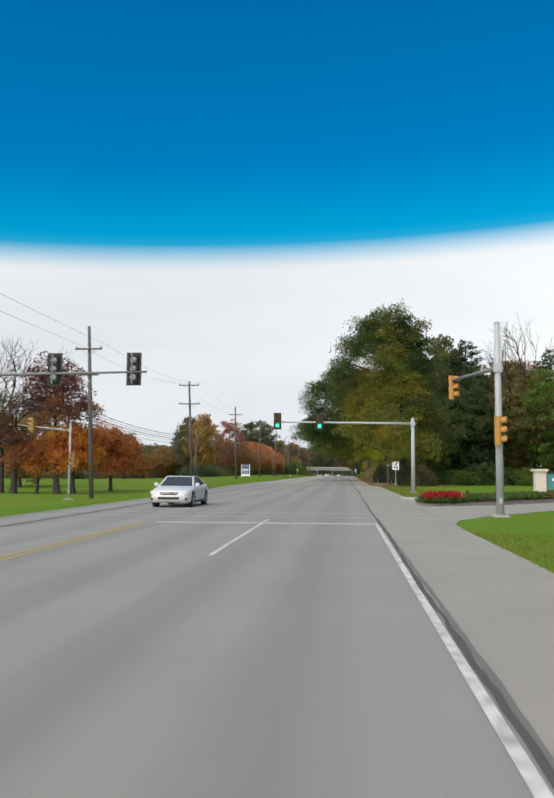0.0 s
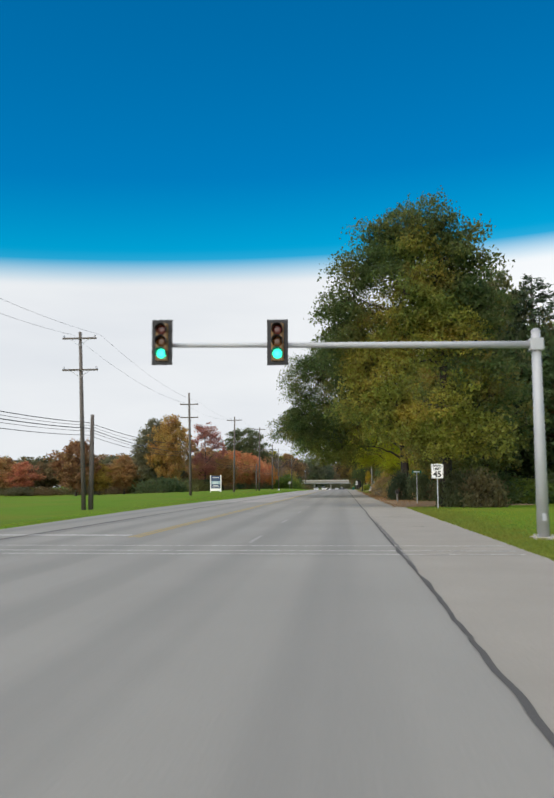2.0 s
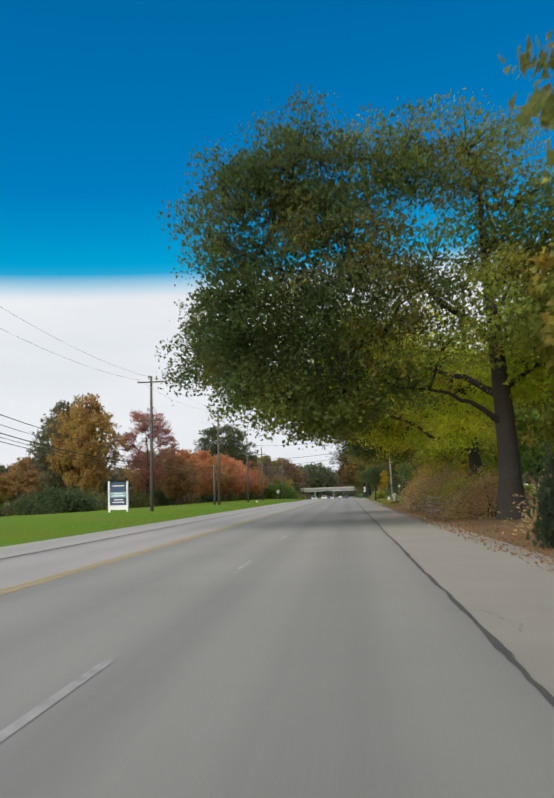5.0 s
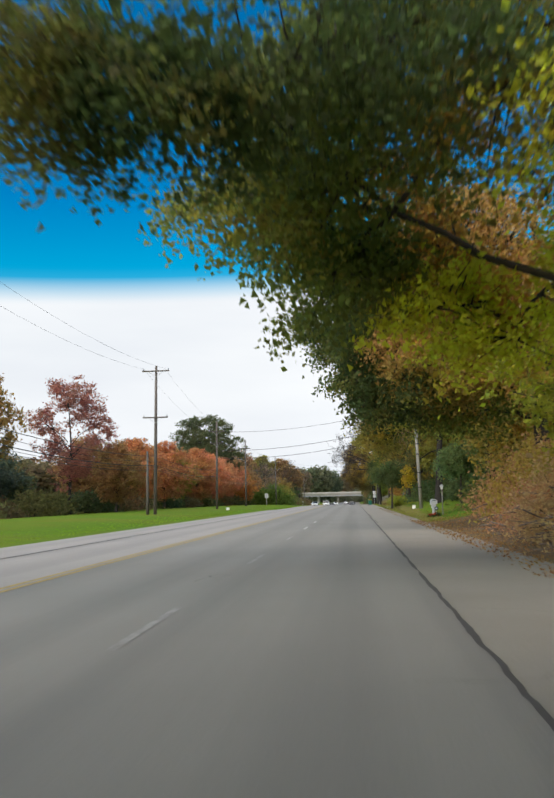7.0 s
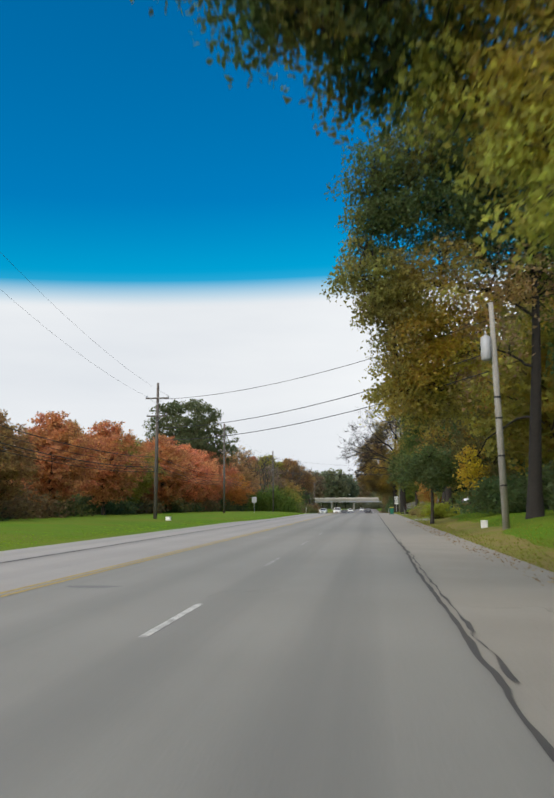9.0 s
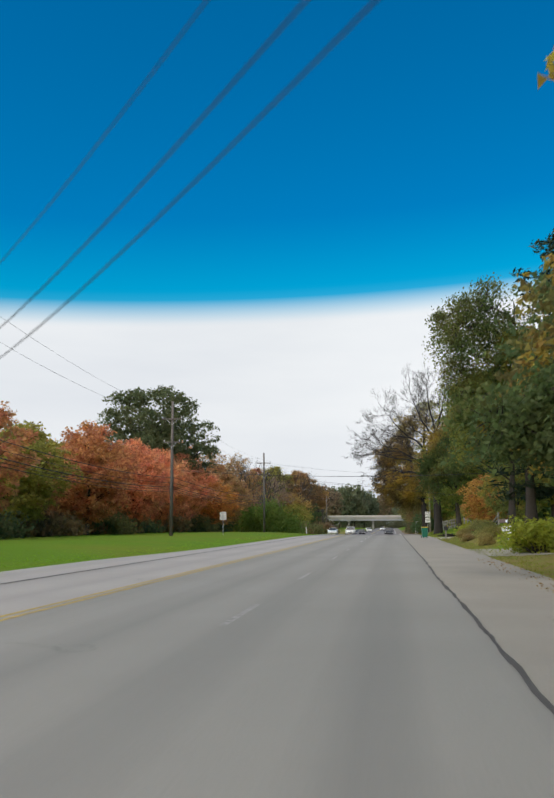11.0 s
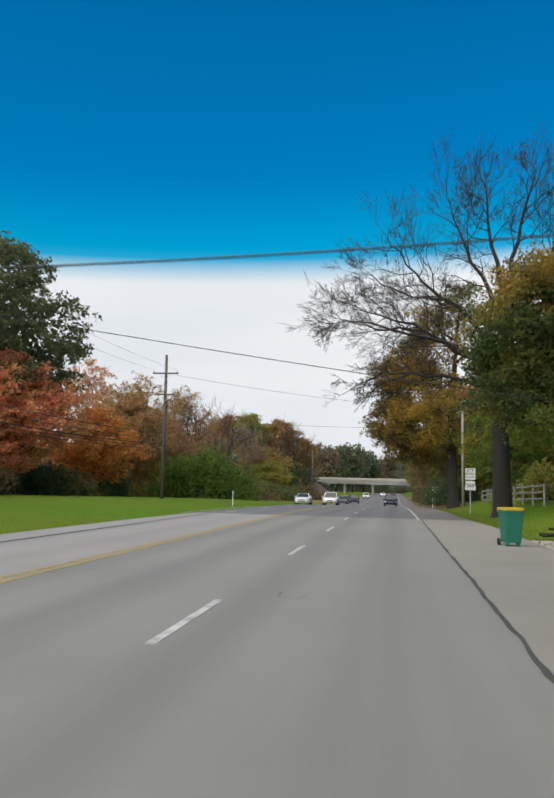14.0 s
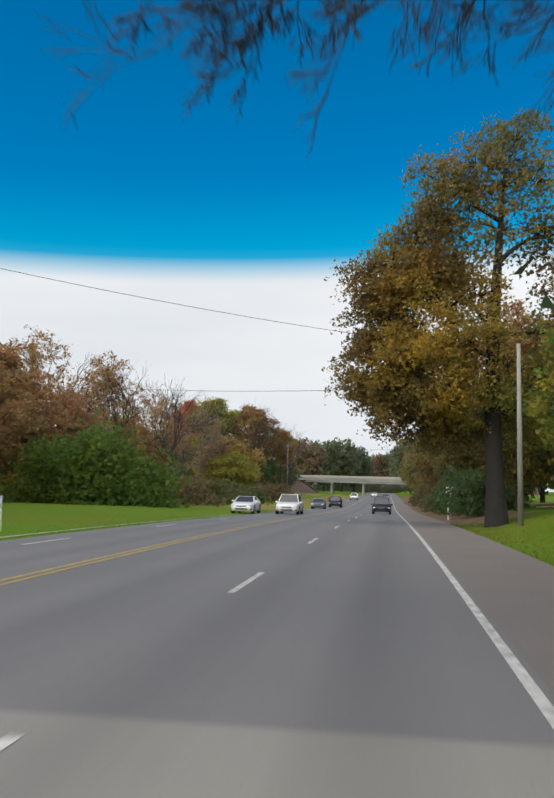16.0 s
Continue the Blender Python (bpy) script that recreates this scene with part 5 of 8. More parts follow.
# the great bare tree: every limb a part
bare = thing("bare_tree", "bare leafless tree with wide reaching dark limbs", "tree", (5.7, 330.5, ground_z(5.7, 330.5)), 0, "roadside trees")
bare_rng = np.random.default_rng(31)
stem = Soup().tube([(0, 0, -0.4), (0, 0, 0.3), (-0.05, 0, 3), (-0.15, 0, 6.5), (0.05, 0, 9.5), (0.1, -0.1, 13)], [0.75, 0.55, 0.46, 0.42, 0.33, 0.24], 12, caps=False)
part("trunk", stem, M["dark_bark"], bare, smooth=True)
for way, r0, shoots, length, droop in [
        ([(5.5, 330.4, 7.6), (3.6, 330, 9.1), (2.4, 330, 9.8), (0.9, 330, 10.7), (-1.0, 330, 11.1), (-3.3, 330, 12.1)], 0.20, 15, 2.0, 0.0),
        ([(1.4, 330, 10.4), (-0.6, 329.4, 10.2), (-2.4, 329.2, 10.6), (-3.8, 329, 11.0)], 0.10, 9, 1.6, 0.2),
        ([(5.4, 330.2, 7.8), (3.1, 327, 8.6), (0.5, 324.8, 9.2), (-2.0, 323.8, 9.6), (-3.4, 323.4, 9.4)], 0.15, 14, 1.9, 0.4),
        ([(5.4, 330.4, 7.0), (3.2, 330.3, 7.7), (0.8, 330.4, 7.95), (-0.9, 330.4, 8.0), (-2.6, 330.4, 7.1)], 0.16, 13, 1.6, 0.5),
        ([(0.6, 330.2, 7.9), (-0.8, 329.6, 7.3), (-1.6, 329.6, 6.6)], 0.07, 7, 0.9, 0.7),
        ([(5.6, 330.4, 9.0), (3.4, 330.2, 11.6), (1.8, 330.2, 12.6), (0.4, 330.2, 14.2), (-0.8, 330.2, 16.0)], 0.19, 13, 2.4, 0.0),
        ([(2.6, 330.2, 12.2), (0.8, 330.6, 12.4), (-1.0, 330.8, 13.2), (-2.2, 331, 14.4)], 0.10, 10, 1.8, 0.1),
        ([(5.7, 330.4, 10.5), (4.6, 330.2, 13.4), (3.4, 330.2, 16.0), (2.6, 330.2, 18.4)], 0.18, 12, 2.2, 0.0),
        ([(5.8, 330.4, 12.6), (5.2, 330.6, 15.2), (4.9, 330.2, 17.8), (4.8, 330, 19.2)], 0.17, 12, 2.0, 0.0),
        ([(5.8, 330.4, 12.8), (6.6, 330.4, 15.4), (7.2, 330, 18.0), (7.6, 330, 19.6)], 0.17, 12, 2.1, 0.0),
        ([(5.8, 330.4, 11.0), (8.0, 331, 13.6), (9.2, 331, 16.4), (10.0, 331, 18.6)], 0.17, 12, 2.2, 0.0),
        ([(5.8, 330.4, 9.0), (8.4, 329.6, 10.4), (10.8, 329.2, 12.8)], 0.15, 10, 2.2, 0.0)]:
    arm = Soup()
    bare_limb(arm, bare_rng, [Vector(p) - Vector((5.7, 330.5, ground_z(5.7, 330.5))) for p in way], r0, shoots, length, droop, 4)
    part("limb", arm, M["dark_bark"], bare, smooth=True)
plant("bare_tree", "bare leafless tree standing out of the wood edge", "tree", BARE_FAR, ["trunk"] + ["limb"] * 9, 25.4, 119.5, (0.9, 0.9, 1.12), 20, BROWN, "roadside trees")
rng = np.random.default_rng(5)
for k, (x, y, h) in enumerate([(17, 118, 16), (23, 119, 18), (27.5, 117, 16.5), (20, 132, 19), (36, 116, 17), (44, 118, 18), (52, 116, 17), (28, 133, 20), (16, 135, 17), (15.5, 190, 15),
                               (18, 205, 17), (20, 222, 18), (19, 240, 18), (18, 258, 17), (20, 280, 18), (19, 300, 16), (18, 322, 16), (17, 345, 17), (17, 366, 18), (17, 390, 17), (17, 415, 15), (17, 445, 15), (17, 480, 14), (18, 520, 14)]):
    tree("row" if (y < 134 and x < 46) or 200 < y < 290 else ("wood" if y < 200 else "far"), x, y, h, h * 0.42, [DEEP, OLIVE, GREEN, BROWN][(k * 7 + k // 3) % 4] if k not in (1, 4, 5) else [(0.16, 0.125, 0.055), (0.23, 0.125, 0.075), (0.26, 0.14, 0.07)][(k + 1) // 3], k * 67, "wood edge tree, dim under its neighbours")
for x, y, h in [(17.0, 119, 22.2), (29, 121, 21), (34, 124, 19)]:
    plant("evergreen", "dark spiky evergreen tree in the wood", "tree", PINE, ("trunk", "crown"), x, y, (h / 15, h / 15, h / 22), x * 31, (0.042, 0.062, 0.034), "evergreens")
plant("evergreen", "dark evergreen tree beside the driveway", "tree", PINE, ("trunk", "crown"), 11.8, 283, (1.5, 1.5, 1.0), 40, (0.026, 0.045, 0.025), "evergreens")

# the left side: a row of autumn trees behind the long lawn
PLUM, AMBER, COPPER = (0.150, 0.066, 0.062), (0.40, 0.185, 0.045), (0.34, 0.140, 0.050)
grown_tree("tree", "dark wine-red autumn tree with a thinning top", 121, (-25.6, 76.0), 2.6, 12.8, 0.30, [
    ((-25.8, 75.5, 11.3), (2.0, 2.0, 1.2), PLUM, 0, 0.55), ((-27.8, 75.6, 9.7), (1.8, 1.8, 1.3), PLUM, 0, 0.5), ((-23.9, 75.5, 9.5), (1.6, 1.8, 1.5), PLUM, 0, 0.6), ((-25.6, 76.2, 8.4), (2.0, 2.0, 1.3), PLUM, 0, 0.55),
    ((-23.3, 76.5, 7.1), (1.7, 1.8, 1.1), (0.20, 0.08, 0.055), 0, 0.7), ((-28.4, 76.2, 7.4), (1.9, 1.9, 1.2), PLUM, 0, 0.55), ((-25.8, 75.6, 6.4), (2.0, 1.8, 1.0), (0.26, 0.12, 0.05), 0.2, 0.8)], 0.19)
grown_tree("tree", "glowing orange autumn tree on a short trunk", 122, (-24.2, 76.8), 1.5, 6.8, 0.22, [
    ((-24.4, 76.0, 5.0), (2.0, 1.9, 1.2), AMBER, 0.1, 1.0), ((-22.7, 76.6, 3.6), (1.6, 1.8, 1.3), AMBER, 0.1, 1.0), ((-26.1, 76.0, 3.9), (1.9, 1.8, 1.3), COPPER, 0.3, 1.0), ((-24.3, 75.4, 2.5), (1.9, 1.6, 0.9), AMBER, 0.2, 1.0), ((-22.6, 77.0, 5.0), (1.6, 1.6, 1.1), COPPER, 0.2, 0.8), ((-22.0, 77.4, 2.4), (1.5, 1.5, 0.9), COPPER, 0.2, 0.9)], 0.19)
grown_tree("tree", "rusty orange autumn tree with a ragged top", 123, (-22.8, 84.0), 1.4, 7.0, 0.20, [
    ((-23.2, 84.0, 5.1), (2.1, 2.0, 1.4), COPPER, 0.2, 1.0), ((-21.2, 84.0, 4.0), (1.4, 1.6, 1.2), COPPER, 0.1, 0.7), ((-25.2, 84.0, 3.8), (2.1, 1.9, 1.6), AMBER, 0.2, 1.0), ((-22.4, 83.6, 2.2), (2.2, 1.7, 1.1), COPPER, 0.1, 1.0), ((-20.4, 84.4, 2.4), (1.5, 1.6, 1.0), (0.30, 0.13, 0.05), 0.1, 0.9)], 0.19)
grown_tree("tree", "small brown-orange autumn tree on the lawn", 124, (-27.4, 76.6), 1.4, 5.0, 0.16, [
    ((-27.6, 75.8, 3.4), (1.7, 1.6, 1.3), (0.28, 0.13, 0.05), 0.2, 1.0), ((-27.0, 75.4, 2.1), (1.5, 1.4, 0.8), AMBER, 0.2, 0.9)], 0.19)
grown_tree("tree", "dark brown and olive tree with a leaning trunk", 125, (-29.4, 76.0), 2.0, 9.6, 0.32, [
    ((-29.6, 75.4, 4.1), (2.0, 1.9, 1.3), (0.14, 0.075, 0.050), 0.1, 1.0), ((-30.8, 76.0, 7.8), (2.1, 2.0, 1.1), (0.17, 0.145, 0.045), 0.2, 0.7), ((-28.6, 75.2, 2.5), (1.6, 1.5, 0.8), (0.24, 0.11, 0.05), 0.2, 0.9), ((-31.4, 76.0, 5.6), (2.0, 1.9, 1.2), (0.15, 0.10, 0.05), 0.2, 0.7)], 0.19)
tree("round_b", -45, 243, 9.5, 4.4, (0.07, 0.09, 0.065), 15, "dark bluish green tree behind the lawn")
tree("round_b", -37, 96, 9.0, 5.0, BROWN, 80)
plant("bare_tree", "bare leafless tree at the field edge", "tree", BARE_FAR, ["trunk"] + ["limb"] * 9, -31.0, 77, (0.66, 0.66, 0.70), 140, BROWN, "roadside trees")
for k, (x, y, h, r, c) in enumerate([(-83, 250, 9, 4.6, (0.33, 0.15, 0.085)), (-62.5, 232, 13.6, 6.4, (0.20, 0.115, 0.06)), (-57.5, 234, 8, 3.6, (0.27, 0.195, 0.05)), (-52, 246, 8.5, 5, (0.085, 0.095, 0.05)), (-46.5, 250, 8, 5, (0.075, 0.09, 0.05)),
                                      (-43.5, 229, 18.0, 5.4, (0.125, 0.12, 0.07)), (-38.8, 226, 18.4, 5.8, (0.29, 0.19, 0.065)), (-49, 240, 9, 4.6, (0.12, 0.095, 0.05)),
                                      (-52, 236, 10, 5, BROWN), (-30.5, 251, 9.5, 4.4, BROWN), (-37, 258, 11, 5.2, BROWN), (-33, 270, 11.5, 5.5, RUST),
                                      (-32, 284, 12, 5.8, RUST), (-33.5, 297, 11, 5.5, OLIVE), (-31.5, 309, 12.5, 5.8, RUST), (-31, 322, 12, 5.6, RED), (-31.5, 335, 12.0, 5.4, RED), (-31.8, 348, 12.6, 6.2, RED),
                                      (-30.5, 364, 9.5, 5.6, ORANGE), (-31.5, 376, 12, 6.0, BROWN), (-36, 390, 15, 7.0, BROWN), (-34, 402, 12, 6, (0.27, 0.16, 0.09)), (-43, 300, 14, 6.5, BROWN), (-44, 320, 13, 6.5, OLIVE), (-45, 340, 14, 6, BROWN),
                                      (-32, 480, 12.5, 8, (0.27, 0.18, 0.065)), (-29, 470, 9, 5.5, OLIVE), (-29, 492, 9, 4.5, DEEP), (-29, 505, 11, 5, DEEP), (-33, 530, 12, 6, BROWN), (-45, 455, 14, 7, BROWN)]):
    tree("row" if 5 <= k <= 22 else ("round" if k % 2 else "round_b"), x, y, h, r, c, k * 53, TREE_LABELS.get(c, "brown and orange autumn tree behind the lawn"))
tree("upright", -33.7, 243, 17.8, 5.4, (0.27, 0.125, 0.095), 10, "tall sparse wine-red autumn tree on the lawn")
tree("dome", -36.8, 351, 24.4, 10.4, (0.085, 0.098, 0.045), 75, "great dark green oak above the red trees")
for k, (x, y, h, c) in enumerate([(-41, 410, 17, BROWN), (-40, 458, 15.5, BROWN), (-35, 470, 14, (0.22, 0.16, 0.11)), (-38, 425, 17, BROWN), (-46, 400, 18, RUST), (-44, 440, 17, BROWN), (-52, 420, 18, BROWN)]):
    tree("thin", x, y, h + 3.5, 6.4, c, k * 80, "half bare grey-brown tree with thin twigs")
for x, y, h, r, c in [(-47, 505, 22.5, 6.5, (0.32, 0.15, 0.09)), (-40, 502, 23, 7.0, OLIVE), (-31, 505, 21.5, 6.5, BROWN), (-26, 515, 17, 5.0, BROWN)]:
    tree("tall", x, y, h, r, c, x * 13, "tall round-headed tree with bare stems")
for k, (x, y, f) in enumerate([(-42, 415, 0.95), (-37, 428, 0.95), (-48, 436, 0.95), (-34, 445, 0.9), (-40, 462, 1.05), (-36, 482, 1.0), (-30, 496, 1.0), (-26, 535, 0.9)]):
    plant("bare_tree", "bare grey tree standing above the autumn trees", "tree", BARE_FAR, ["trunk"] + ["limb"] * 9, x, y, (f, f, f), k * 95, BROWN, "roadside trees")
plant("bush", "big bright green spreading bush beside the lawn", "bush", BIG_BUSH, ("stems", "foliage"), -24.5, 385, (1, 1.15, 1), 0, (0.095, 0.135, 0.028), z=-0.9)
plant("bush", "big ochre-green bush behind the lawn", "bush", BIG_BUSH, ("stems", "foliage"), -31, 391, (0.9, 1, 0.85), 90, (0.19, 0.145, 0.04), z=-0.9)
for k, (x, y) in enumerate([(-36, 205), (-40, 230), (-37, 240), (-36, 252), (-35, 264), (-36, 276), (-35, 290), (-34, 302), (-34, 316), (-35, 329), (-34, 342), (-33, 357), (-33, 369), (-22, 402), (-21, 420), (-22, 440), (-20, 460), (-36, 218)]):
    plant("bush", "dark hedge bush below the tree row", "bush", HEDGES[k % 2], ("stems", "foliage"), x, y, (1, 1, 1), k * 40, [(0.06, 0.08, 0.034), (0.14, 0.10, 0.05), (0.11, 0.11, 0.04)][k % 3], "hedge below the trees")

for k, (x, y, h) in enumerate([(-36.5, 310, 1.5), (-36, 323, 1.6), (-36.5, 336, 1.5), (-37, 348, 1.6), (-38, 362, 1.6), (-39, 376, 1.8)]):
    plant("bush", "rust-brown bush filling the gap below the trees", "bush", HEDGES[k % 2], ("stems", "foliage"), x, y, (1, 1.1, h), k * 64, [(0.24, 0.125, 0.06), (0.15, 0.11, 0.05), (0.28, 0.14, 0.065)][k % 3], "hedge below the trees")

# the far edge of the field
for k, (x, y, h, r, c) in enumerate([(-112, 258, 12, 7, (0.10, 0.10, 0.05)), (-104, 254, 12, 7, BROWN), (-95, 256, 11, 6, (0.13, 0.11, 0.055)), (-88, 252, 10, 5.5, BROWN), (-75, 262, 10, 6, (0.14, 0.115, 0.055)), (-68, 258, 9.5, 6, (0.10, 0.10, 0.05)), (-55, 268, 10, 6, (0.15, 0.13, 0.06)), (-120, 254, 13, 8, OLIVE), (-80, 258, 8.5, 5.5, (0.15, 0.11, 0.055))]):
    tree("round" if k % 2 else "round_b", x, y, h, r, c, k * 71, "autumn tree at the far edge of the field")
for k in range(13):
    plant("bush", "dark hedge bush at the far edge of the field", "bush", HEDGES[k % 2], ("stems", "foliage"), -118 + 6 * k, 247 + 2 * (k % 3), (0.9, 0.9, 0.75), k * 50, [(0.085, 0.08, 0.045), (0.12, 0.085, 0.045), (0.10, 0.095, 0.045)][k % 3], "hedge below the trees")

for k in range(16):
    tree("far", -58 - 5 * (k % 3), 262 + 10 * k, 9.5 + k % 3, 7.5, [(0.13, 0.10, 0.055), (0.10, 0.095, 0.05), (0.17, 0.11, 0.06)][k % 3], k * 43, "dim tree of the wood behind the tree row")
for k in range(6):
    tree("far", -66 - 11 * k, 272 + 3 * (k % 2), 8.5 + k % 3, 7.5, [(0.10, 0.095, 0.05), (0.14, 0.11, 0.06)][k % 2], k * 43, "dim tree of the wood behind the field")

# shrubs of the right side
DRY = (0.36, 0.26, 0.13)
for k, (x, y, w, h, c, label) in enumerate([
        (7.6, 103.0, 0.6, 1.1, (0.075, 0.085, 0.04), "dim green bush at the foot of the great tree"), (9.2, 102.4, 0.8, 1.2, (0.12, 0.105, 0.05), "dim brown bush at the foot of the great tree"), (7.5, 126, 0.66, 1.22, (0.085, 0.105, 0.05), "clipped round green hedge bush"), (5.7, 129, 0.55, 1.35, (0.05, 0.065, 0.034), "dark upright evergreen bush"), (10.2, 124, 1.2, 1.3, (0.10, 0.085, 0.045), "dim brown thicket bush"), (8.0, 135, 1.3, 1.0, DRY, "tangled brown roadside bush"), (7.4, 152, 1.3, 1.1, DRY, "tangled brown roadside bush"),
        (7.6, 160, 1.3, 1.2, OLIVE, "tangled olive roadside bush"), (6.9, 167, 1.2, 1.35, DRY, "tall tangled brown brush"), (6.4, 173, 1.0, 1.15, DRY, "tall tangled brown brush"), (6.5, 177, 0.9, 0.85, (0.38, 0.21, 0.12), "rusty tangled brush at the roadside"), (7.8, 172, 1.2, 1.2, (0.36, 0.19, 0.10), "rusty bush with dead stems"),
        (9.5, 178, 1.6, 1.6, OLIVE, "olive bush at the wood edge"), (11.5, 113, 1.6, 1.2, DEEP, "dark bush at the wood edge"), (14.5, 114, 1.8, 0.9, GREEN, "green bush at the wood edge"), (18.5, 115, 1.8, 1.4, DEEP, "dark bush at the wood edge"),
        (24, 114, 1.9, 1.0, GREEN, "green bush at the wood edge"), (31, 113, 2.0, 1.5, DEEP, "dark bush at the wood edge"), (40, 113, 2.0, 1.3, OLIVE, "olive bush at the wood edge"), (9.5, 246, 1.3, 1.2, DEEP, "dark bush behind the bank"),
        (5.5, 277, 0.30, 0.32, (0.27, 0.23, 0.09), "dry tuft of tall grass on the bank"), (6.3, 281, 0.36, 0.36, (0.24, 0.22, 0.08), "dry tuft of tall grass on the bank"), (5.2, 285, 0.28, 0.26, (0.28, 0.22, 0.10), "dry tuft of tall grass on the bank"), (6.8, 288, 0.40, 0.42, (0.20, 0.20, 0.07), "dry tuft of tall grass on the bank"), (5.6, 293, 0.32, 0.30, (0.27, 0.23, 0.09), "dry tuft of tall grass on the bank"), (7.2, 297, 0.42, 0.40, (0.22, 0.21, 0.08), "dry tuft of tall grass on the bank"),
        (6.6, 266, 0.8, 0.7, LIME, "pale ornamental grass clump on the bank"), (8.6, 312, 1.0, 0.7, LIME, "yellow-green bush on the bank"), (7.5, 302, 0.6, 0.4, BROWN, "brown low bush beside the drive"),
        (7.0, 383, 1.5, 1.6, DEEP, "dark green hedge beside the shoulder"), (7.2, 389, 1.5, 1.5, DEEP, "dark green hedge beside the shoulder"), (7.2, 396, 1.4, 1.4, DEEP, "dark green hedge beside the shoulder"), (10, 340, 1.2, 1.1, OLIVE, "olive bush behind the fence"),
        (7.6, 180.5, 1.3, 1.5, (0.30, 0.23, 0.06), "tall golden brown brush at the wood edge"), (8.2, 185, 1.5, 1.5, (0.34, 0.20, 0.10), "tall rusty brush at the wood edge"), (8.6, 190, 1.3, 1.1, (0.14, 0.16, 0.045), "green brush at the wood edge"),
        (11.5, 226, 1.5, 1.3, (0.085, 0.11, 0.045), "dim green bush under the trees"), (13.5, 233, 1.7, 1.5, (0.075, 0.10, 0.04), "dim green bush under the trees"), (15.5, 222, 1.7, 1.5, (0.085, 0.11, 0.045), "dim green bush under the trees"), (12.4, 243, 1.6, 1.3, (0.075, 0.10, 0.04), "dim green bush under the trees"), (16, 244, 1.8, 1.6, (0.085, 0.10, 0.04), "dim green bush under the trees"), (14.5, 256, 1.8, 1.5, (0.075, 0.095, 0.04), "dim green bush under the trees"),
        (6.2, 404, 1.2, 1.2, (0.11, 0.10, 0.045), "olive brown bush beside the shoulder"), (6.4, 414, 1.3, 1.3, (0.13, 0.10, 0.05), "olive brown bush beside the shoulder"), (6.6, 432, 1.4, 1.4, (0.12, 0.10, 0.05), "olive brown bush beside the shoulder"), (6.8, 452, 1.4, 1.4, (0.12, 0.11, 0.05), "olive brown bush beside the shoulder"), (7, 474, 1.5, 1.5, (0.13, 0.11, 0.055), "olive brown bush beside the shoulder")]):
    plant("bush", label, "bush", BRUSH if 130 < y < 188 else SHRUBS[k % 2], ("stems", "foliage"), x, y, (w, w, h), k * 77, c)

# far woods beyond the bridge, distance haze mixed into their leaf colours
for k in range(46):
    x = -150 + k * 6.6 + rng.uniform(-2, 2)
    y = 690 + rng.uniform(-25, 60)
    if -13 < x < 8:
        y = 860
    tree("far", x, y, rng.uniform(22, 30), rng.uniform(8, 10), [(0.10, 0.12, 0.07), (0.14, 0.14, 0.07), (0.17, 0.13, 0.08), (0.12, 0.14, 0.075), (0.13, 0.14, 0.08)][k % 5], k * 31, "distant tree in the woods past the bridge")
for k in range(9):
    plant("bush", "hazy far thicket beyond the bridge", "bush", HEDGES[k % 2], ("stems", "foliage"), -34 + 7.5 * k, 770 + 6 * (k % 2), (1.5, 1.2, 2.2), k * 50, (0.12, 0.125, 0.075), "far thicket")
for k in range(0, 30, 2):
    side = -1 if k % 3 else 1
    tree("far", (-128 - 9 * (k % 4)) if side < 0 else 30 + 5 * (k % 3), 130 + 13 * k if side < 0 else 60 + 14 * k, 13 + k % 4, 7, [DEEP, BROWN, OLIVE, RUST][k % 4], k * 47, "dim tree of the wood beyond the field")


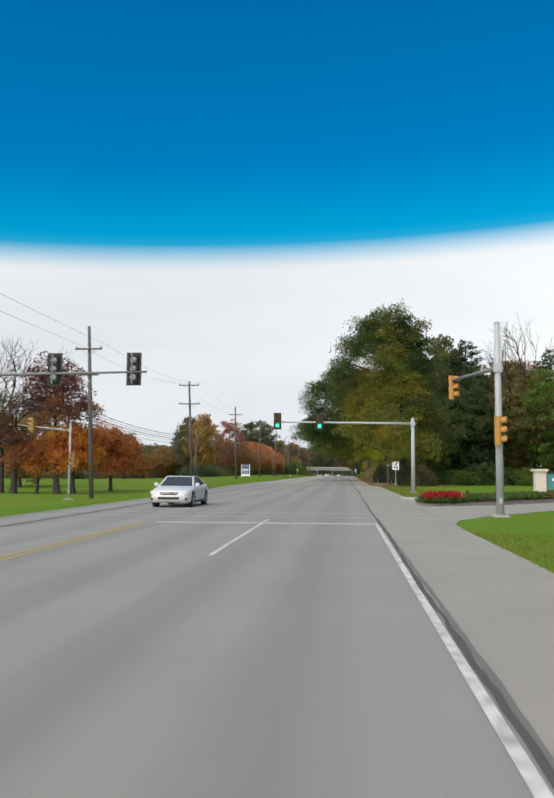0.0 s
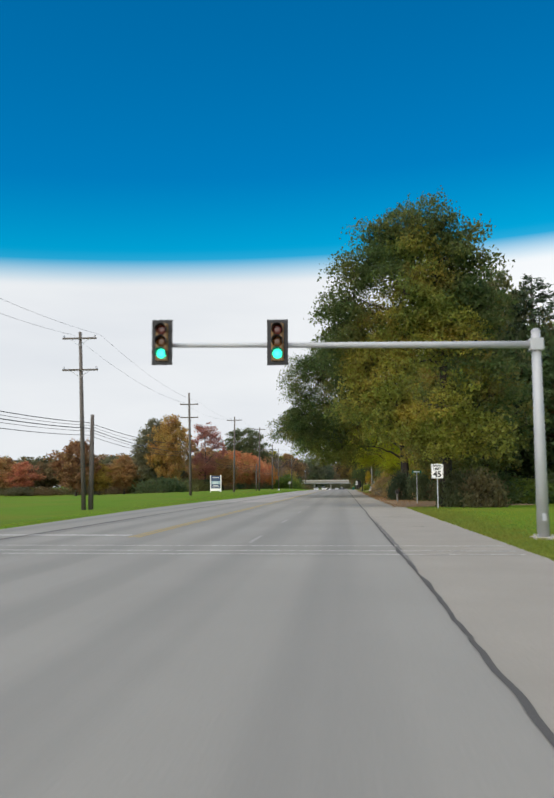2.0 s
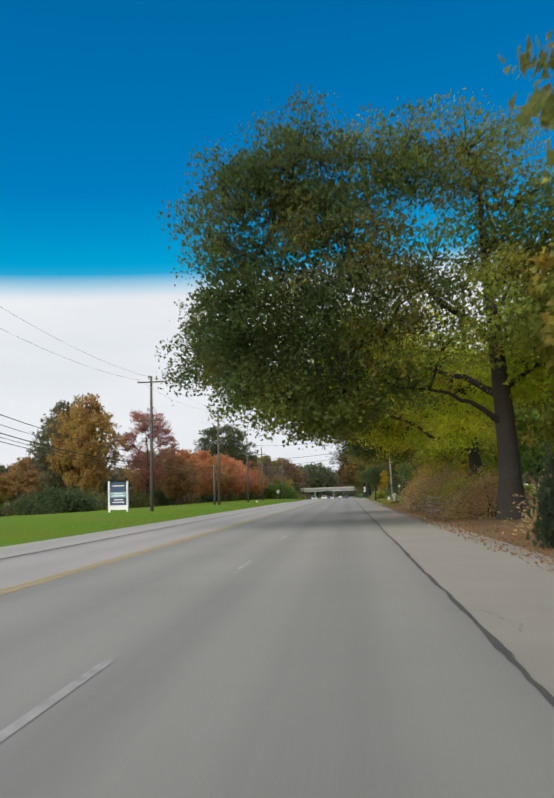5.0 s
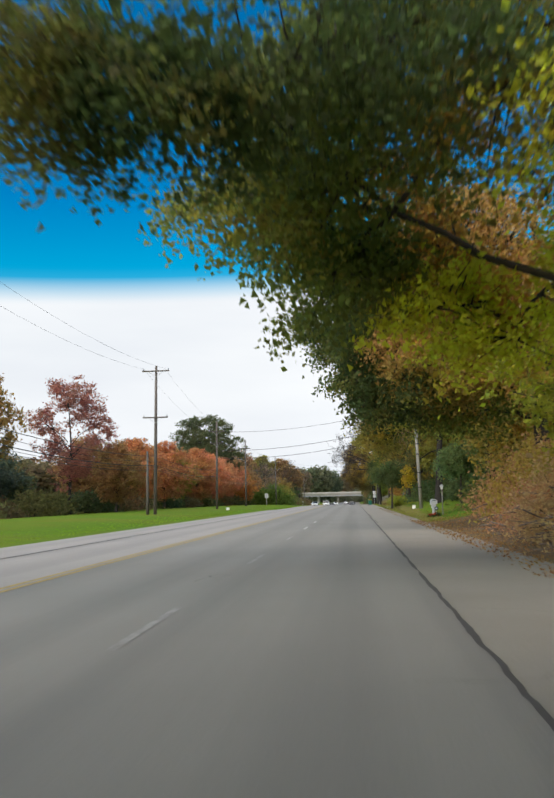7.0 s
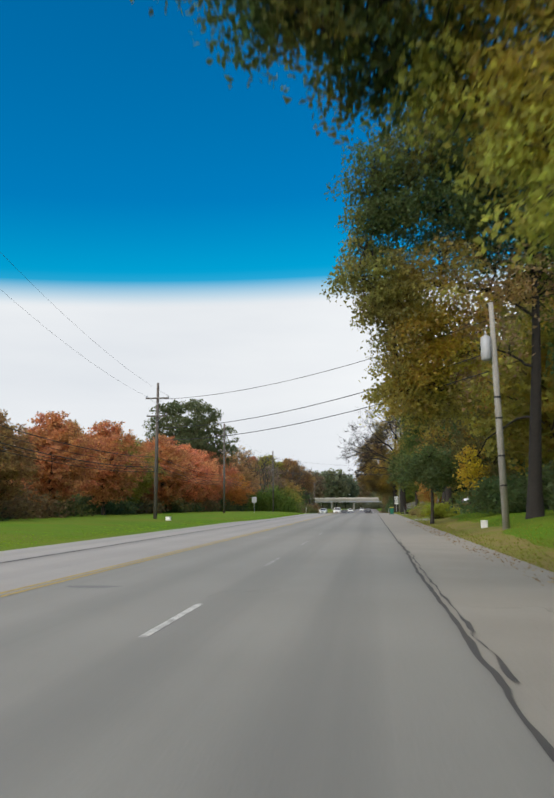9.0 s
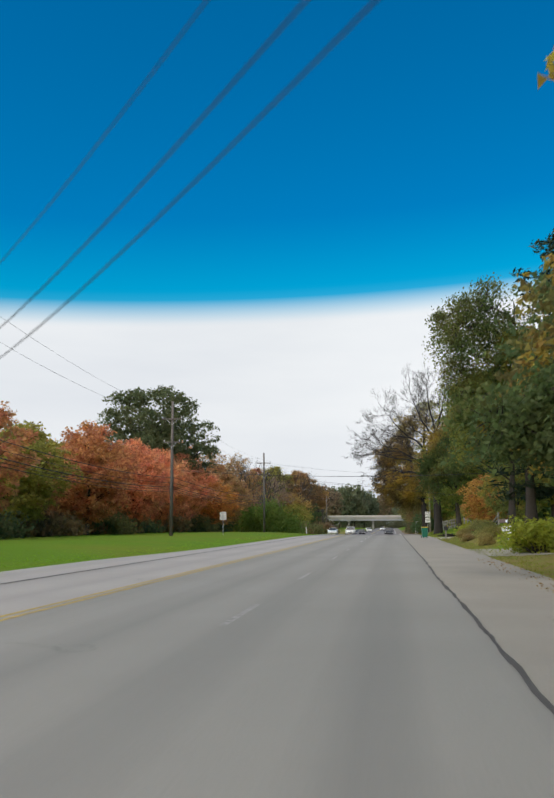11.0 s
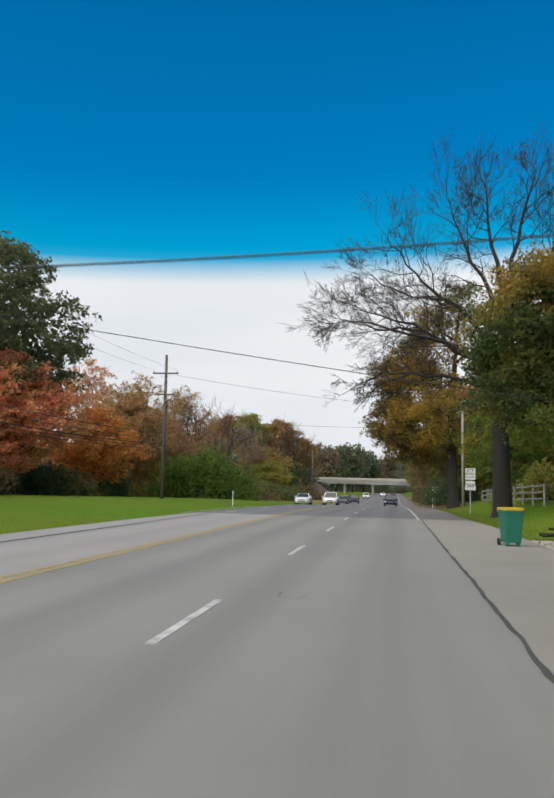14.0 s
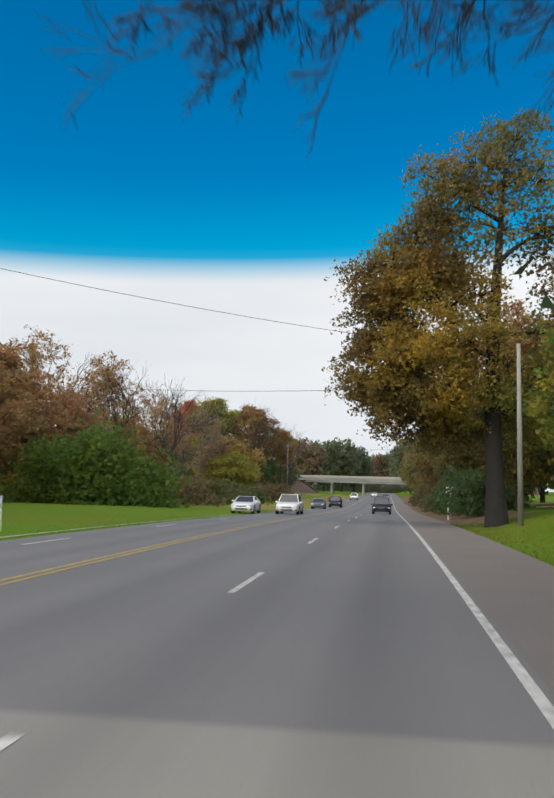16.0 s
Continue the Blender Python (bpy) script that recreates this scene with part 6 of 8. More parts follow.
# ---- road signals ----
def signal_head(x, y, z, lit=True, facing=180, plate=True, label="three-lamp traffic signal with a black backplate, green lit", group="traffic signals", tint="signal_face", paint="signal_yellow"):
    """A three-lamp head. It looks along -y when facing is 180."""
    ob = thing("traffic_signal", label, "traffic signal", (x, y, z), facing - 180, group)
    w, h = 0.36, 1.07
    part("housing", Soup().box((0, 0.02, 0), (w, 0.22, h), 0, 0.04), M[tint if plate else paint], ob)
    if plate:
        s = Soup()
        for cx, cz, sx, sz in ((-0.24, 0, 0.12, 1.32), (0.24, 0, 0.12, 1.32), (0, 0.6, 0.36, 0.12), (0, -0.6, 0.36, 0.12)):
            s.box((cx, 0.0, cz), (sx, 0.012, sz))
        part("backplate", s, M["plate_black"], ob, "black backplate")
        if facing == 0:
            for dz in (0.345, 0, -0.345):
                part("lamp_back", Soup().tube([(0, 0.12, dz), (0, 0.17, dz), (0, 0.20, dz)], [0.13, 0.11, 0.05], 14), M["lamp_grey"], ob, "rounded grey lamp back", True)
            part("bracket", Soup().box((0.03, 0.215, 0), (0.06, 0.03, 1.2), 0, 0.01), M["backlit_grey"], ob)
    for k, (dz, lens) in enumerate(((0.345, "red_lens"), (0, "amber_lens"), (-0.345, "green_lamp" if lit else "sign_green"))):
        disc = Soup().tube([(0, -0.10, dz), (0, -0.115, dz), (0, -0.125, dz)], [0.145, 0.13, 0.06], 20)
        part("lens", disc, M[lens], ob, "lit green lamp" if k == 2 and lit else "", True)
        ring = Soup()
        n = 14
        for i in range(n):
            a0, a1 = math.pi * (-0.12 + 1.24 * i / n), math.pi * (-0.12 + 1.24 * (i + 1) / n)
            q = [(0.155 * math.cos(a), yy, dz + 0.155 * math.sin(a) + (0.02 if yy < -0.2 else 0)) for a in (a0, a1) for yy in (-0.09, -0.30)]
            ring.add([q[0], q[1], q[3], q[2]], [(0, 1, 2, 3)])
        visor = part("visor", ring, M["plate_black" if plate else paint], ob)
        solid = visor.modifiers.new("thick", "SOLIDIFY")
        solid.thickness = 0.008
    return ob


def mast(x, y, top, arm_to, arm_z, label, r=0.12, paint="galvanised", arm_paint="galvanised"):
    ob = thing("signal_mast", label, "signal mast", (x, y, ground_z(x, y)), 0, "signal masts")
    part("pole", Soup().tube([(0, 0, 0), (0, 0, top * 0.5), (0, 0, top)], [r * 1.15, r, r * 0.85], 14), M[paint], ob, smooth=True)
    part("cap", Soup().tube([(0, 0, top), (0, 0, top + 0.06)], [r * 0.95, r * 0.5], 14), M[paint], ob)
    part("base_plate", Soup().box((0, 0, 0.03), (0.62, 0.62, 0.06), 0, 0.05), M["concrete"], ob, "concrete footing")
    for dx, dy in ((-0.2, -0.2), (0.2, -0.2), (0.2, 0.2), (-0.2, 0.2)):
        part("bolt", Soup().tube([(dx, dy, 0.06), (dx, dy, 0.13)], [0.025, 0.025], 6), M[paint], ob)
    d = Vector(arm_to)
    pts = [Vector((0, 0, arm_z)).lerp(Vector((d.x, d.y, arm_z + d.z)), f) for f in (0, 0.35, 0.7, 1)]
    part("arm", Soup().tube(pts, [r * 0.72, r * 0.62, r * 0.5, r * 0.4], 12), M[arm_paint], ob, smooth=True)
    part("collar", Soup().box((0, 0, arm_z), (r * 2.5, r * 2.5, 0.34), 0, 0.03), M[paint], ob)
    part("hand_hole", Soup().box((0, -r * 1.08, 0.6), (0.10, 0.03, 0.2)), M["grey_paint"], ob)
    return ob


mast(5.5, 69.9, 5.85, (-10.9, -0.3, 0.12), 5.45, "tall galvanised signal mast with a long arm", 0.15)
signal_head(-1.83, 69.45, 5.55)
signal_head(-5.17, 69.4, 5.6)
mast(-14.6, 37.0, 6.1, (6.9, 0, 0.1), 5.6, "grey signal mast for the oncoming lanes, coloured as backlit", 0.095, "backlit_grey", "backlit_grey")
signal_head(-8.25, 37.1, 5.65, False, 0, label="traffic signal seen from its dark back", tint="plate_black")
signal_head(-11.5, 37.1, 5.65, False, 0, label="traffic signal seen from its dark back", tint="plate_black")
corner = mast(5.86, 36.4, 7.25, (-0.9, 6.4, 0.25), 5.55, "tall grey signal pole at the side road", 0.125, arm_paint="backlit_grey")
signal_head(5.0, 42.7, 5.45, False, 250, False, "yellow traffic signal hung from the mast arm")
signal_head(5.78, 36.1, 3.15, False, 262, False, "yellow traffic signal fixed to the pole")
mast(-19.3, 61.6, 5.6, (-4.2, 1.2, 0.45), 4.9, "pale signal pole on the far corner", 0.075)
signal_head(-19.0, 61.4, 2.35, False, 120, False, "small yellow traffic signal on the far pole", paint="signal_dull")
signal_head(-22.4, 62.4, 4.9, False, 90, False, "yellow traffic signal on the far arm", paint="signal_dull")


# ---- utility poles and wires ----
def utility_pole(x, y, top, arms, label="weathered wooden utility pole with crossarms", lean=0.0, r=0.15, wood="pole_wood"):
    z = ground_z(x, y)
    ob = thing("utility_pole", label, "utility pole", (x, y, z), 0, "utility poles")
    part("pole", Soup().tube([(0, 0, -0.2), (lean * 0.5, 0, top * 0.5), (lean, 0, top)], [r * 1.1, r, r * 0.72], 10), M[wood], ob, smooth=True)
    for az, half in arms:
        cx = lean * az / top
        arm = part("crossarm", Soup().box((cx, -0.17, az), (2 * half, 0.10, 0.12)), M[wood], ob)
        for dx in (-half * 0.92, half * 0.92):
            part("insulator", Soup().tube([(cx + dx, -0.17, az + 0.06), (cx + dx, -0.17, az + 0.14), (cx + dx, -0.17, az + 0.24)], [0.03, 0.065, 0.045], 8), M["grey_paint"], arm)
        for sx in (-1, 1):
            part("brace", Soup().tube([(cx, -0.17, az - 0.55), (cx + sx * half * 0.55, -0.18, az - 0.05)], [0.018, 0.018], 5), M["galvanised"], ob)
    return ob


POLES = [(-18.1, 63, 12.6, ((10.9, 1.0), (9.0, 0.7))), (-18.35, 103, 12.8, ((12.3, 1.25), (10.0, 1.3))), (-18.3, 143, 12.4, ((11.0, 1.1), (9.4, 1.1))), (-18.6, 183.8, 12.9, ((12.3, 1.3), (8.6, 1.2))),
         (-18.35, 222.6, 13.9, ((13.4, 1.3), (9.0, 1.2))), (-18.6, 258.2, 12.0, ((10.6, 1.05), (9.0, 0.9))), (-20.3, 301, 12.6, ((10.9, 1.0), (8.7, 0.8))), (-19.3, 350.4, 12.1, ((10.5, 1.1), (8.7, 0.9))),
         (-20.5, 486, 11.5, ((10.5, 1.0),))]
for k, (x, y, top, arms) in enumerate(POLES):
    utility_pole(x, y, top, arms, lean=(-0.5, -0.55, -0.3, 0.1, 0.15, 0.1, 0.0, -0.05, 0)[k])
utility_pole(-18.02, 103.5, 6.8, (), "short stub utility pole beside a taller one", 0, 0.17)
utility_pole(-18.9, 222.0, 5.8, (), "short stub utility pole beside a taller one", 0, 0.13)
right_pole = utility_pole(6.45, 228, 10.9, (), "leaning grey utility pole with a transformer", -0.3, 0.16, "grey_wood")
can = part("transformer", Soup().tube([(-0.62, -0.05, 8.05), (-0.62, -0.05, 8.15), (-0.62, -0.05, 9.15), (-0.62, -0.05, 9.25)], [0.2, 0.25, 0.25, 0.12], 14), M["galvanised"], right_pole, "grey metal transformer can", True)
part("bushing", Soup().tube([(-0.62, -0.05, 9.25), (-0.62, -0.05, 9.5)], [0.05, 0.03], 8), M["grey_paint"], can)
for z in (2.0, 3.4, 5.2, 6.2):
    part("band", Soup().tube([(-0.3 * z / 11.2, 0, z), (-0.3 * z / 11.2, 0, z + 0.09)], [0.175, 0.175], 10), M["black"], right_pole)
utility_pole(6.1, 361, 8.7, (), "plain pale wooden pole beside the fence", -0.05, 0.125, "grey_wood")
utility_pole(5.6, 440, 8.5, (), "plain wooden pole beside the shoulder", 0, 0.14, "grey_wood")


def wire(p, q, sag, r, label):
    n = 14
    p, q = Vector(p), Vector(q)
    pts = [p.lerp(q, i / n) - Vector((0, 0, sag * 4 * (i / n) * (1 - i / n))) for i in range(n + 1)]
    return tagged(part("wire", Soup().tube(pts, [r] * (n + 1), 4, caps=False), M["wire"]), label, "cable", "overhead wires")


line = [(-17.6, -30, 12.6, ((11.4, 1.0), (9.4, 0.9)))] + POLES[:8]
for (x0, y0, t0, a0), (x1, y1, t1, a1) in zip(line, line[1:]):
    for dx in (-1, 1):
        wire((x0 + dx, y0 - 0.17, ground_z(x0, y0) + a0[0][0] + 0.25), (x1 + dx, y1 - 0.17, ground_z(x1, y1) + a1[0][0] + 0.25), 0.7, 0.008, "thin power wire between utility poles")
    for low, high, r in ((6.2, 6.9, 0.022), (6.0, 6.3, 0.014), (5.8, 5.8, 0.026), (5.6, 5.55, 0.014), (5.3, 5.3, 0.018)):
        hang = [low if y < 110 else high * (0.78 if y > 180 else 0.9) for y in (y0, y1)]
        wire((x0 + 0.2, y0, ground_z(x0, y0) + hang[0]), (x1 + 0.2, y1, ground_z(x1, y1) + hang[1]), 0.5, r, "thick dark communication cable between poles")
for z0, z1, r in ((10.8, 9.9, 0.018), (8.2, 8.3, 0.024), (7.1, 7.4, 0.024)):
    wire((-18.1, 259, z0 + 0.2), (5.9, 228, z1 + 0.4), 0.8, r, "dark service wire across the road")
wire((-19.9, 302, 6.5), (11, 295.6, 5.6), 0.5, 0.02, "thick dark cable across the road")
wire((-19.9, 302, 7.2), (12.5, 314, 3.8), 0.3, 0.012, "thin service wire dropping across the road")
wire((-18.9, 352, 10.8), (8.0, 371, 9.8), 0.5, 0.012, "thin service wire across the road")
wire((-20, 490, 9.5), (10, 470, 9.0), 0.5, 0.02, "dark service wire across the road")
wire((-26, 396, 10.5), (6.8, 371, 8.0), 0.4, 0.016, "dark service wire across the road")


# ---- signs ----
def lettering(body, size, at, parent, material, name="lettering", bold=0.0):
    cu = bpy.data.curves.new(name, "FONT")
    cu.body, cu.size, cu.align_x, cu.align_y, cu.extrude = body, size, "CENTER", "CENTER", 0.0015
    cu.offset = bold
    cu.materials.append(material)
    ob = new(name, cu)
    ob.parent = parent
    ob.matrix_basis = pose(*at, 90, 0, 0)
    return ob


def rounded(w, h, r, cx=0, cz=0):
    out = []
    for sx, sz, a in ((1, -1, -90), (1, 1, 0), (-1, 1, 90), (-1, -1, 180)):
        for k in range(5):
            b = radians(a + 22.5 * k)
            out.append((cx + sx * (w / 2 - r) + r * math.cos(b), cz + sz * (h / 2 - r) + r * math.sin(b)))
    return out


def post_sign(name, label, category, x, y, height, turn=0, post="galvanised", r=0.03):
    ob = thing(name, label, category, (x, y, ground_z(x, y)), turn, "road signs")
    part("post", Soup().box((0, 0.03, height / 2), (2 * r, 2 * r, height)), M[post], ob)
    return ob


limit = post_sign("speed_limit_sign", "white speed limit 45 sign on a post", "road sign", 5.95, 98.8, 2.87)
part("panel", Soup().plate(rounded(0.76, 0.92, 0.05, 0, 2.36), -0.012, -0.006), M["sign_white"], limit)
part("border", Soup().plate(rounded(0.72, 0.88, 0.045, 0, 2.36), -0.014, -0.012), M["black"], limit, "black border line")
part("face", Soup().plate(rounded(0.69, 0.85, 0.04, 0, 2.36), -0.016, -0.0145), M["sign_white"], limit)
lettering("SPEED", 0.20, (0, -0.018, 2.67), limit, M["black"], bold=0.006)
lettering("LIMIT", 0.20, (0, -0.018, 2.48), limit, M["black"], bold=0.006)
lettering("45", 0.50, (0, -0.018, 2.15), limit, M["black"], bold=0.016)

route = post_sign("route_sign", "white junction 309 route sign on a post", "road sign", 4.8, 339.5, 3.05, 0)
part("panel", Soup().plate(rounded(0.66, 0.36, 0.04, 0, 2.82), -0.012, -0.006), M["sign_white"], route)
lettering("JCT", 0.30, (0, -0.014, 2.82), route, M["black"])
part("panel", Soup().plate(rounded(0.66, 0.34, 0.04, 0, 2.42), -0.012, -0.006), M["sign_white"], route)
lettering("South", 0.22, (0, -0.014, 2.42), route, M["black"])
key = [(-0.33, 1.56), (0.33, 1.56), (0.36, 1.72), (0.30, 1.92), (0.30, 2.16), (0.12, 2.16), (0, 2.21), (-0.12, 2.16), (-0.30, 2.16), (-0.30, 1.92), (-0.36, 1.72)]
part("keystone_panel", Soup().plate(key, -0.012, -0.006), M["sign_white"], route)
lettering("309", 0.36, (0, -0.014, 1.85), route, M["black"])

back = post_sign("road_sign", "grey back of a road sign on a post", "road sign", -17.5, 311.1, 2.5)
part("panel", Soup().plate(rounded(0.72, 0.85, 0.05, 0, 2.0), 0.0, 0.006), M["sign_back"], back)
street = post_sign("street_sign", "small green street name sign on a pole", "road sign", 5.75, 111, 2.6, 0)
part("blade", Soup().box((0, 0, 2.52), (0.75, 0.02, 0.2)), M["sign_green"], street)
part("text_bar", Soup().box((0, -0.012, 2.52), (0.5, 0.003, 0.08)), M["sign_white"], street)
far_sign = post_sign("road_sign", "white road sign beside the dark hedge", "road sign", 4.85, 388, 2.6)
part("panel", Soup().plate(rounded(0.62, 0.78, 0.05, 0, 2.2), -0.012, -0.006), M["sign_white"], far_sign)
part("text_bar", Soup().box((0, -0.014, 2.3), (0.4, 0.003, 0.1)), M["black"], far_sign)
part("text_bar", Soup().box((0, -0.014, 2.1), (0.4, 0.003, 0.14)), M["black"], far_sign)
low_post = post_sign("marker_post", "short white marker post on the verge", "marker post", 4.35, 383, 1.2, 0, "sign_white", 0.05)
part("cap", Soup().box((0, 0.03, 1.23), (0.13, 0.13, 0.06)), M["grey_paint"], low_post)
for x, y in ((-12.4, 346),):
    stake = post_sign("marker_post", "thin white marker stake on the lawn", "marker post", x, y, 1.1, 0, "sign_white", 0.025)
    part("cap", Soup().box((0, 0.03, 1.12), (0.06, 0.06, 0.04)), M["sign_white"], stake)
lantern = post_sign("lamp_post", "slim weathered lamp post with a small white lantern", "lamp post", 5.95, 204.4, 1.95, 0, "grey_wood", 0.035)
part("lantern", Soup().tube([(0, 0, 1.72), (0, 0, 1.76), (0, 0, 1.92)], [0.045, 0.075, 0.10], 8), M["sign_white"], lantern, "frosted white lantern glass")
part("cap", Soup().tube([(0, 0, 1.92), (0, 0, 1.94), (0, 0, 2.04), (0, 0, 2.08)], [0.15, 0.14, 0.04, 0.015], 8), M["mail_grey"], lantern)

board = thing("sign_board", "blue notice board between white posts", "sign board", (-21.6, 183, ground_z(-21.6, 183)), 0)
for dx in (-0.88, 0.88):
    part("post", Soup().box((dx, 0, 1.45), (0.16, 0.3, 2.9), 0, 0.03), M["sign_white"], board)
part("rail", Soup().box((0, 0, 0.42), (1.6, 0.26, 0.42)), M["sign_white"], board)
panel = part("panel", Soup().box((0, 0, 1.72), (1.6, 0.16, 2.16)), M["sign_blue"], board)
part("band", Soup().box((0, -0.085, 1.62), (1.5, 0.01, 0.5)), M["sign_pale"], panel, "pale blue band")
for k, w in enumerate((1.1, 0.8, 1.2, 0.9, 1.1)):
    part("text_bar", Soup().box((0.0, -0.087 - (0.006 if k in (1, 2) else 0), (2.45, 1.72, 1.52, 1.15, 0.92)[k]), (w, 0.006, 0.08)), M["sign_white"], panel)


# ---- corner garden at the side road ----
def slab(name, ring, z0, z1, material, label, category):
    s = Soup()
    k = len(ring)
    s.add([(x, y, z) for z in (z0, z1) for x, y in ring], [tuple(range(k - 1, -1, -1)), tuple(range(k, 2 * k))] + [(i, (i + 1) % k, k + (i + 1) % k, k + i) for i in range(k)])
    return tagged(part(name, s, material), label, category, kind="structure")


slab("side_road", [(3.4, 28.6), (3.5, 29.8), (3.55, 31.4), (4.0, 33.6), (5.0, 35.7), (7.0, 38.6), (9.8, 42.6), (16, 49.5), (40, 66), (40, 76), (16, 56.8), (11.6, 51.2), (7.6, 46.6), (5.5, 45.5), (4.0, 44.6), (3.8, 47.6), (4.3, 49.6), (6.2, 51.2), (10, 55), (12, 57.4), (8, 58.2), (3.5, 58.5)], -0.10, 0.003, M["shoulder"], "pale side road joining the shoulder", "road")
slab("apron", [(3.6, 54.5), (4.6, 53.0), (6.4, 52.6), (9.6, 55.6), (11, 57.2), (8, 58.0), (3.6, 58.3)], -0.08, 0.012, M["concrete"], "pale concrete path apron beside the signal mast", "pavement")
sheet("driveway", [lambda y: right_edge(y) - 0.05, 4.6, 5.4, 6.5, 8, 10, 12, 15], [302.6, 304, 306, 308, 310, 311.6], lambda x, y: ground_z(x, y) + 0.03, M["concrete"], "pale concrete driveway meeting the shoulder", "driveway")
sheet("driveway", [lambda y: right_edge(y) - 0.05, 4.6, 5.4, 6.5, 8, 10, 12, 15], [264.0, 266, 268, 270, 272, 273.6], lambda x, y: ground_z(x, y) + 0.03, M["shoulder"], "dusty paved drive between grass banks", "driveway")
slab("driveway", [(3.9, 102), (4.6, 103), (14, 108), (14, 118), (6.2, 121), (3.9, 124)], -0.06, 0.02, M["dusty_litter"], "dusty leaf-strewn drive under the trees", "driveway")
sheet("dry_verge", [lambda y: right_edge(y) - 0.02, lambda y: right_edge(y) + 0.7 + 0.2 * noise.noise((y * 0.3, 3, 0)), lambda y: right_edge(y) + 1.5 + 0.9 * ease(215, 235, y) + 0.8 * noise.noise((y * 0.22, 0, 0))], [y / 2 for y in range(398, 574)], lambda x, y: ground_z(x, y) + 0.012, M["dry_grass"], "dry yellow-brown grass along the shoulder", "grass")
sheet("bank_grass", [lambda y: right_edge(y) - 0.02, 4.6, 5.3, 6.2, 7.3, 8.6, 10.2, 12.5, 16], list(range(274, 303, 2)) + [302.4], lambda x, y: ground_z(x, y) + 0.024, M["bank_grass"], "rough yellowing grass on the low bank", "grass")
sheet("leaf_litter", [right_edge, 4.5, 5.2, 6.2, 8, 11, 16], list(range(369, 600, 6)), lambda x, y: ground_z(x, y) + 0.012, M["leaf_litter"], "brown fallen leaves along the far shoulder", "leaves")
sheet("dry_verge", [-34, -26, -21, -17, -14, lambda y: left_edge(y) + 0.02], list(range(404, 600, 6)), lambda x, y: ground_z(x, y) + 0.014, M["dry_grass"], "dull dry grass beside the oncoming lanes", "grass")
sheet("leaf_litter", [right_edge, 4.5, 5.2, 6.2, 8, 11, 16], list(range(124, 197, 3)), lambda x, y: ground_z(x, y) + 0.012, M["leaf_litter"], "brown fallen leaves below the trees", "leaves")

bed_ring = [(3.95, 44.8), (5.5, 45.7), (7.6, 46.8), (11.6, 51.4), (16, 57.0), (16, 60), (11.5, 56.6), (9.8, 54.6), (6.1, 50.8), (4.4, 49.3), (3.8, 47.6)]
slab("flower_bed", bed_ring, -0.05, 0.13, M["mulch"], "dark mulch bed with a stone edge", "flower bed")
for (x0, y0), (x1, y1) in zip(bed_ring, bed_ring[1:] + bed_ring[:1]):
    n = max(1, int(math.hypot(x1 - x0, y1 - y0) / 0.7))
    for k in range(n):
        f = (k + 0.5) / n
        stone = Soup().box((x0 + (x1 - x0) * f, y0 + (y1 - y0) * f, 0.04), (math.hypot(x1 - x0, y1 - y0) / n - 0.03, 0.14, 0.15), math.atan2(y1 - y0, x1 - x0), 0.03)
        part("edging_stone", stone, M["edging"], bpy.data.objects["flower_bed"])


def flower_mesh(seed, r, h, count, size):
    g = np.random.default_rng(seed)
    pts = g.normal(size=(count, 3)) * (r * 0.5, r * 0.5, h * 0.25) + (0, 0, h * 0.62)
    pts[:, 2] = np.abs(pts[:, 2])
    return leaf_mesh("blossoms", pts, size, g, M["leaf"], -0.2, 0.8, simple=True)


BLOOM = flower_mesh(3, 0.36, 0.42, 600, 0.09)
LEAVES_LOW = flower_mesh(4, 0.48, 0.26, 520, 0.12)
for k in range(24):
    x, y = 4.35 + 0.185 * (k % 8) + rng.uniform(-0.08, 0.08), 45.5 + 0.6 * (k // 8) + 0.12 * (k % 8) + rng.uniform(-0.1, 0.1)
    ob = thing("flower_clump", "dense clump of bright red flowers", "flowers", (x, y, 0.12), k * 50, "red flower bed")
    a = new("blossoms", BLOOM)
    a.parent, a.color = ob, ((0.30, 0.026, 0.020, 1), (0.36, 0.045, 0.030, 1), (0.24, 0.020, 0.018, 1), (0.46, 0.15, 0.10, 1))[(k * 5 + k // 8) % 4 if k % 3 else 0]
    b = new("leaves", LEAVES_LOW)
    b.parent, b.color = ob, (0.05, 0.10, 0.02, 1)
for k in range(22):
    x, y = 6.6 + 0.36 * k + rng.uniform(-0.15, 0.15), 48.2 + 0.38 * k + 0.7 * (k % 2) + rng.uniform(-0.2, 0.2)
    ob = thing("garden_plant", "low green garden plant in the mulch bed", "plant", (x, y, 0.12), k * 70, "low garden plants")
    b = new("leaves", LEAVES_LOW)
    b.parent, b.color = ob, (*((0.07, 0.12, 0.03), (0.10, 0.15, 0.03), (0.12, 0.13, 0.06))[k % 3], 1)
    b.scale = (1, 1, 1.3)

for x, y, h in ((6.98, 55.7, 0.45), (6.2, 46.7, 0.62)):
    lamp = thing("path_light", "small dark garden path light on a stake", "garden light", (x, y, max(ground_z(x, y), 0.12 if y < 50 else -1)), 0, "garden path lights")
    part("stake", Soup().tube([(0, 0, 0), (0, 0, h * 0.75)], [0.018, 0.016], 6), M["black"], lamp)
    part("lamp", Soup().tube([(0, 0, h * 0.75), (0, 0, h * 0.93)], [0.05, 0.06], 10), M["glass"], lamp)
    part("cap", Soup().tube([(0, 0, h * 0.93), (0, 0, h * 0.96), (0, 0, h)], [0.10, 0.09, 0.02], 10), M["black"], lamp)

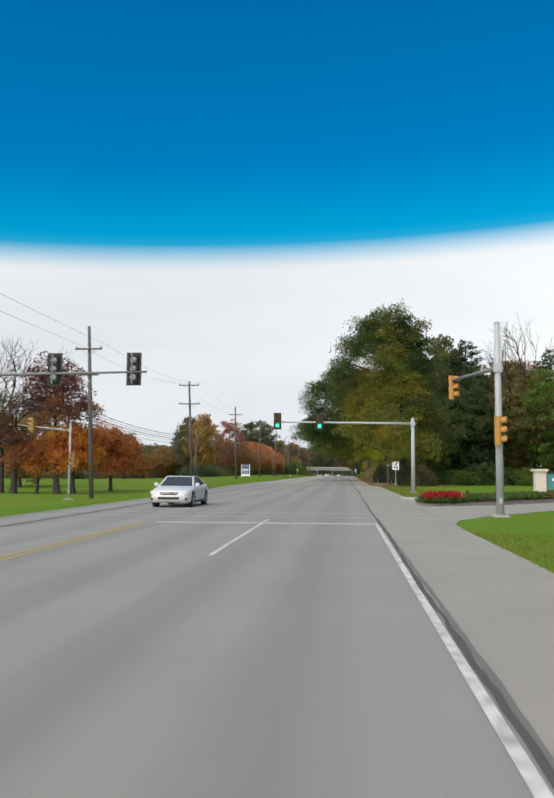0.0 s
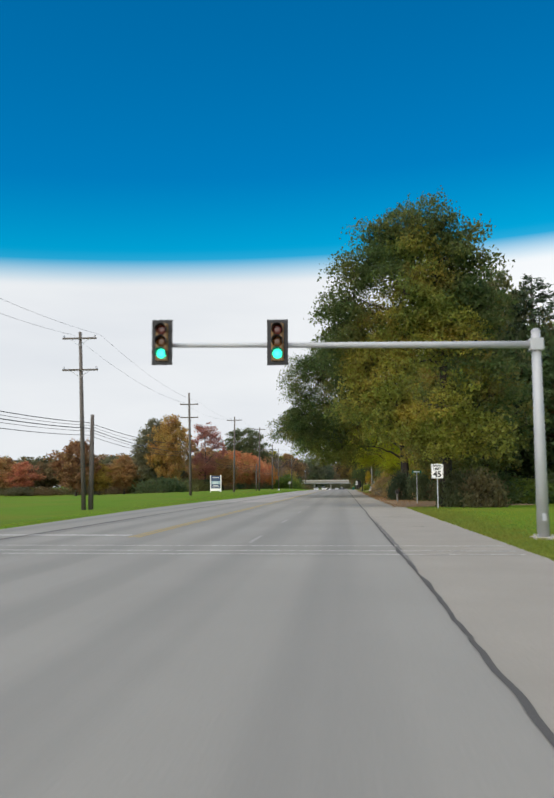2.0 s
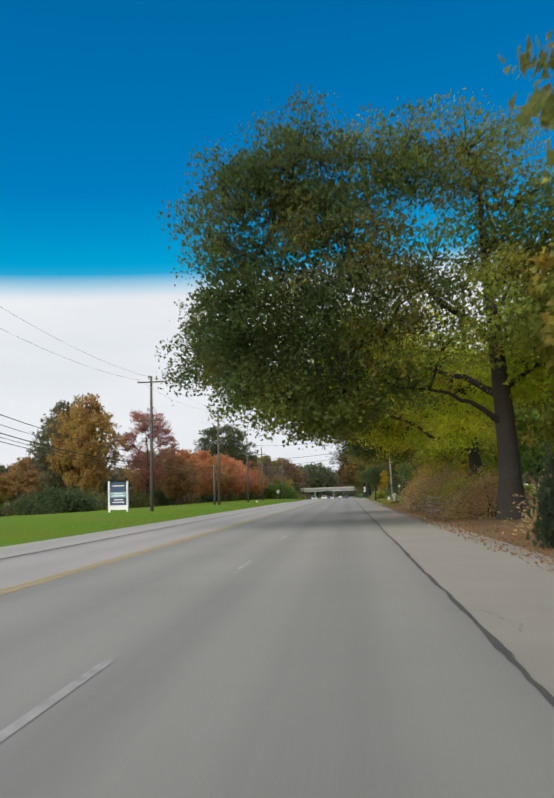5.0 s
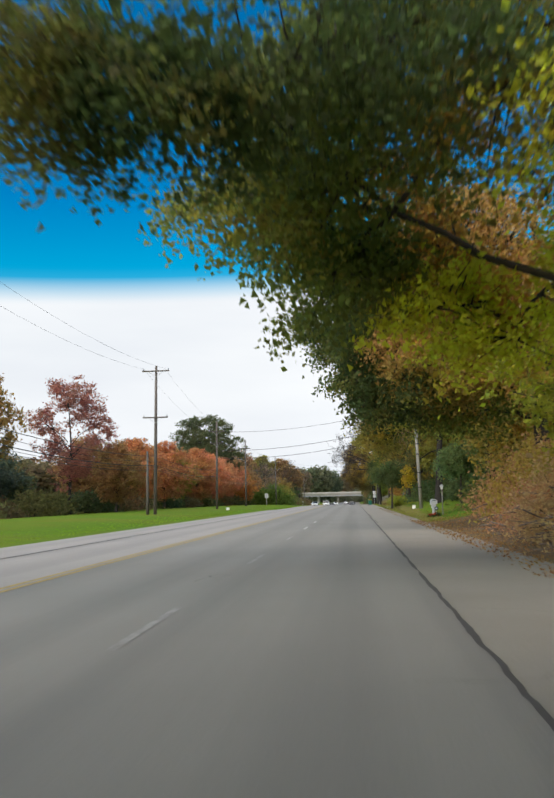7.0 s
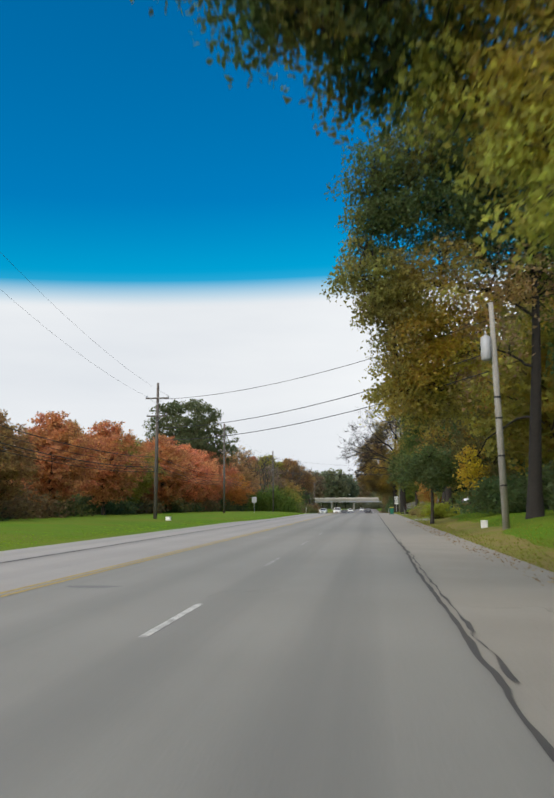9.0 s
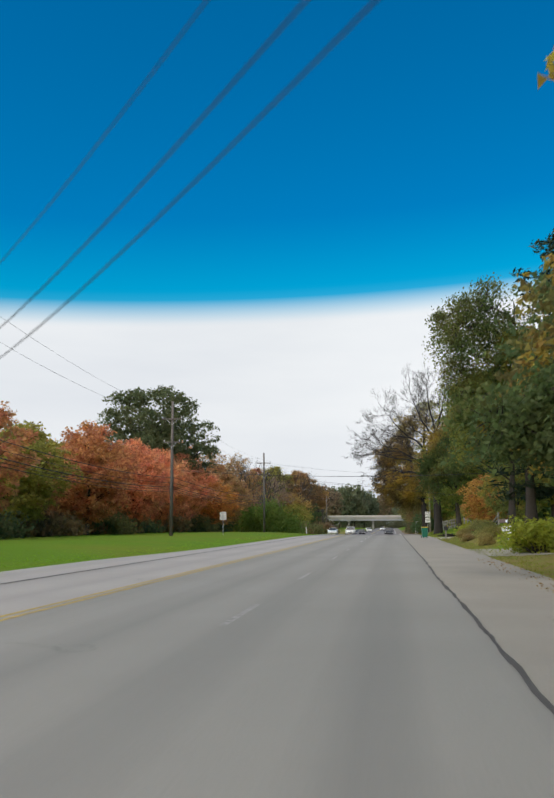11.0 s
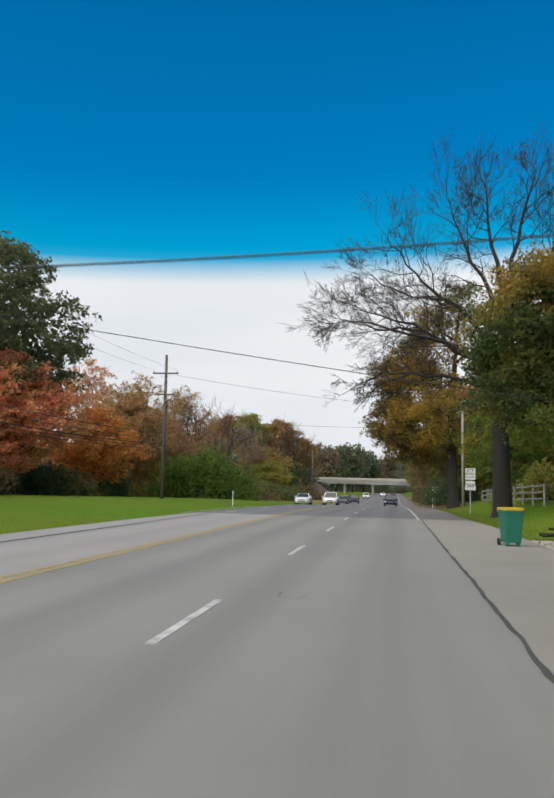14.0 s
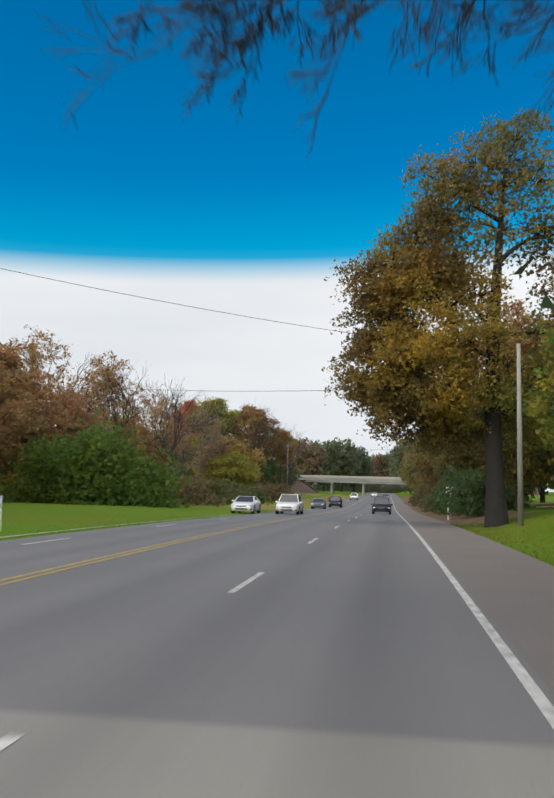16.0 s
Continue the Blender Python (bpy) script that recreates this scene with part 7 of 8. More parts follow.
pillar = thing("gate_sign", "cream stone pillar holding a teal sign", "sign", (11.5, 54.2, 0.1), 0)
part("pillar", Soup().box((0, 0, 0.8), (0.62, 0.62, 1.6), 0, 0.03), M["cream"], pillar)
part("cap", Soup().box((0, 0, 1.67), (0.86, 0.86, 0.14), 0, 0.05), M["cream"], pillar)
part("pillar", Soup().box((3.6, 0, 0.8), (0.62, 0.62, 1.6), 0, 0.03), M["cream"], pillar)
part("cap", Soup().box((3.6, 0, 1.67), (0.86, 0.86, 0.14), 0, 0.05), M["cream"], pillar)
teal = part("sign_panel", Soup().box((1.8, 0, 1.0), (2.98, 0.14, 0.9)), M["sign_teal"], pillar)
part("text_bar", Soup().box((1.8, -0.075, 1.12), (2.2, 0.01, 0.16)), M["sign_white"], teal)


# ---- small roadside things ----
def mailbox(x, y, label, body, h=1.25, w=0.42, turn=0):
    ob = thing("mailbox", label, "mailbox", (x, y, ground_z(x, y)), turn)
    part("post", Soup().box((0, 0, h * 0.33), (0.12, 0.12, h * 0.66)), M["grey_wood"], ob)
    arch = [(-w / 2, h - 0.42), (w / 2, h - 0.42)] + [(w / 2 * math.cos(a), h - 0.20 + w / 2 * math.sin(a)) for a in np.linspace(0, math.pi, 9)]
    part("box", Soup().plate(arch, -0.28, 0.28), M[body], ob, smooth=False)
    part("door", Soup().plate([(x0 * 0.94, z0) for x0, z0 in arch], -0.292, -0.282), M[body], ob)
    part("flag", Soup().box((w / 2 + 0.02, -0.05, h - 0.1), (0.015, 0.04, 0.26)), M["lamp_red"], ob)
    return ob


post_box = thing("mailbox", "pale grey moulded mailbox on a shaped post, flowers at its foot", "mailbox", (5.32, 204, ground_z(5.32, 204)), 0)
part("post", Soup().tube([(0, 0.06, -0.05), (0, 0.06, 0.06), (0, 0.06, 0.12), (0, 0.06, 0.62), (0, 0.06, 0.80)], [0.17, 0.17, 0.105, 0.105, 0.14], 4), M["mail_grey"], post_box)
part("bracket", Soup().box((0, 0.0, 0.72), (0.30, 0.46, 0.22), 0, 0.05), M["mail_grey"], post_box)
arch = [(-0.22, 0.83), (0.22, 0.83)] + [(0.22 * math.cos(a), 1.06 + 0.13 * math.sin(a)) for a in np.linspace(0, math.pi, 11)]
part("box", Soup().plate(arch, -0.28, 0.30), M["mail_grey"], post_box)
part("door", Soup().plate([(x * 0.92, 0.84 + (z - 0.83) * 0.94) for x, z in arch], -0.295, -0.282), M["mail_grey"], post_box)
part("handle", Soup().box((0, -0.302, 1.10), (0.26, 0.02, 0.035)), M["black"], post_box)
part("flag", Soup().box((0.232, -0.08, 1.08), (0.015, 0.05, 0.20)), M["lamp_red"], post_box)
badge = thing("yard_sign", "small round blue security sign on a stake", "sign", (5.45, 203.7, ground_z(5.45, 203.7)), 0)
part("stake", Soup().tube([(0, 0, 0), (0, 0, 0.5)], [0.012, 0.012], 5), M["galvanised"], badge)
part("panel", Soup().plate([(0.13 * math.cos(a), 0.55 + 0.13 * math.sin(a)) for a in np.linspace(0, 6.283, 9)[:-1]], -0.012, 0.0), M["sign_blue"], badge)
part("text_bar", Soup().box((0, -0.016, 0.56), (0.15, 0.004, 0.05)), M["sign_white"], badge)
for k, (dx, c) in enumerate(((-0.20, (0.30, 0.05, 0.03)), (0.06, (0.34, 0.08, 0.04)), (0.24, (0.06, 0.09, 0.03)))):
    ob = thing("flower_clump", "small clump of red flowers at the mailbox post", "flowers", (5.30 + dx, 203.75, ground_z(5.3 + dx, 203.75)), k * 60, "flowers at the mailbox")
    a, b = new("blossoms", BLOOM), new("leaves", LEAVES_LOW)
    for kid, tone in ((a, c), (b, (0.05, 0.085, 0.025))):
        kid.parent, kid.color, kid.scale = ob, (*tone, 1), (0.42, 0.42, 0.55)
mailbox(4.75, 119.2, "small black mailbox at the drive", "black", 1.15, 0.3)
mailbox(4.8, 120.4, "small black mailbox at the drive", "black", 1.15, 0.3)
mailbox(4.75, 301.9, "dark mailbox on a stout post", "black", 1.2, 0.36)
log_pile = thing("log_pile", "low heap of dark cut branches beside the driveway", "log pile", (6.2, 312.6, ground_z(6.2, 312.6)), 20)
pile = np.random.default_rng(61)
for k in range(22):
    a, h = pile.normal() * 0.25, 0.06 + 0.09 * (k // 8)
    mid = Vector((pile.normal() * 0.45, pile.normal() * 0.28, h))
    half = Vector((math.cos(a), math.sin(a), pile.normal() * 0.05)) * pile.uniform(0.5, 1.1)
    r = pile.uniform(0.03, 0.075)
    part("log", Soup().tube([mid - half, mid + Vector((0, 0, 0.03)), mid + half], [r, r * 0.95, r * 0.8], 6), M["dark_bark"], log_pile)
yard_sign = post_sign("yard_sign", "small white sign with dark writing beside the drive", "sign", 6.4, 274.2, 1.15, 8)
part("panel", Soup().plate(rounded(0.72, 0.44, 0.02, 0, 0.98), -0.02, -0.008), M["sign_white"], yard_sign)
part("text_bar", Soup().box((0, -0.024, 1.05), (0.36, 0.004, 0.04)), M["black"], yard_sign)
part("text_bar", Soup().box((0, -0.024, 0.90), (0.50, 0.004, 0.05)), M["black"], yard_sign)
white_box = thing("utility_box", "small white utility box on the grass", "utility box", (6.1, 232.9, ground_z(6.1, 232.9)))
part("box", Soup().box((0, 0, 0.18), (0.34, 0.26, 0.36), 0, 0.03), M["sign_white"], white_box)
part("lid", Soup().box((0, 0, 0.38), (0.38, 0.30, 0.05), 0, 0.03), M["sign_white"], white_box)
lawn_box = thing("utility_box", "small white utility box on the lawn", "utility box", (-16.6, 255, ground_z(-16.6, 255)))
part("box", Soup().box((0, 0, 0.14), (0.42, 0.32, 0.28), 0, 0.03), M["sign_white"], lawn_box)
part("lid", Soup().box((0, 0, 0.30), (0.46, 0.36, 0.05), 0, 0.03), M["sign_white"], lawn_box)

hydrant = thing("hydrant", "small dark hydrant with white caps", "hydrant", (-14.9, 71.2, ground_z(-14.9, 71.2)))
part("barrel", Soup().tube([(0, 0, 0), (0, 0, 0.06), (0, 0, 0.07), (0, 0, 0.55), (0, 0, 0.66), (0, 0, 0.74)], [0.16, 0.16, 0.11, 0.11, 0.12, 0.04], 12), M["black"], hydrant, smooth=True)
for sx in (-1, 1):
    part("nozzle", Soup().tube([(sx * 0.08, 0, 0.44), (sx * 0.2, 0, 0.44)], [0.06, 0.065], 9), M["sign_white"], hydrant)

wheelie = thing("wheeled_bin", "dark green wheeled bin with a yellow lid", "bin", (3.15, 308.8, 0.0), 8)
tub = Soup()
for z, w, d in ((0.10, 0.46, 0.50), (0.55, 0.52, 0.60), (0.98, 0.58, 0.70)):
    b = 0.06
    tub.v += [(sx * (w / 2 - bx), sy * (d / 2 - by), z) for sx, sy, bx, by in ((-1, -1, b, 0), (1, -1, b, 0), (1, -1, 0, b), (1, 1, 0, b), (1, 1, b, 0), (-1, 1, b, 0), (-1, 1, 0, b), (-1, -1, 0, b))]
tub.f = [(8 * j + i, 8 * j + (i + 1) % 8, 8 * j + 8 + (i + 1) % 8, 8 * j + 8 + i) for j in range(2) for i in range(8)] + [tuple(range(7, -1, -1)), tuple(range(16, 24))]
part("tub", tub, M["bin_green"], wheelie)
part("rim", Soup().box((0, 0, 0.97), (0.63, 0.75, 0.06), 0, 0.06), M["bin_green"], wheelie)
part("lid", Soup().box((0, 0.01, 1.04), (0.62, 0.76, 0.07), 0, 0.08), M["bin_lid"], wheelie, "yellow lid")
part("handle", Soup().tube([(-0.24, 0.42, 0.98), (0.24, 0.42, 0.98)], [0.02, 0.02], 8), M["bin_green"], wheelie)
for sx in (-1, 1):
    part("wheel", Soup().tube([(sx * 0.24, 0.27, 0.10), (sx * 0.30, 0.27, 0.10)], [0.10, 0.10], 14), M["rubber"], wheelie)
    part("foot", Soup().box((sx * 0.16, -0.2, 0.05), (0.08, 0.08, 0.1)), M["bin_green"], wheelie)

fence = thing("rail_fence", "weathered wooden post and rail fence", "fence", (0, 0, 0))
fence_line = [(9.2, 300.5), (9.0, 303.5), (8.7, 306.5), (8.5, 309.5), (8.3, 312.5), (8.2, 315.5), (8.2, 318.5), (8.1, 321.5), (8.0, 331), (7.9, 334), (7.8, 337), (7.7, 340), (7.6, 343), (7.5, 346), (7.4, 349), (7.3, 352), (7.2, 355)]
for i, (x, y) in enumerate(fence_line):
    z = ground_z(x, y)
    part("post", Soup().box((x, y, z + 0.6), (0.14, 0.14, 1.25), 0.1 * i, 0.02), M["grey_wood"], fence)
    if i + 1 < len(fence_line) and fence_line[i + 1][1] - y < 4:
        x1, y1 = fence_line[i + 1]
        z1 = ground_z(x1, y1)
        for h in (0.35, 0.72, 1.08):
            part("rail", Soup().tube([(x, y - 0.1, z + h + 0.03), ((x + x1) / 2 - 0.02, (y + y1) / 2, (z + z1) / 2 + h), (x1, y1 + 0.1, z1 + h - 0.02)], [0.05, 0.06, 0.05], 6), M["grey_wood"], fence)

sticks = Soup()
for k in range(460):
    x, y = 5.0 + abs(rng.normal()) * 1.2, rng.uniform(157, 181)
    a, l = rng.uniform(0, 6.28), rng.uniform(0.5, 2.2)
    z = ground_z(x, y) + abs(rng.normal()) * 0.45
    d = Vector((math.cos(a) * l, math.sin(a) * l, rng.normal() * 0.35))
    p = Vector((x, y, z))
    sticks.tube([p - d / 2, p + Vector((0, 0, 0.06)), p + d / 2], [0.025, 0.02, 0.008], 4)
tagged(part("brush_pile", sticks, M["stick"]), "tangled pile of dead branches at the roadside", "brush pile", kind="stuff")


# ---- bridge ----
bridge = thing("road_bridge", "pale concrete road bridge over the road", "bridge", (0, 622, -1.7), 2)
part("deck", Soup().box((0, 0, 5.6), (96, 11, 1.0)), M["bridge_concrete"], bridge)
for dy in (-5.6, 5.6):
    part("parapet", Soup().box((0, dy, 6.5), (96, 0.3, 0.8)), M["concrete"], bridge, "pale parapet wall")
for k in range(5):
    part("girder", Soup().box((0, -4.6 + 2.3 * k, 4.75), (60, 0.5, 0.7)), M["grey_paint"], bridge)
for x in (-20.5, -9.0, 11):
    part("pier", Soup().tube([(x, -3, 0), (x, -3, 4.4)], [0.55, 0.55], 12), M["bridge_concrete"], bridge)
    part("pier", Soup().tube([(x, 3, 0), (x, 3, 4.4)], [0.55, 0.55], 12), M["bridge_concrete"], bridge)
    part("pier_cap", Soup().box((x, 0, 4.18), (1.2, 9.5, 0.44)), M["bridge_concrete"], bridge)
for sx in (-1, 1):
    bank = Soup()
    x0, x1 = sx * 24, sx * 52
    bank.add([(x0, -9, -0.5), (x1, -14, -0.5), (x1, 14, -0.5), (x0, 9, -0.5), (x0 + sx * 8, -5.3, 4.9), (x1, -5.3, 4.9), (x1, 5.3, 4.9), (x0 + sx * 8, 5.3, 4.9)], [(0, 1, 5, 4), (1, 2, 6, 5), (2, 3, 7, 6), (3, 0, 4, 7), (4, 5, 6, 7)])
    # the dark mulch colour stands in for shade under trees
    part("embankment", bank, M["mulch"], bridge, "dark embankment, tree shade put into its colour")


# ---- cars ----
def car(x, y, turn, paint, label, kind="sedan", z=None, group="cars on the road"):
    """A car that looks along -y at turn 0, built round its own middle."""
    zz = road_z(y) if z is None else z
    ob = thing("car", label, "car", (x, y, zz), turn, group)
    tall = 1.36 if kind == "sedan" else 1.62
    w, half = 0.90 if kind == "sedan" else 0.94, 2.35 if kind == "sedan" else 2.3
    # stations along the car: place, half width, underside, shoulder height
    rows = [(-half, 0.66, 0.34, 0.62), (-half + 0.10, 0.80, 0.24, 0.72), (-half + 0.5, w, 0.2, 0.80), (-1.0, w, 0.2, 0.93), (0, w, 0.2, 0.95), (1.2, w, 0.2, 0.98), (half - 0.45, w * 0.98, 0.22, 0.99), (half - 0.06, 0.82, 0.28, 0.90), (half, 0.72, 0.36, 0.72)]
    if kind != "sedan":
        rows = [(a, b, c + 0.06, d + 0.08) for a, b, c, d in rows]
    s = Soup()
    for a, b, lo, hi in rows:
        m = (lo + hi) / 2
        ring = [(-b * 0.92, lo), (b * 0.92, lo), (b, lo + 0.12), (b * 1.0, m), (b * 0.985, hi - 0.12), (b * 0.90, hi), (-b * 0.90, hi), (-b * 0.985, hi - 0.12), (-b, m), (-b, lo + 0.12)]
        s.v += [(px, a, pz) for px, pz in ring]
    k = 10
    s.f = [(j * k + i, j * k + (i + 1) % k, (j + 1) * k + (i + 1) % k, (j + 1) * k + i) for j in range(len(rows) - 1) for i in range(k)] + [tuple(range(k - 1, -1, -1)), tuple(range((len(rows) - 1) * k, len(rows) * k))]
    part("body", s, M[paint], ob, smooth=True)
    top = tall
    if kind == "sedan":
        cab = [(-1.05, 0.80, 0.90), (-0.25, 0.62, top - 0.03), (0.35, 0.62, top), (0.95, 0.60, top - 0.06), (1.75, 0.76, 0.97)]
    else:
        cab = [(-1.0, 0.82, 0.98), (-0.35, 0.66, top - 0.04), (0.5, 0.68, top), (1.85, 0.64, top - 0.06), (half - 0.12, 0.78, 1.02)]
    roof = Soup()
    for side in (-1, 1):
        rail = [(side * q[1], q[0], q[2]) for q in cab]
        mid_top, sill = ((side * (cab[2][1] + 0.005), cab[2][0], cab[2][2])), (side * 0.845, 0.38, 0.95)
        part("side_window", Soup().add([rail[0], rail[1], mid_top, sill], [(0, 1, 2, 3)]), M["glass"], ob, "dark front side window")
        part("side_window", Soup().add([mid_top, rail[3], rail[4], sill], [(0, 1, 2, 3)]), M["glass"], ob, "dark rear side window")
        for a in (-0.95, 0.40, 1.30):
            part("door_seam", Soup().box((side * (w + 0.001), a, 0.60), (0.006, 0.012, 0.62)), M["black"], ob)
        for a in (0.18, 1.10):
            part("door_handle", Soup().box((side * (w + 0.01), a, 0.80), (0.03, 0.16, 0.03), 0, 0.008), M[paint], ob)
        part("sill_trim", Soup().box((side * (w - 0.01), 0, 0.24), (0.06, 2.3, 0.10)), M["black"], ob)
        part("fog_recess", Soup().box((side * 0.70, -half + 0.10, 0.38), (0.22, 0.1, 0.10), 0, 0.02), M["black"], ob)
    for nm, a, b in (("windscreen", cab[0], cab[1]), ("rear_window", cab[4], cab[3])):
        q = Soup().add([(-a[1], a[0], a[2]), (a[1], a[0], a[2]), (b[1], b[0], b[2]), (-b[1], b[0], b[2])], [(0, 1, 2, 3)])
        part(nm, q, M["glass"], ob)
    for a, b in zip(cab[1:3], cab[2:4]):
        roof.add([(-a[1], a[0], a[2] + 0.012), (a[1], a[0], a[2] + 0.012), (b[1], b[0], b[2] + 0.012), (-b[1], b[0], b[2] + 0.012)], [(0, 1, 2, 3)])
    part("roof", roof, M[paint], ob)
    for side in (-1, 1):
        for a, b in ((cab[0], cab[1]), (cab[3], cab[4])):
            part("pillar", Soup().tube([(side * a[1], a[0], a[2]), (side * b[1], b[0], b[2])], [0.04, 0.04], 6), M[paint], ob)
        part("pillar", Soup().tube([(side * cab[1][1], cab[1][0], cab[1][2]), (side * cab[2][1], cab[2][0], cab[2][2]), (side * cab[3][1], cab[3][0], cab[3][2])], [0.04] * 3, 6), M[paint], ob)
        part("pillar", Soup().tube([(side * 0.64, 0.4, top - 0.02), (side * 0.85, 0.4, 0.95)], [0.045, 0.045], 6), M["black"], ob)
        part("mirror", Soup().box((side * (w + 0.06), -0.85, 1.0), (0.18, 0.12, 0.14), 0, 0.03), M[paint], ob)
        part("headlight", Soup().box((side * 0.69, -half + 0.14, 0.67), (0.32, 0.22, 0.13), side * 0.25, 0.06), M["lamp_clear"], ob, "clear headlight")
        part("tail_light", Soup().box((side * 0.70, half - 0.06, 0.84), (0.26, 0.14, 0.2), 0, 0.04), M["lamp_red"], ob, "red tail light")
        for a in (-1.42, 1.38):
            tyre = part("tyre", Soup().tube([(side * (w - 0.22), a, 0.33), (side * (w - 0.2), a, 0.33), (side * (w - 0.02), a, 0.33), (side * (w + 0.015), a, 0.33)], [0.30, 0.335, 0.335, 0.30], 20), M["rubber"], ob)
            wheel, face = Soup(), side * (w + 0.022)
            for i in range(20):
                b0, b1 = 2 * math.pi * i / 20, 2 * math.pi * (i + 1) / 20
                ring = [(face, a + q * math.cos(b), 0.33 + q * math.sin(b)) for b in (b0, b1) for q in (0.195, 0.235)]
                wheel.add(ring, [(0, 1, 3, 2)])
            for i in range(7):
                b = 2 * math.pi * i / 7
                dy, dz, ny, nz = math.cos(b), math.sin(b), -math.sin(b) * 0.022, math.cos(b) * 0.022
                wheel.add([(face, a + q * dy + k * ny, 0.33 + q * dz + k * nz) for q in (0.03, 0.20) for k in (-1, 1)], [(0, 1, 3, 2)])
            wheel.tube([(side * (w - 0.02), a, 0.33), (side * (w + 0.028), a, 0.33)], [0.06, 0.05], 10)
            part("rim", wheel, M["rim"], tyre)
            part("wheel_arch", Soup().tube([(side * (w - 0.2), a, 0.36), (side * (w + 0.004), a, 0.36)], [0.385, 0.385], 22), M["plate_black"], ob)
    part("grille", Soup().plate([(-0.34, 0.56), (0.34, 0.56), (0.44, 0.67), (-0.44, 0.67)], -half - 0.012, -half + 0.2), M["black"], ob, "slim dark grille")
    part("grille_bar", Soup().box((0, -half - 0.016, 0.635), (0.74, 0.02, 0.022)), M["rim"], ob, "bright chrome bar")
    part("lower_grille", Soup().box((0, -half + 0.005, 0.41), (0.95, 0.06, 0.11), 0, 0.02), M["black"], ob)
    part("number_plate", Soup().box((0, half + 0.012, 0.66), (0.31, 0.02, 0.16)), M["plate"], ob)
    part("rear_bumper", Soup().box((0, half - 0.02, 0.42), (1.5, 0.1, 0.16), 0, 0.04), M["black"], ob)
    return ob


car(-7.5, 43.2, -2, "silver", "silver-white sedan coming the other way")
car(-0.7, 405, 0, "dark_car", "dark compact car seen from behind", "wagon")
car(-11.4, 386, 0, "white_car", "white sedan coming the other way")
car(-8.1, 388, 0, "white_car", "white car coming the other way", "wagon")
car(-9.4, 432, 0, "grey_car", "dark grey car coming the other way")
car(-8.0, 446, 0, "dark_car", "dark car coming the other way", "wagon")
car(-9.8, 470, 0, "dark_car", "dark car coming the other way")
car(-1.2, 470, 0, "dark_car", "dark car far down the road", "wagon")
car(-8.2, 520, 0, "white_car", "white car far down the road", "wagon")
car(-0.6, 540, 0, "grey_car", "grey car far down the road")
car(-9.6, 560, 0, "white_car", "white car far down the road")
car(-4.4, 590, 0, "white_car", "white car far down the road", "wagon")


# ---- ground cover and wear ----
def scatter_leaves(name, n, where, size, material, colour, label, category, up=0.35):
    """Loose flat leaves or blades strewn by a rule, all in one mesh."""
    g = np.random.default_rng(len(name) + n)
    pts = np.array([where(g) for _ in range(n)])
    ob = new(name, leaf_mesh(name, pts, size, g, material, 0.0, 0.6, simple=True))
    ob.color = (*colour, 1)
    return tagged(ob, label, category, kind="stuff")


def on_right(g):
    y = g.uniform(100, 215) if g.random() < 0.7 else g.uniform(215, 262)
    x = right_edge(y) - 0.9 + abs(g.normal()) * 2.0
    return (x, y, max(ground_z(x, y), road_z(y) if x < right_edge(y) else -9) + 0.02)


def on_drive(g):
    y = g.uniform(102, 200)
    x = 3.4 + abs(g.normal()) * 2.6
    return (x, y, max(ground_z(x, y) + 0.03, 0.01))


scatter_leaves("fallen_leaves", 6500, on_right, 0.05, M["leaf"], (0.22, 0.145, 0.07), "brown and yellow fallen leaves along the shoulder", "leaves")
scatter_leaves("fallen_leaves", 11000, on_drive, 0.075, M["leaf"], (0.26, 0.15, 0.07), "brown fallen leaves under the great trees", "leaves")


def blades(name, n, where, tall, colour, label):
    """Upright grass blades, three corners each."""
    g = np.random.default_rng(n)
    p = np.array([where(g) for _ in range(n)])
    a = g.uniform(0, 6.283, n)
    side = np.stack([np.cos(a), np.sin(a), np.zeros(n)], 1) * 0.018
    tip = p + np.stack([g.normal(size=n) * 0.05, g.normal(size=n) * 0.05, tall * g.uniform(0.5, 1.4, n)], 1)
    v = np.stack([p - side, p + side, tip], 1).reshape(-1, 3)
    s = Soup()
    s.v, s.f = v.tolist(), np.arange(3 * n).reshape(-1, 3).tolist()
    ob = part(name, s, M["leaf"])
    ob.color = (*colour, 1)
    return tagged(ob, label, "grass", kind="stuff")


def verge_right(g):
    y = g.uniform(12, 100) if g.random() < 0.45 else g.uniform(196, 372)
    if 28 < y < 62:
        y = g.uniform(62, 96)
    x = right_edge(y) - 0.05 + abs(g.normal()) * 1.1 * (1 + 1.2 * (g.random() < 0.4))
    return (x, y, ground_z(x, y) - 0.01)


def verge_left(g):
    y = g.uniform(40, 370)
    x = left_edge(y) + 0.1 - abs(g.normal()) * 1.6
    return (x, y, ground_z(x, y) - 0.01)


blades("grass_blades", 32000, verge_right, 0.09, (0.17, 0.185, 0.035), "uneven grass along the edge of the shoulder")
blades("grass_blades", 20000, verge_left, 0.06, (0.13, 0.215, 0.018), "uneven grass along the edge of the lawn")

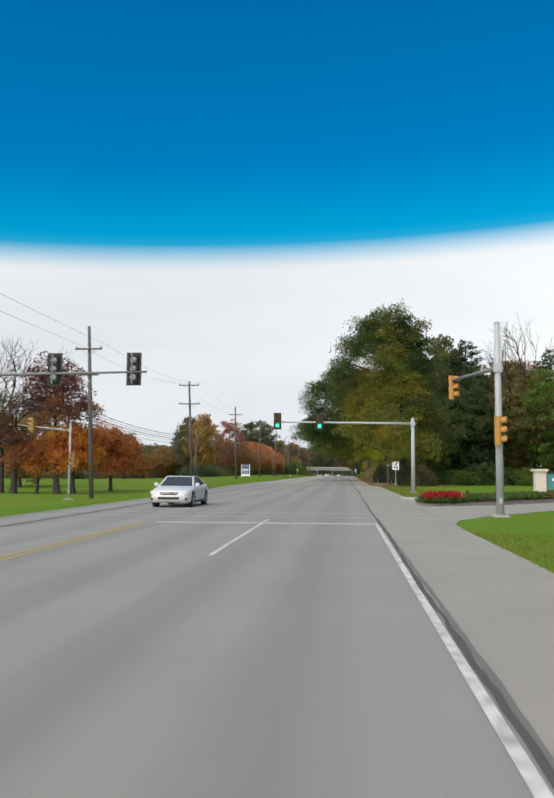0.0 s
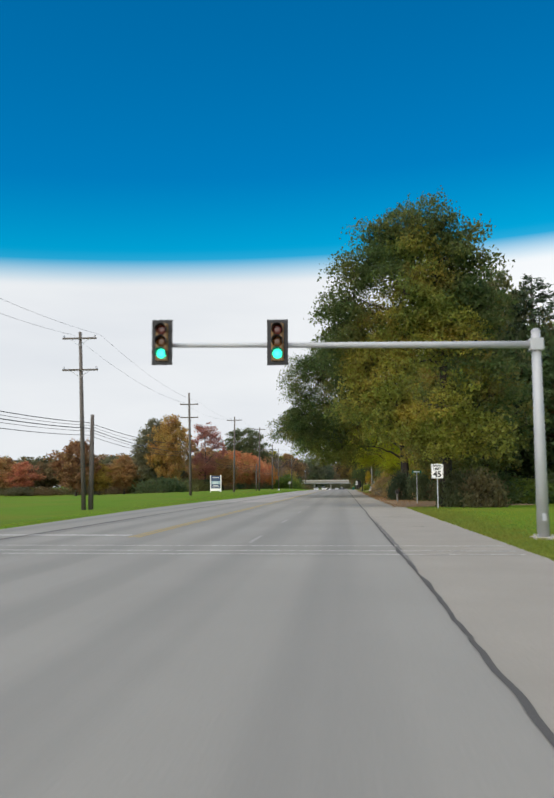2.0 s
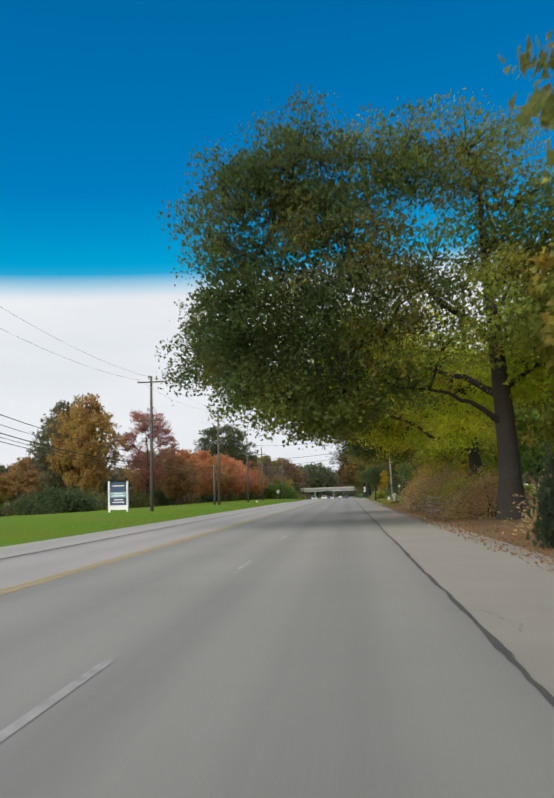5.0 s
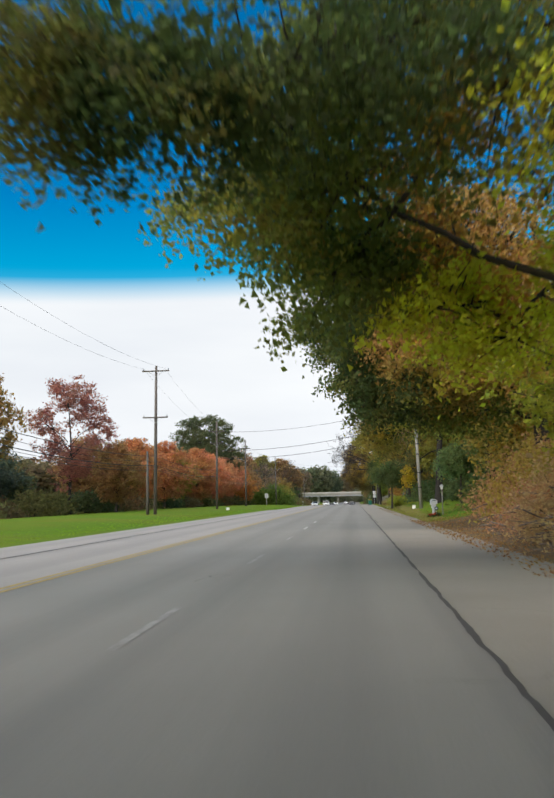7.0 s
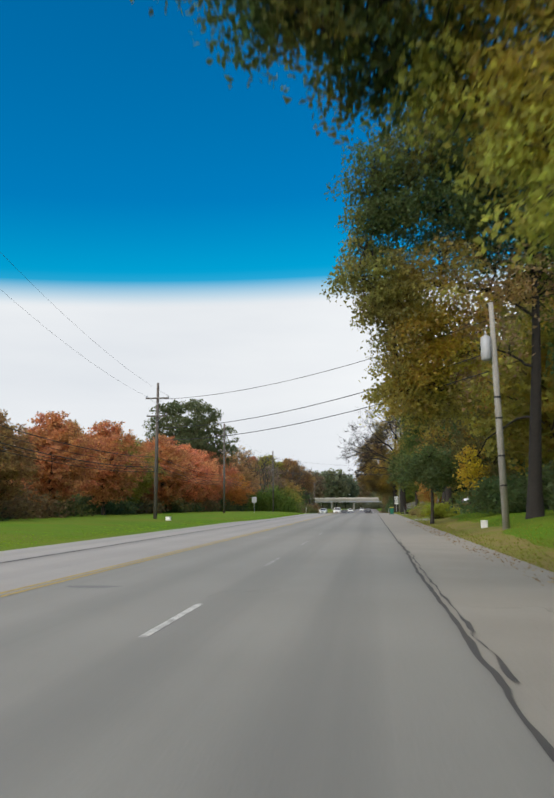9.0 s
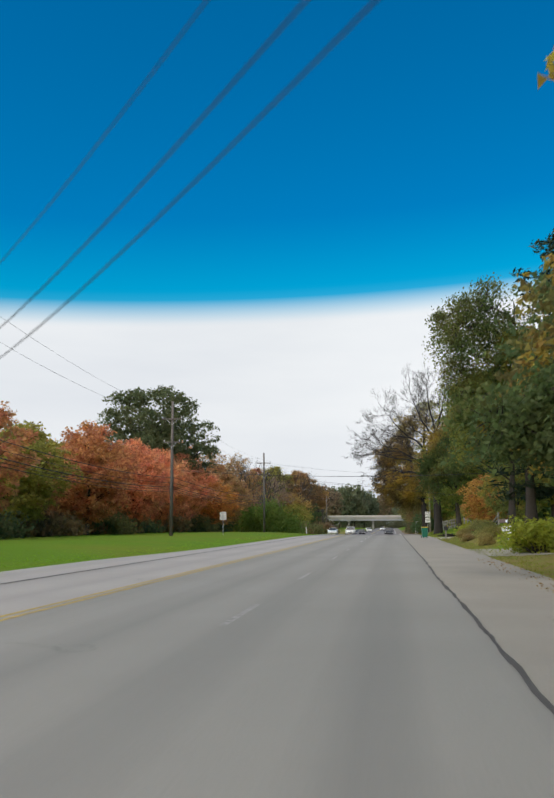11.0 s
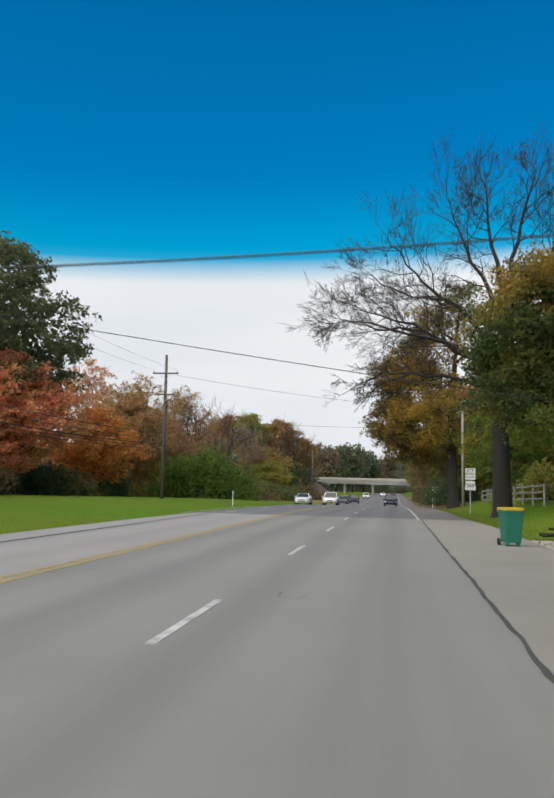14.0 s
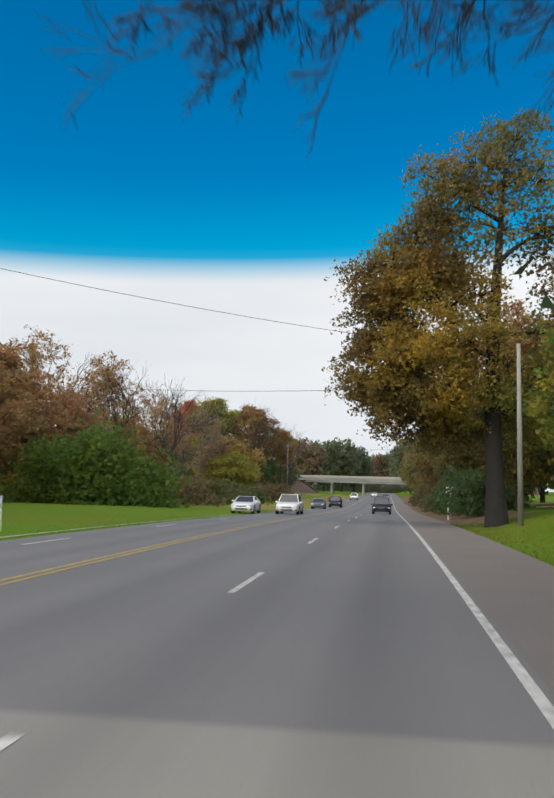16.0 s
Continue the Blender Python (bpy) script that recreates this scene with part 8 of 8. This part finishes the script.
cracks = Soup()
g = np.random.default_rng(77)
for k in range(34):
    y, x = g.uniform(10, 324), g.uniform(-8.5, 3.6)
    along = g.random() < 0.35
    a = (1.5 if along else 0.05) + g.normal() * 0.25
    w = g.uniform(0.003, 0.008)
    pts = [Vector((x, y, 0))]
    for i in range(int(g.integers(10, 26))):
        a += g.normal() * 0.6
        pts.append(pts[-1] + Vector((math.cos(a), math.sin(a), 0)) * g.uniform(0.06, 0.25))
    n0 = len(cracks.v)
    for i, p in enumerate(pts):
        d = (pts[min(i + 1, len(pts) - 1)] - pts[max(i - 1, 0)]).normalized()
        o = Vector((-d.y, d.x, 0)) * w * (0.4 + g.random())
        if p.x > right_edge(p.y) - 0.2 or abs(p.x - JOINT) < 0.1:
            p.x = min(p.x, right_edge(p.y) - 0.2)
        cracks.v += [tuple(p - o + Vector((0, 0, 0.004))), tuple(p + o + Vector((0, 0, 0.004)))]
    cracks.f += [(n0 + 2 * i, n0 + 2 * i + 1, n0 + 2 * i + 3, n0 + 2 * i + 2) for i in range(len(pts) - 1)]
for way in ([(1.25, 85.1), (1.6, 84.95), (2.0, 84.85), (2.45, 84.9)], [(2.3, 87.3), (2.38, 86.6), (2.5, 85.9), (2.72, 85.2), (2.5, 84.9)], [(-4.9, 81.4), (-4.75, 80.9), (-4.35, 80.8), (-4.2, 81.3), (-4.5, 81.6)], [(2.2, 76.2), (2.55, 76.15), (2.9, 76.0)]):
    n0 = len(cracks.v)
    for i, (x, y) in enumerate(way):
        w = 0.016 if i else 0.008
        cracks.v += [(x, y - w * 2.5, 0.005), (x + w * 0.5, y + w * 2.5, 0.005)]
    cracks.f += [(n0 + 2 * i, n0 + 2 * i + 1, n0 + 2 * i + 3, n0 + 2 * i + 2) for i in range(len(way) - 1)]
tagged(part("road_cracks", cracks, M["tar"]), "thin dark cracks wandering over the old paving", "cracks", kind="stuff")
for k, (x, y, w, d) in enumerate([(-5.0, 203.6, 0.5, 0.28), (-4.2, 96, 0.8, 0.3)]):
    ring = [(x + w * math.cos(t) * (1 + 0.2 * math.sin(3 * t + k)), y + d * math.sin(t) * (1 + 0.2 * math.cos(2 * t + k))) for t in np.linspace(0, 6.283, 15)[:-1]]
    patch = Soup().add([(px, py, 0.003) for px, py in ring], [tuple(range(len(ring)))])
    tagged(part("road_patch", patch, M["road_new"]), "dark patch repair on the worn road", "road patch", kind="structure")
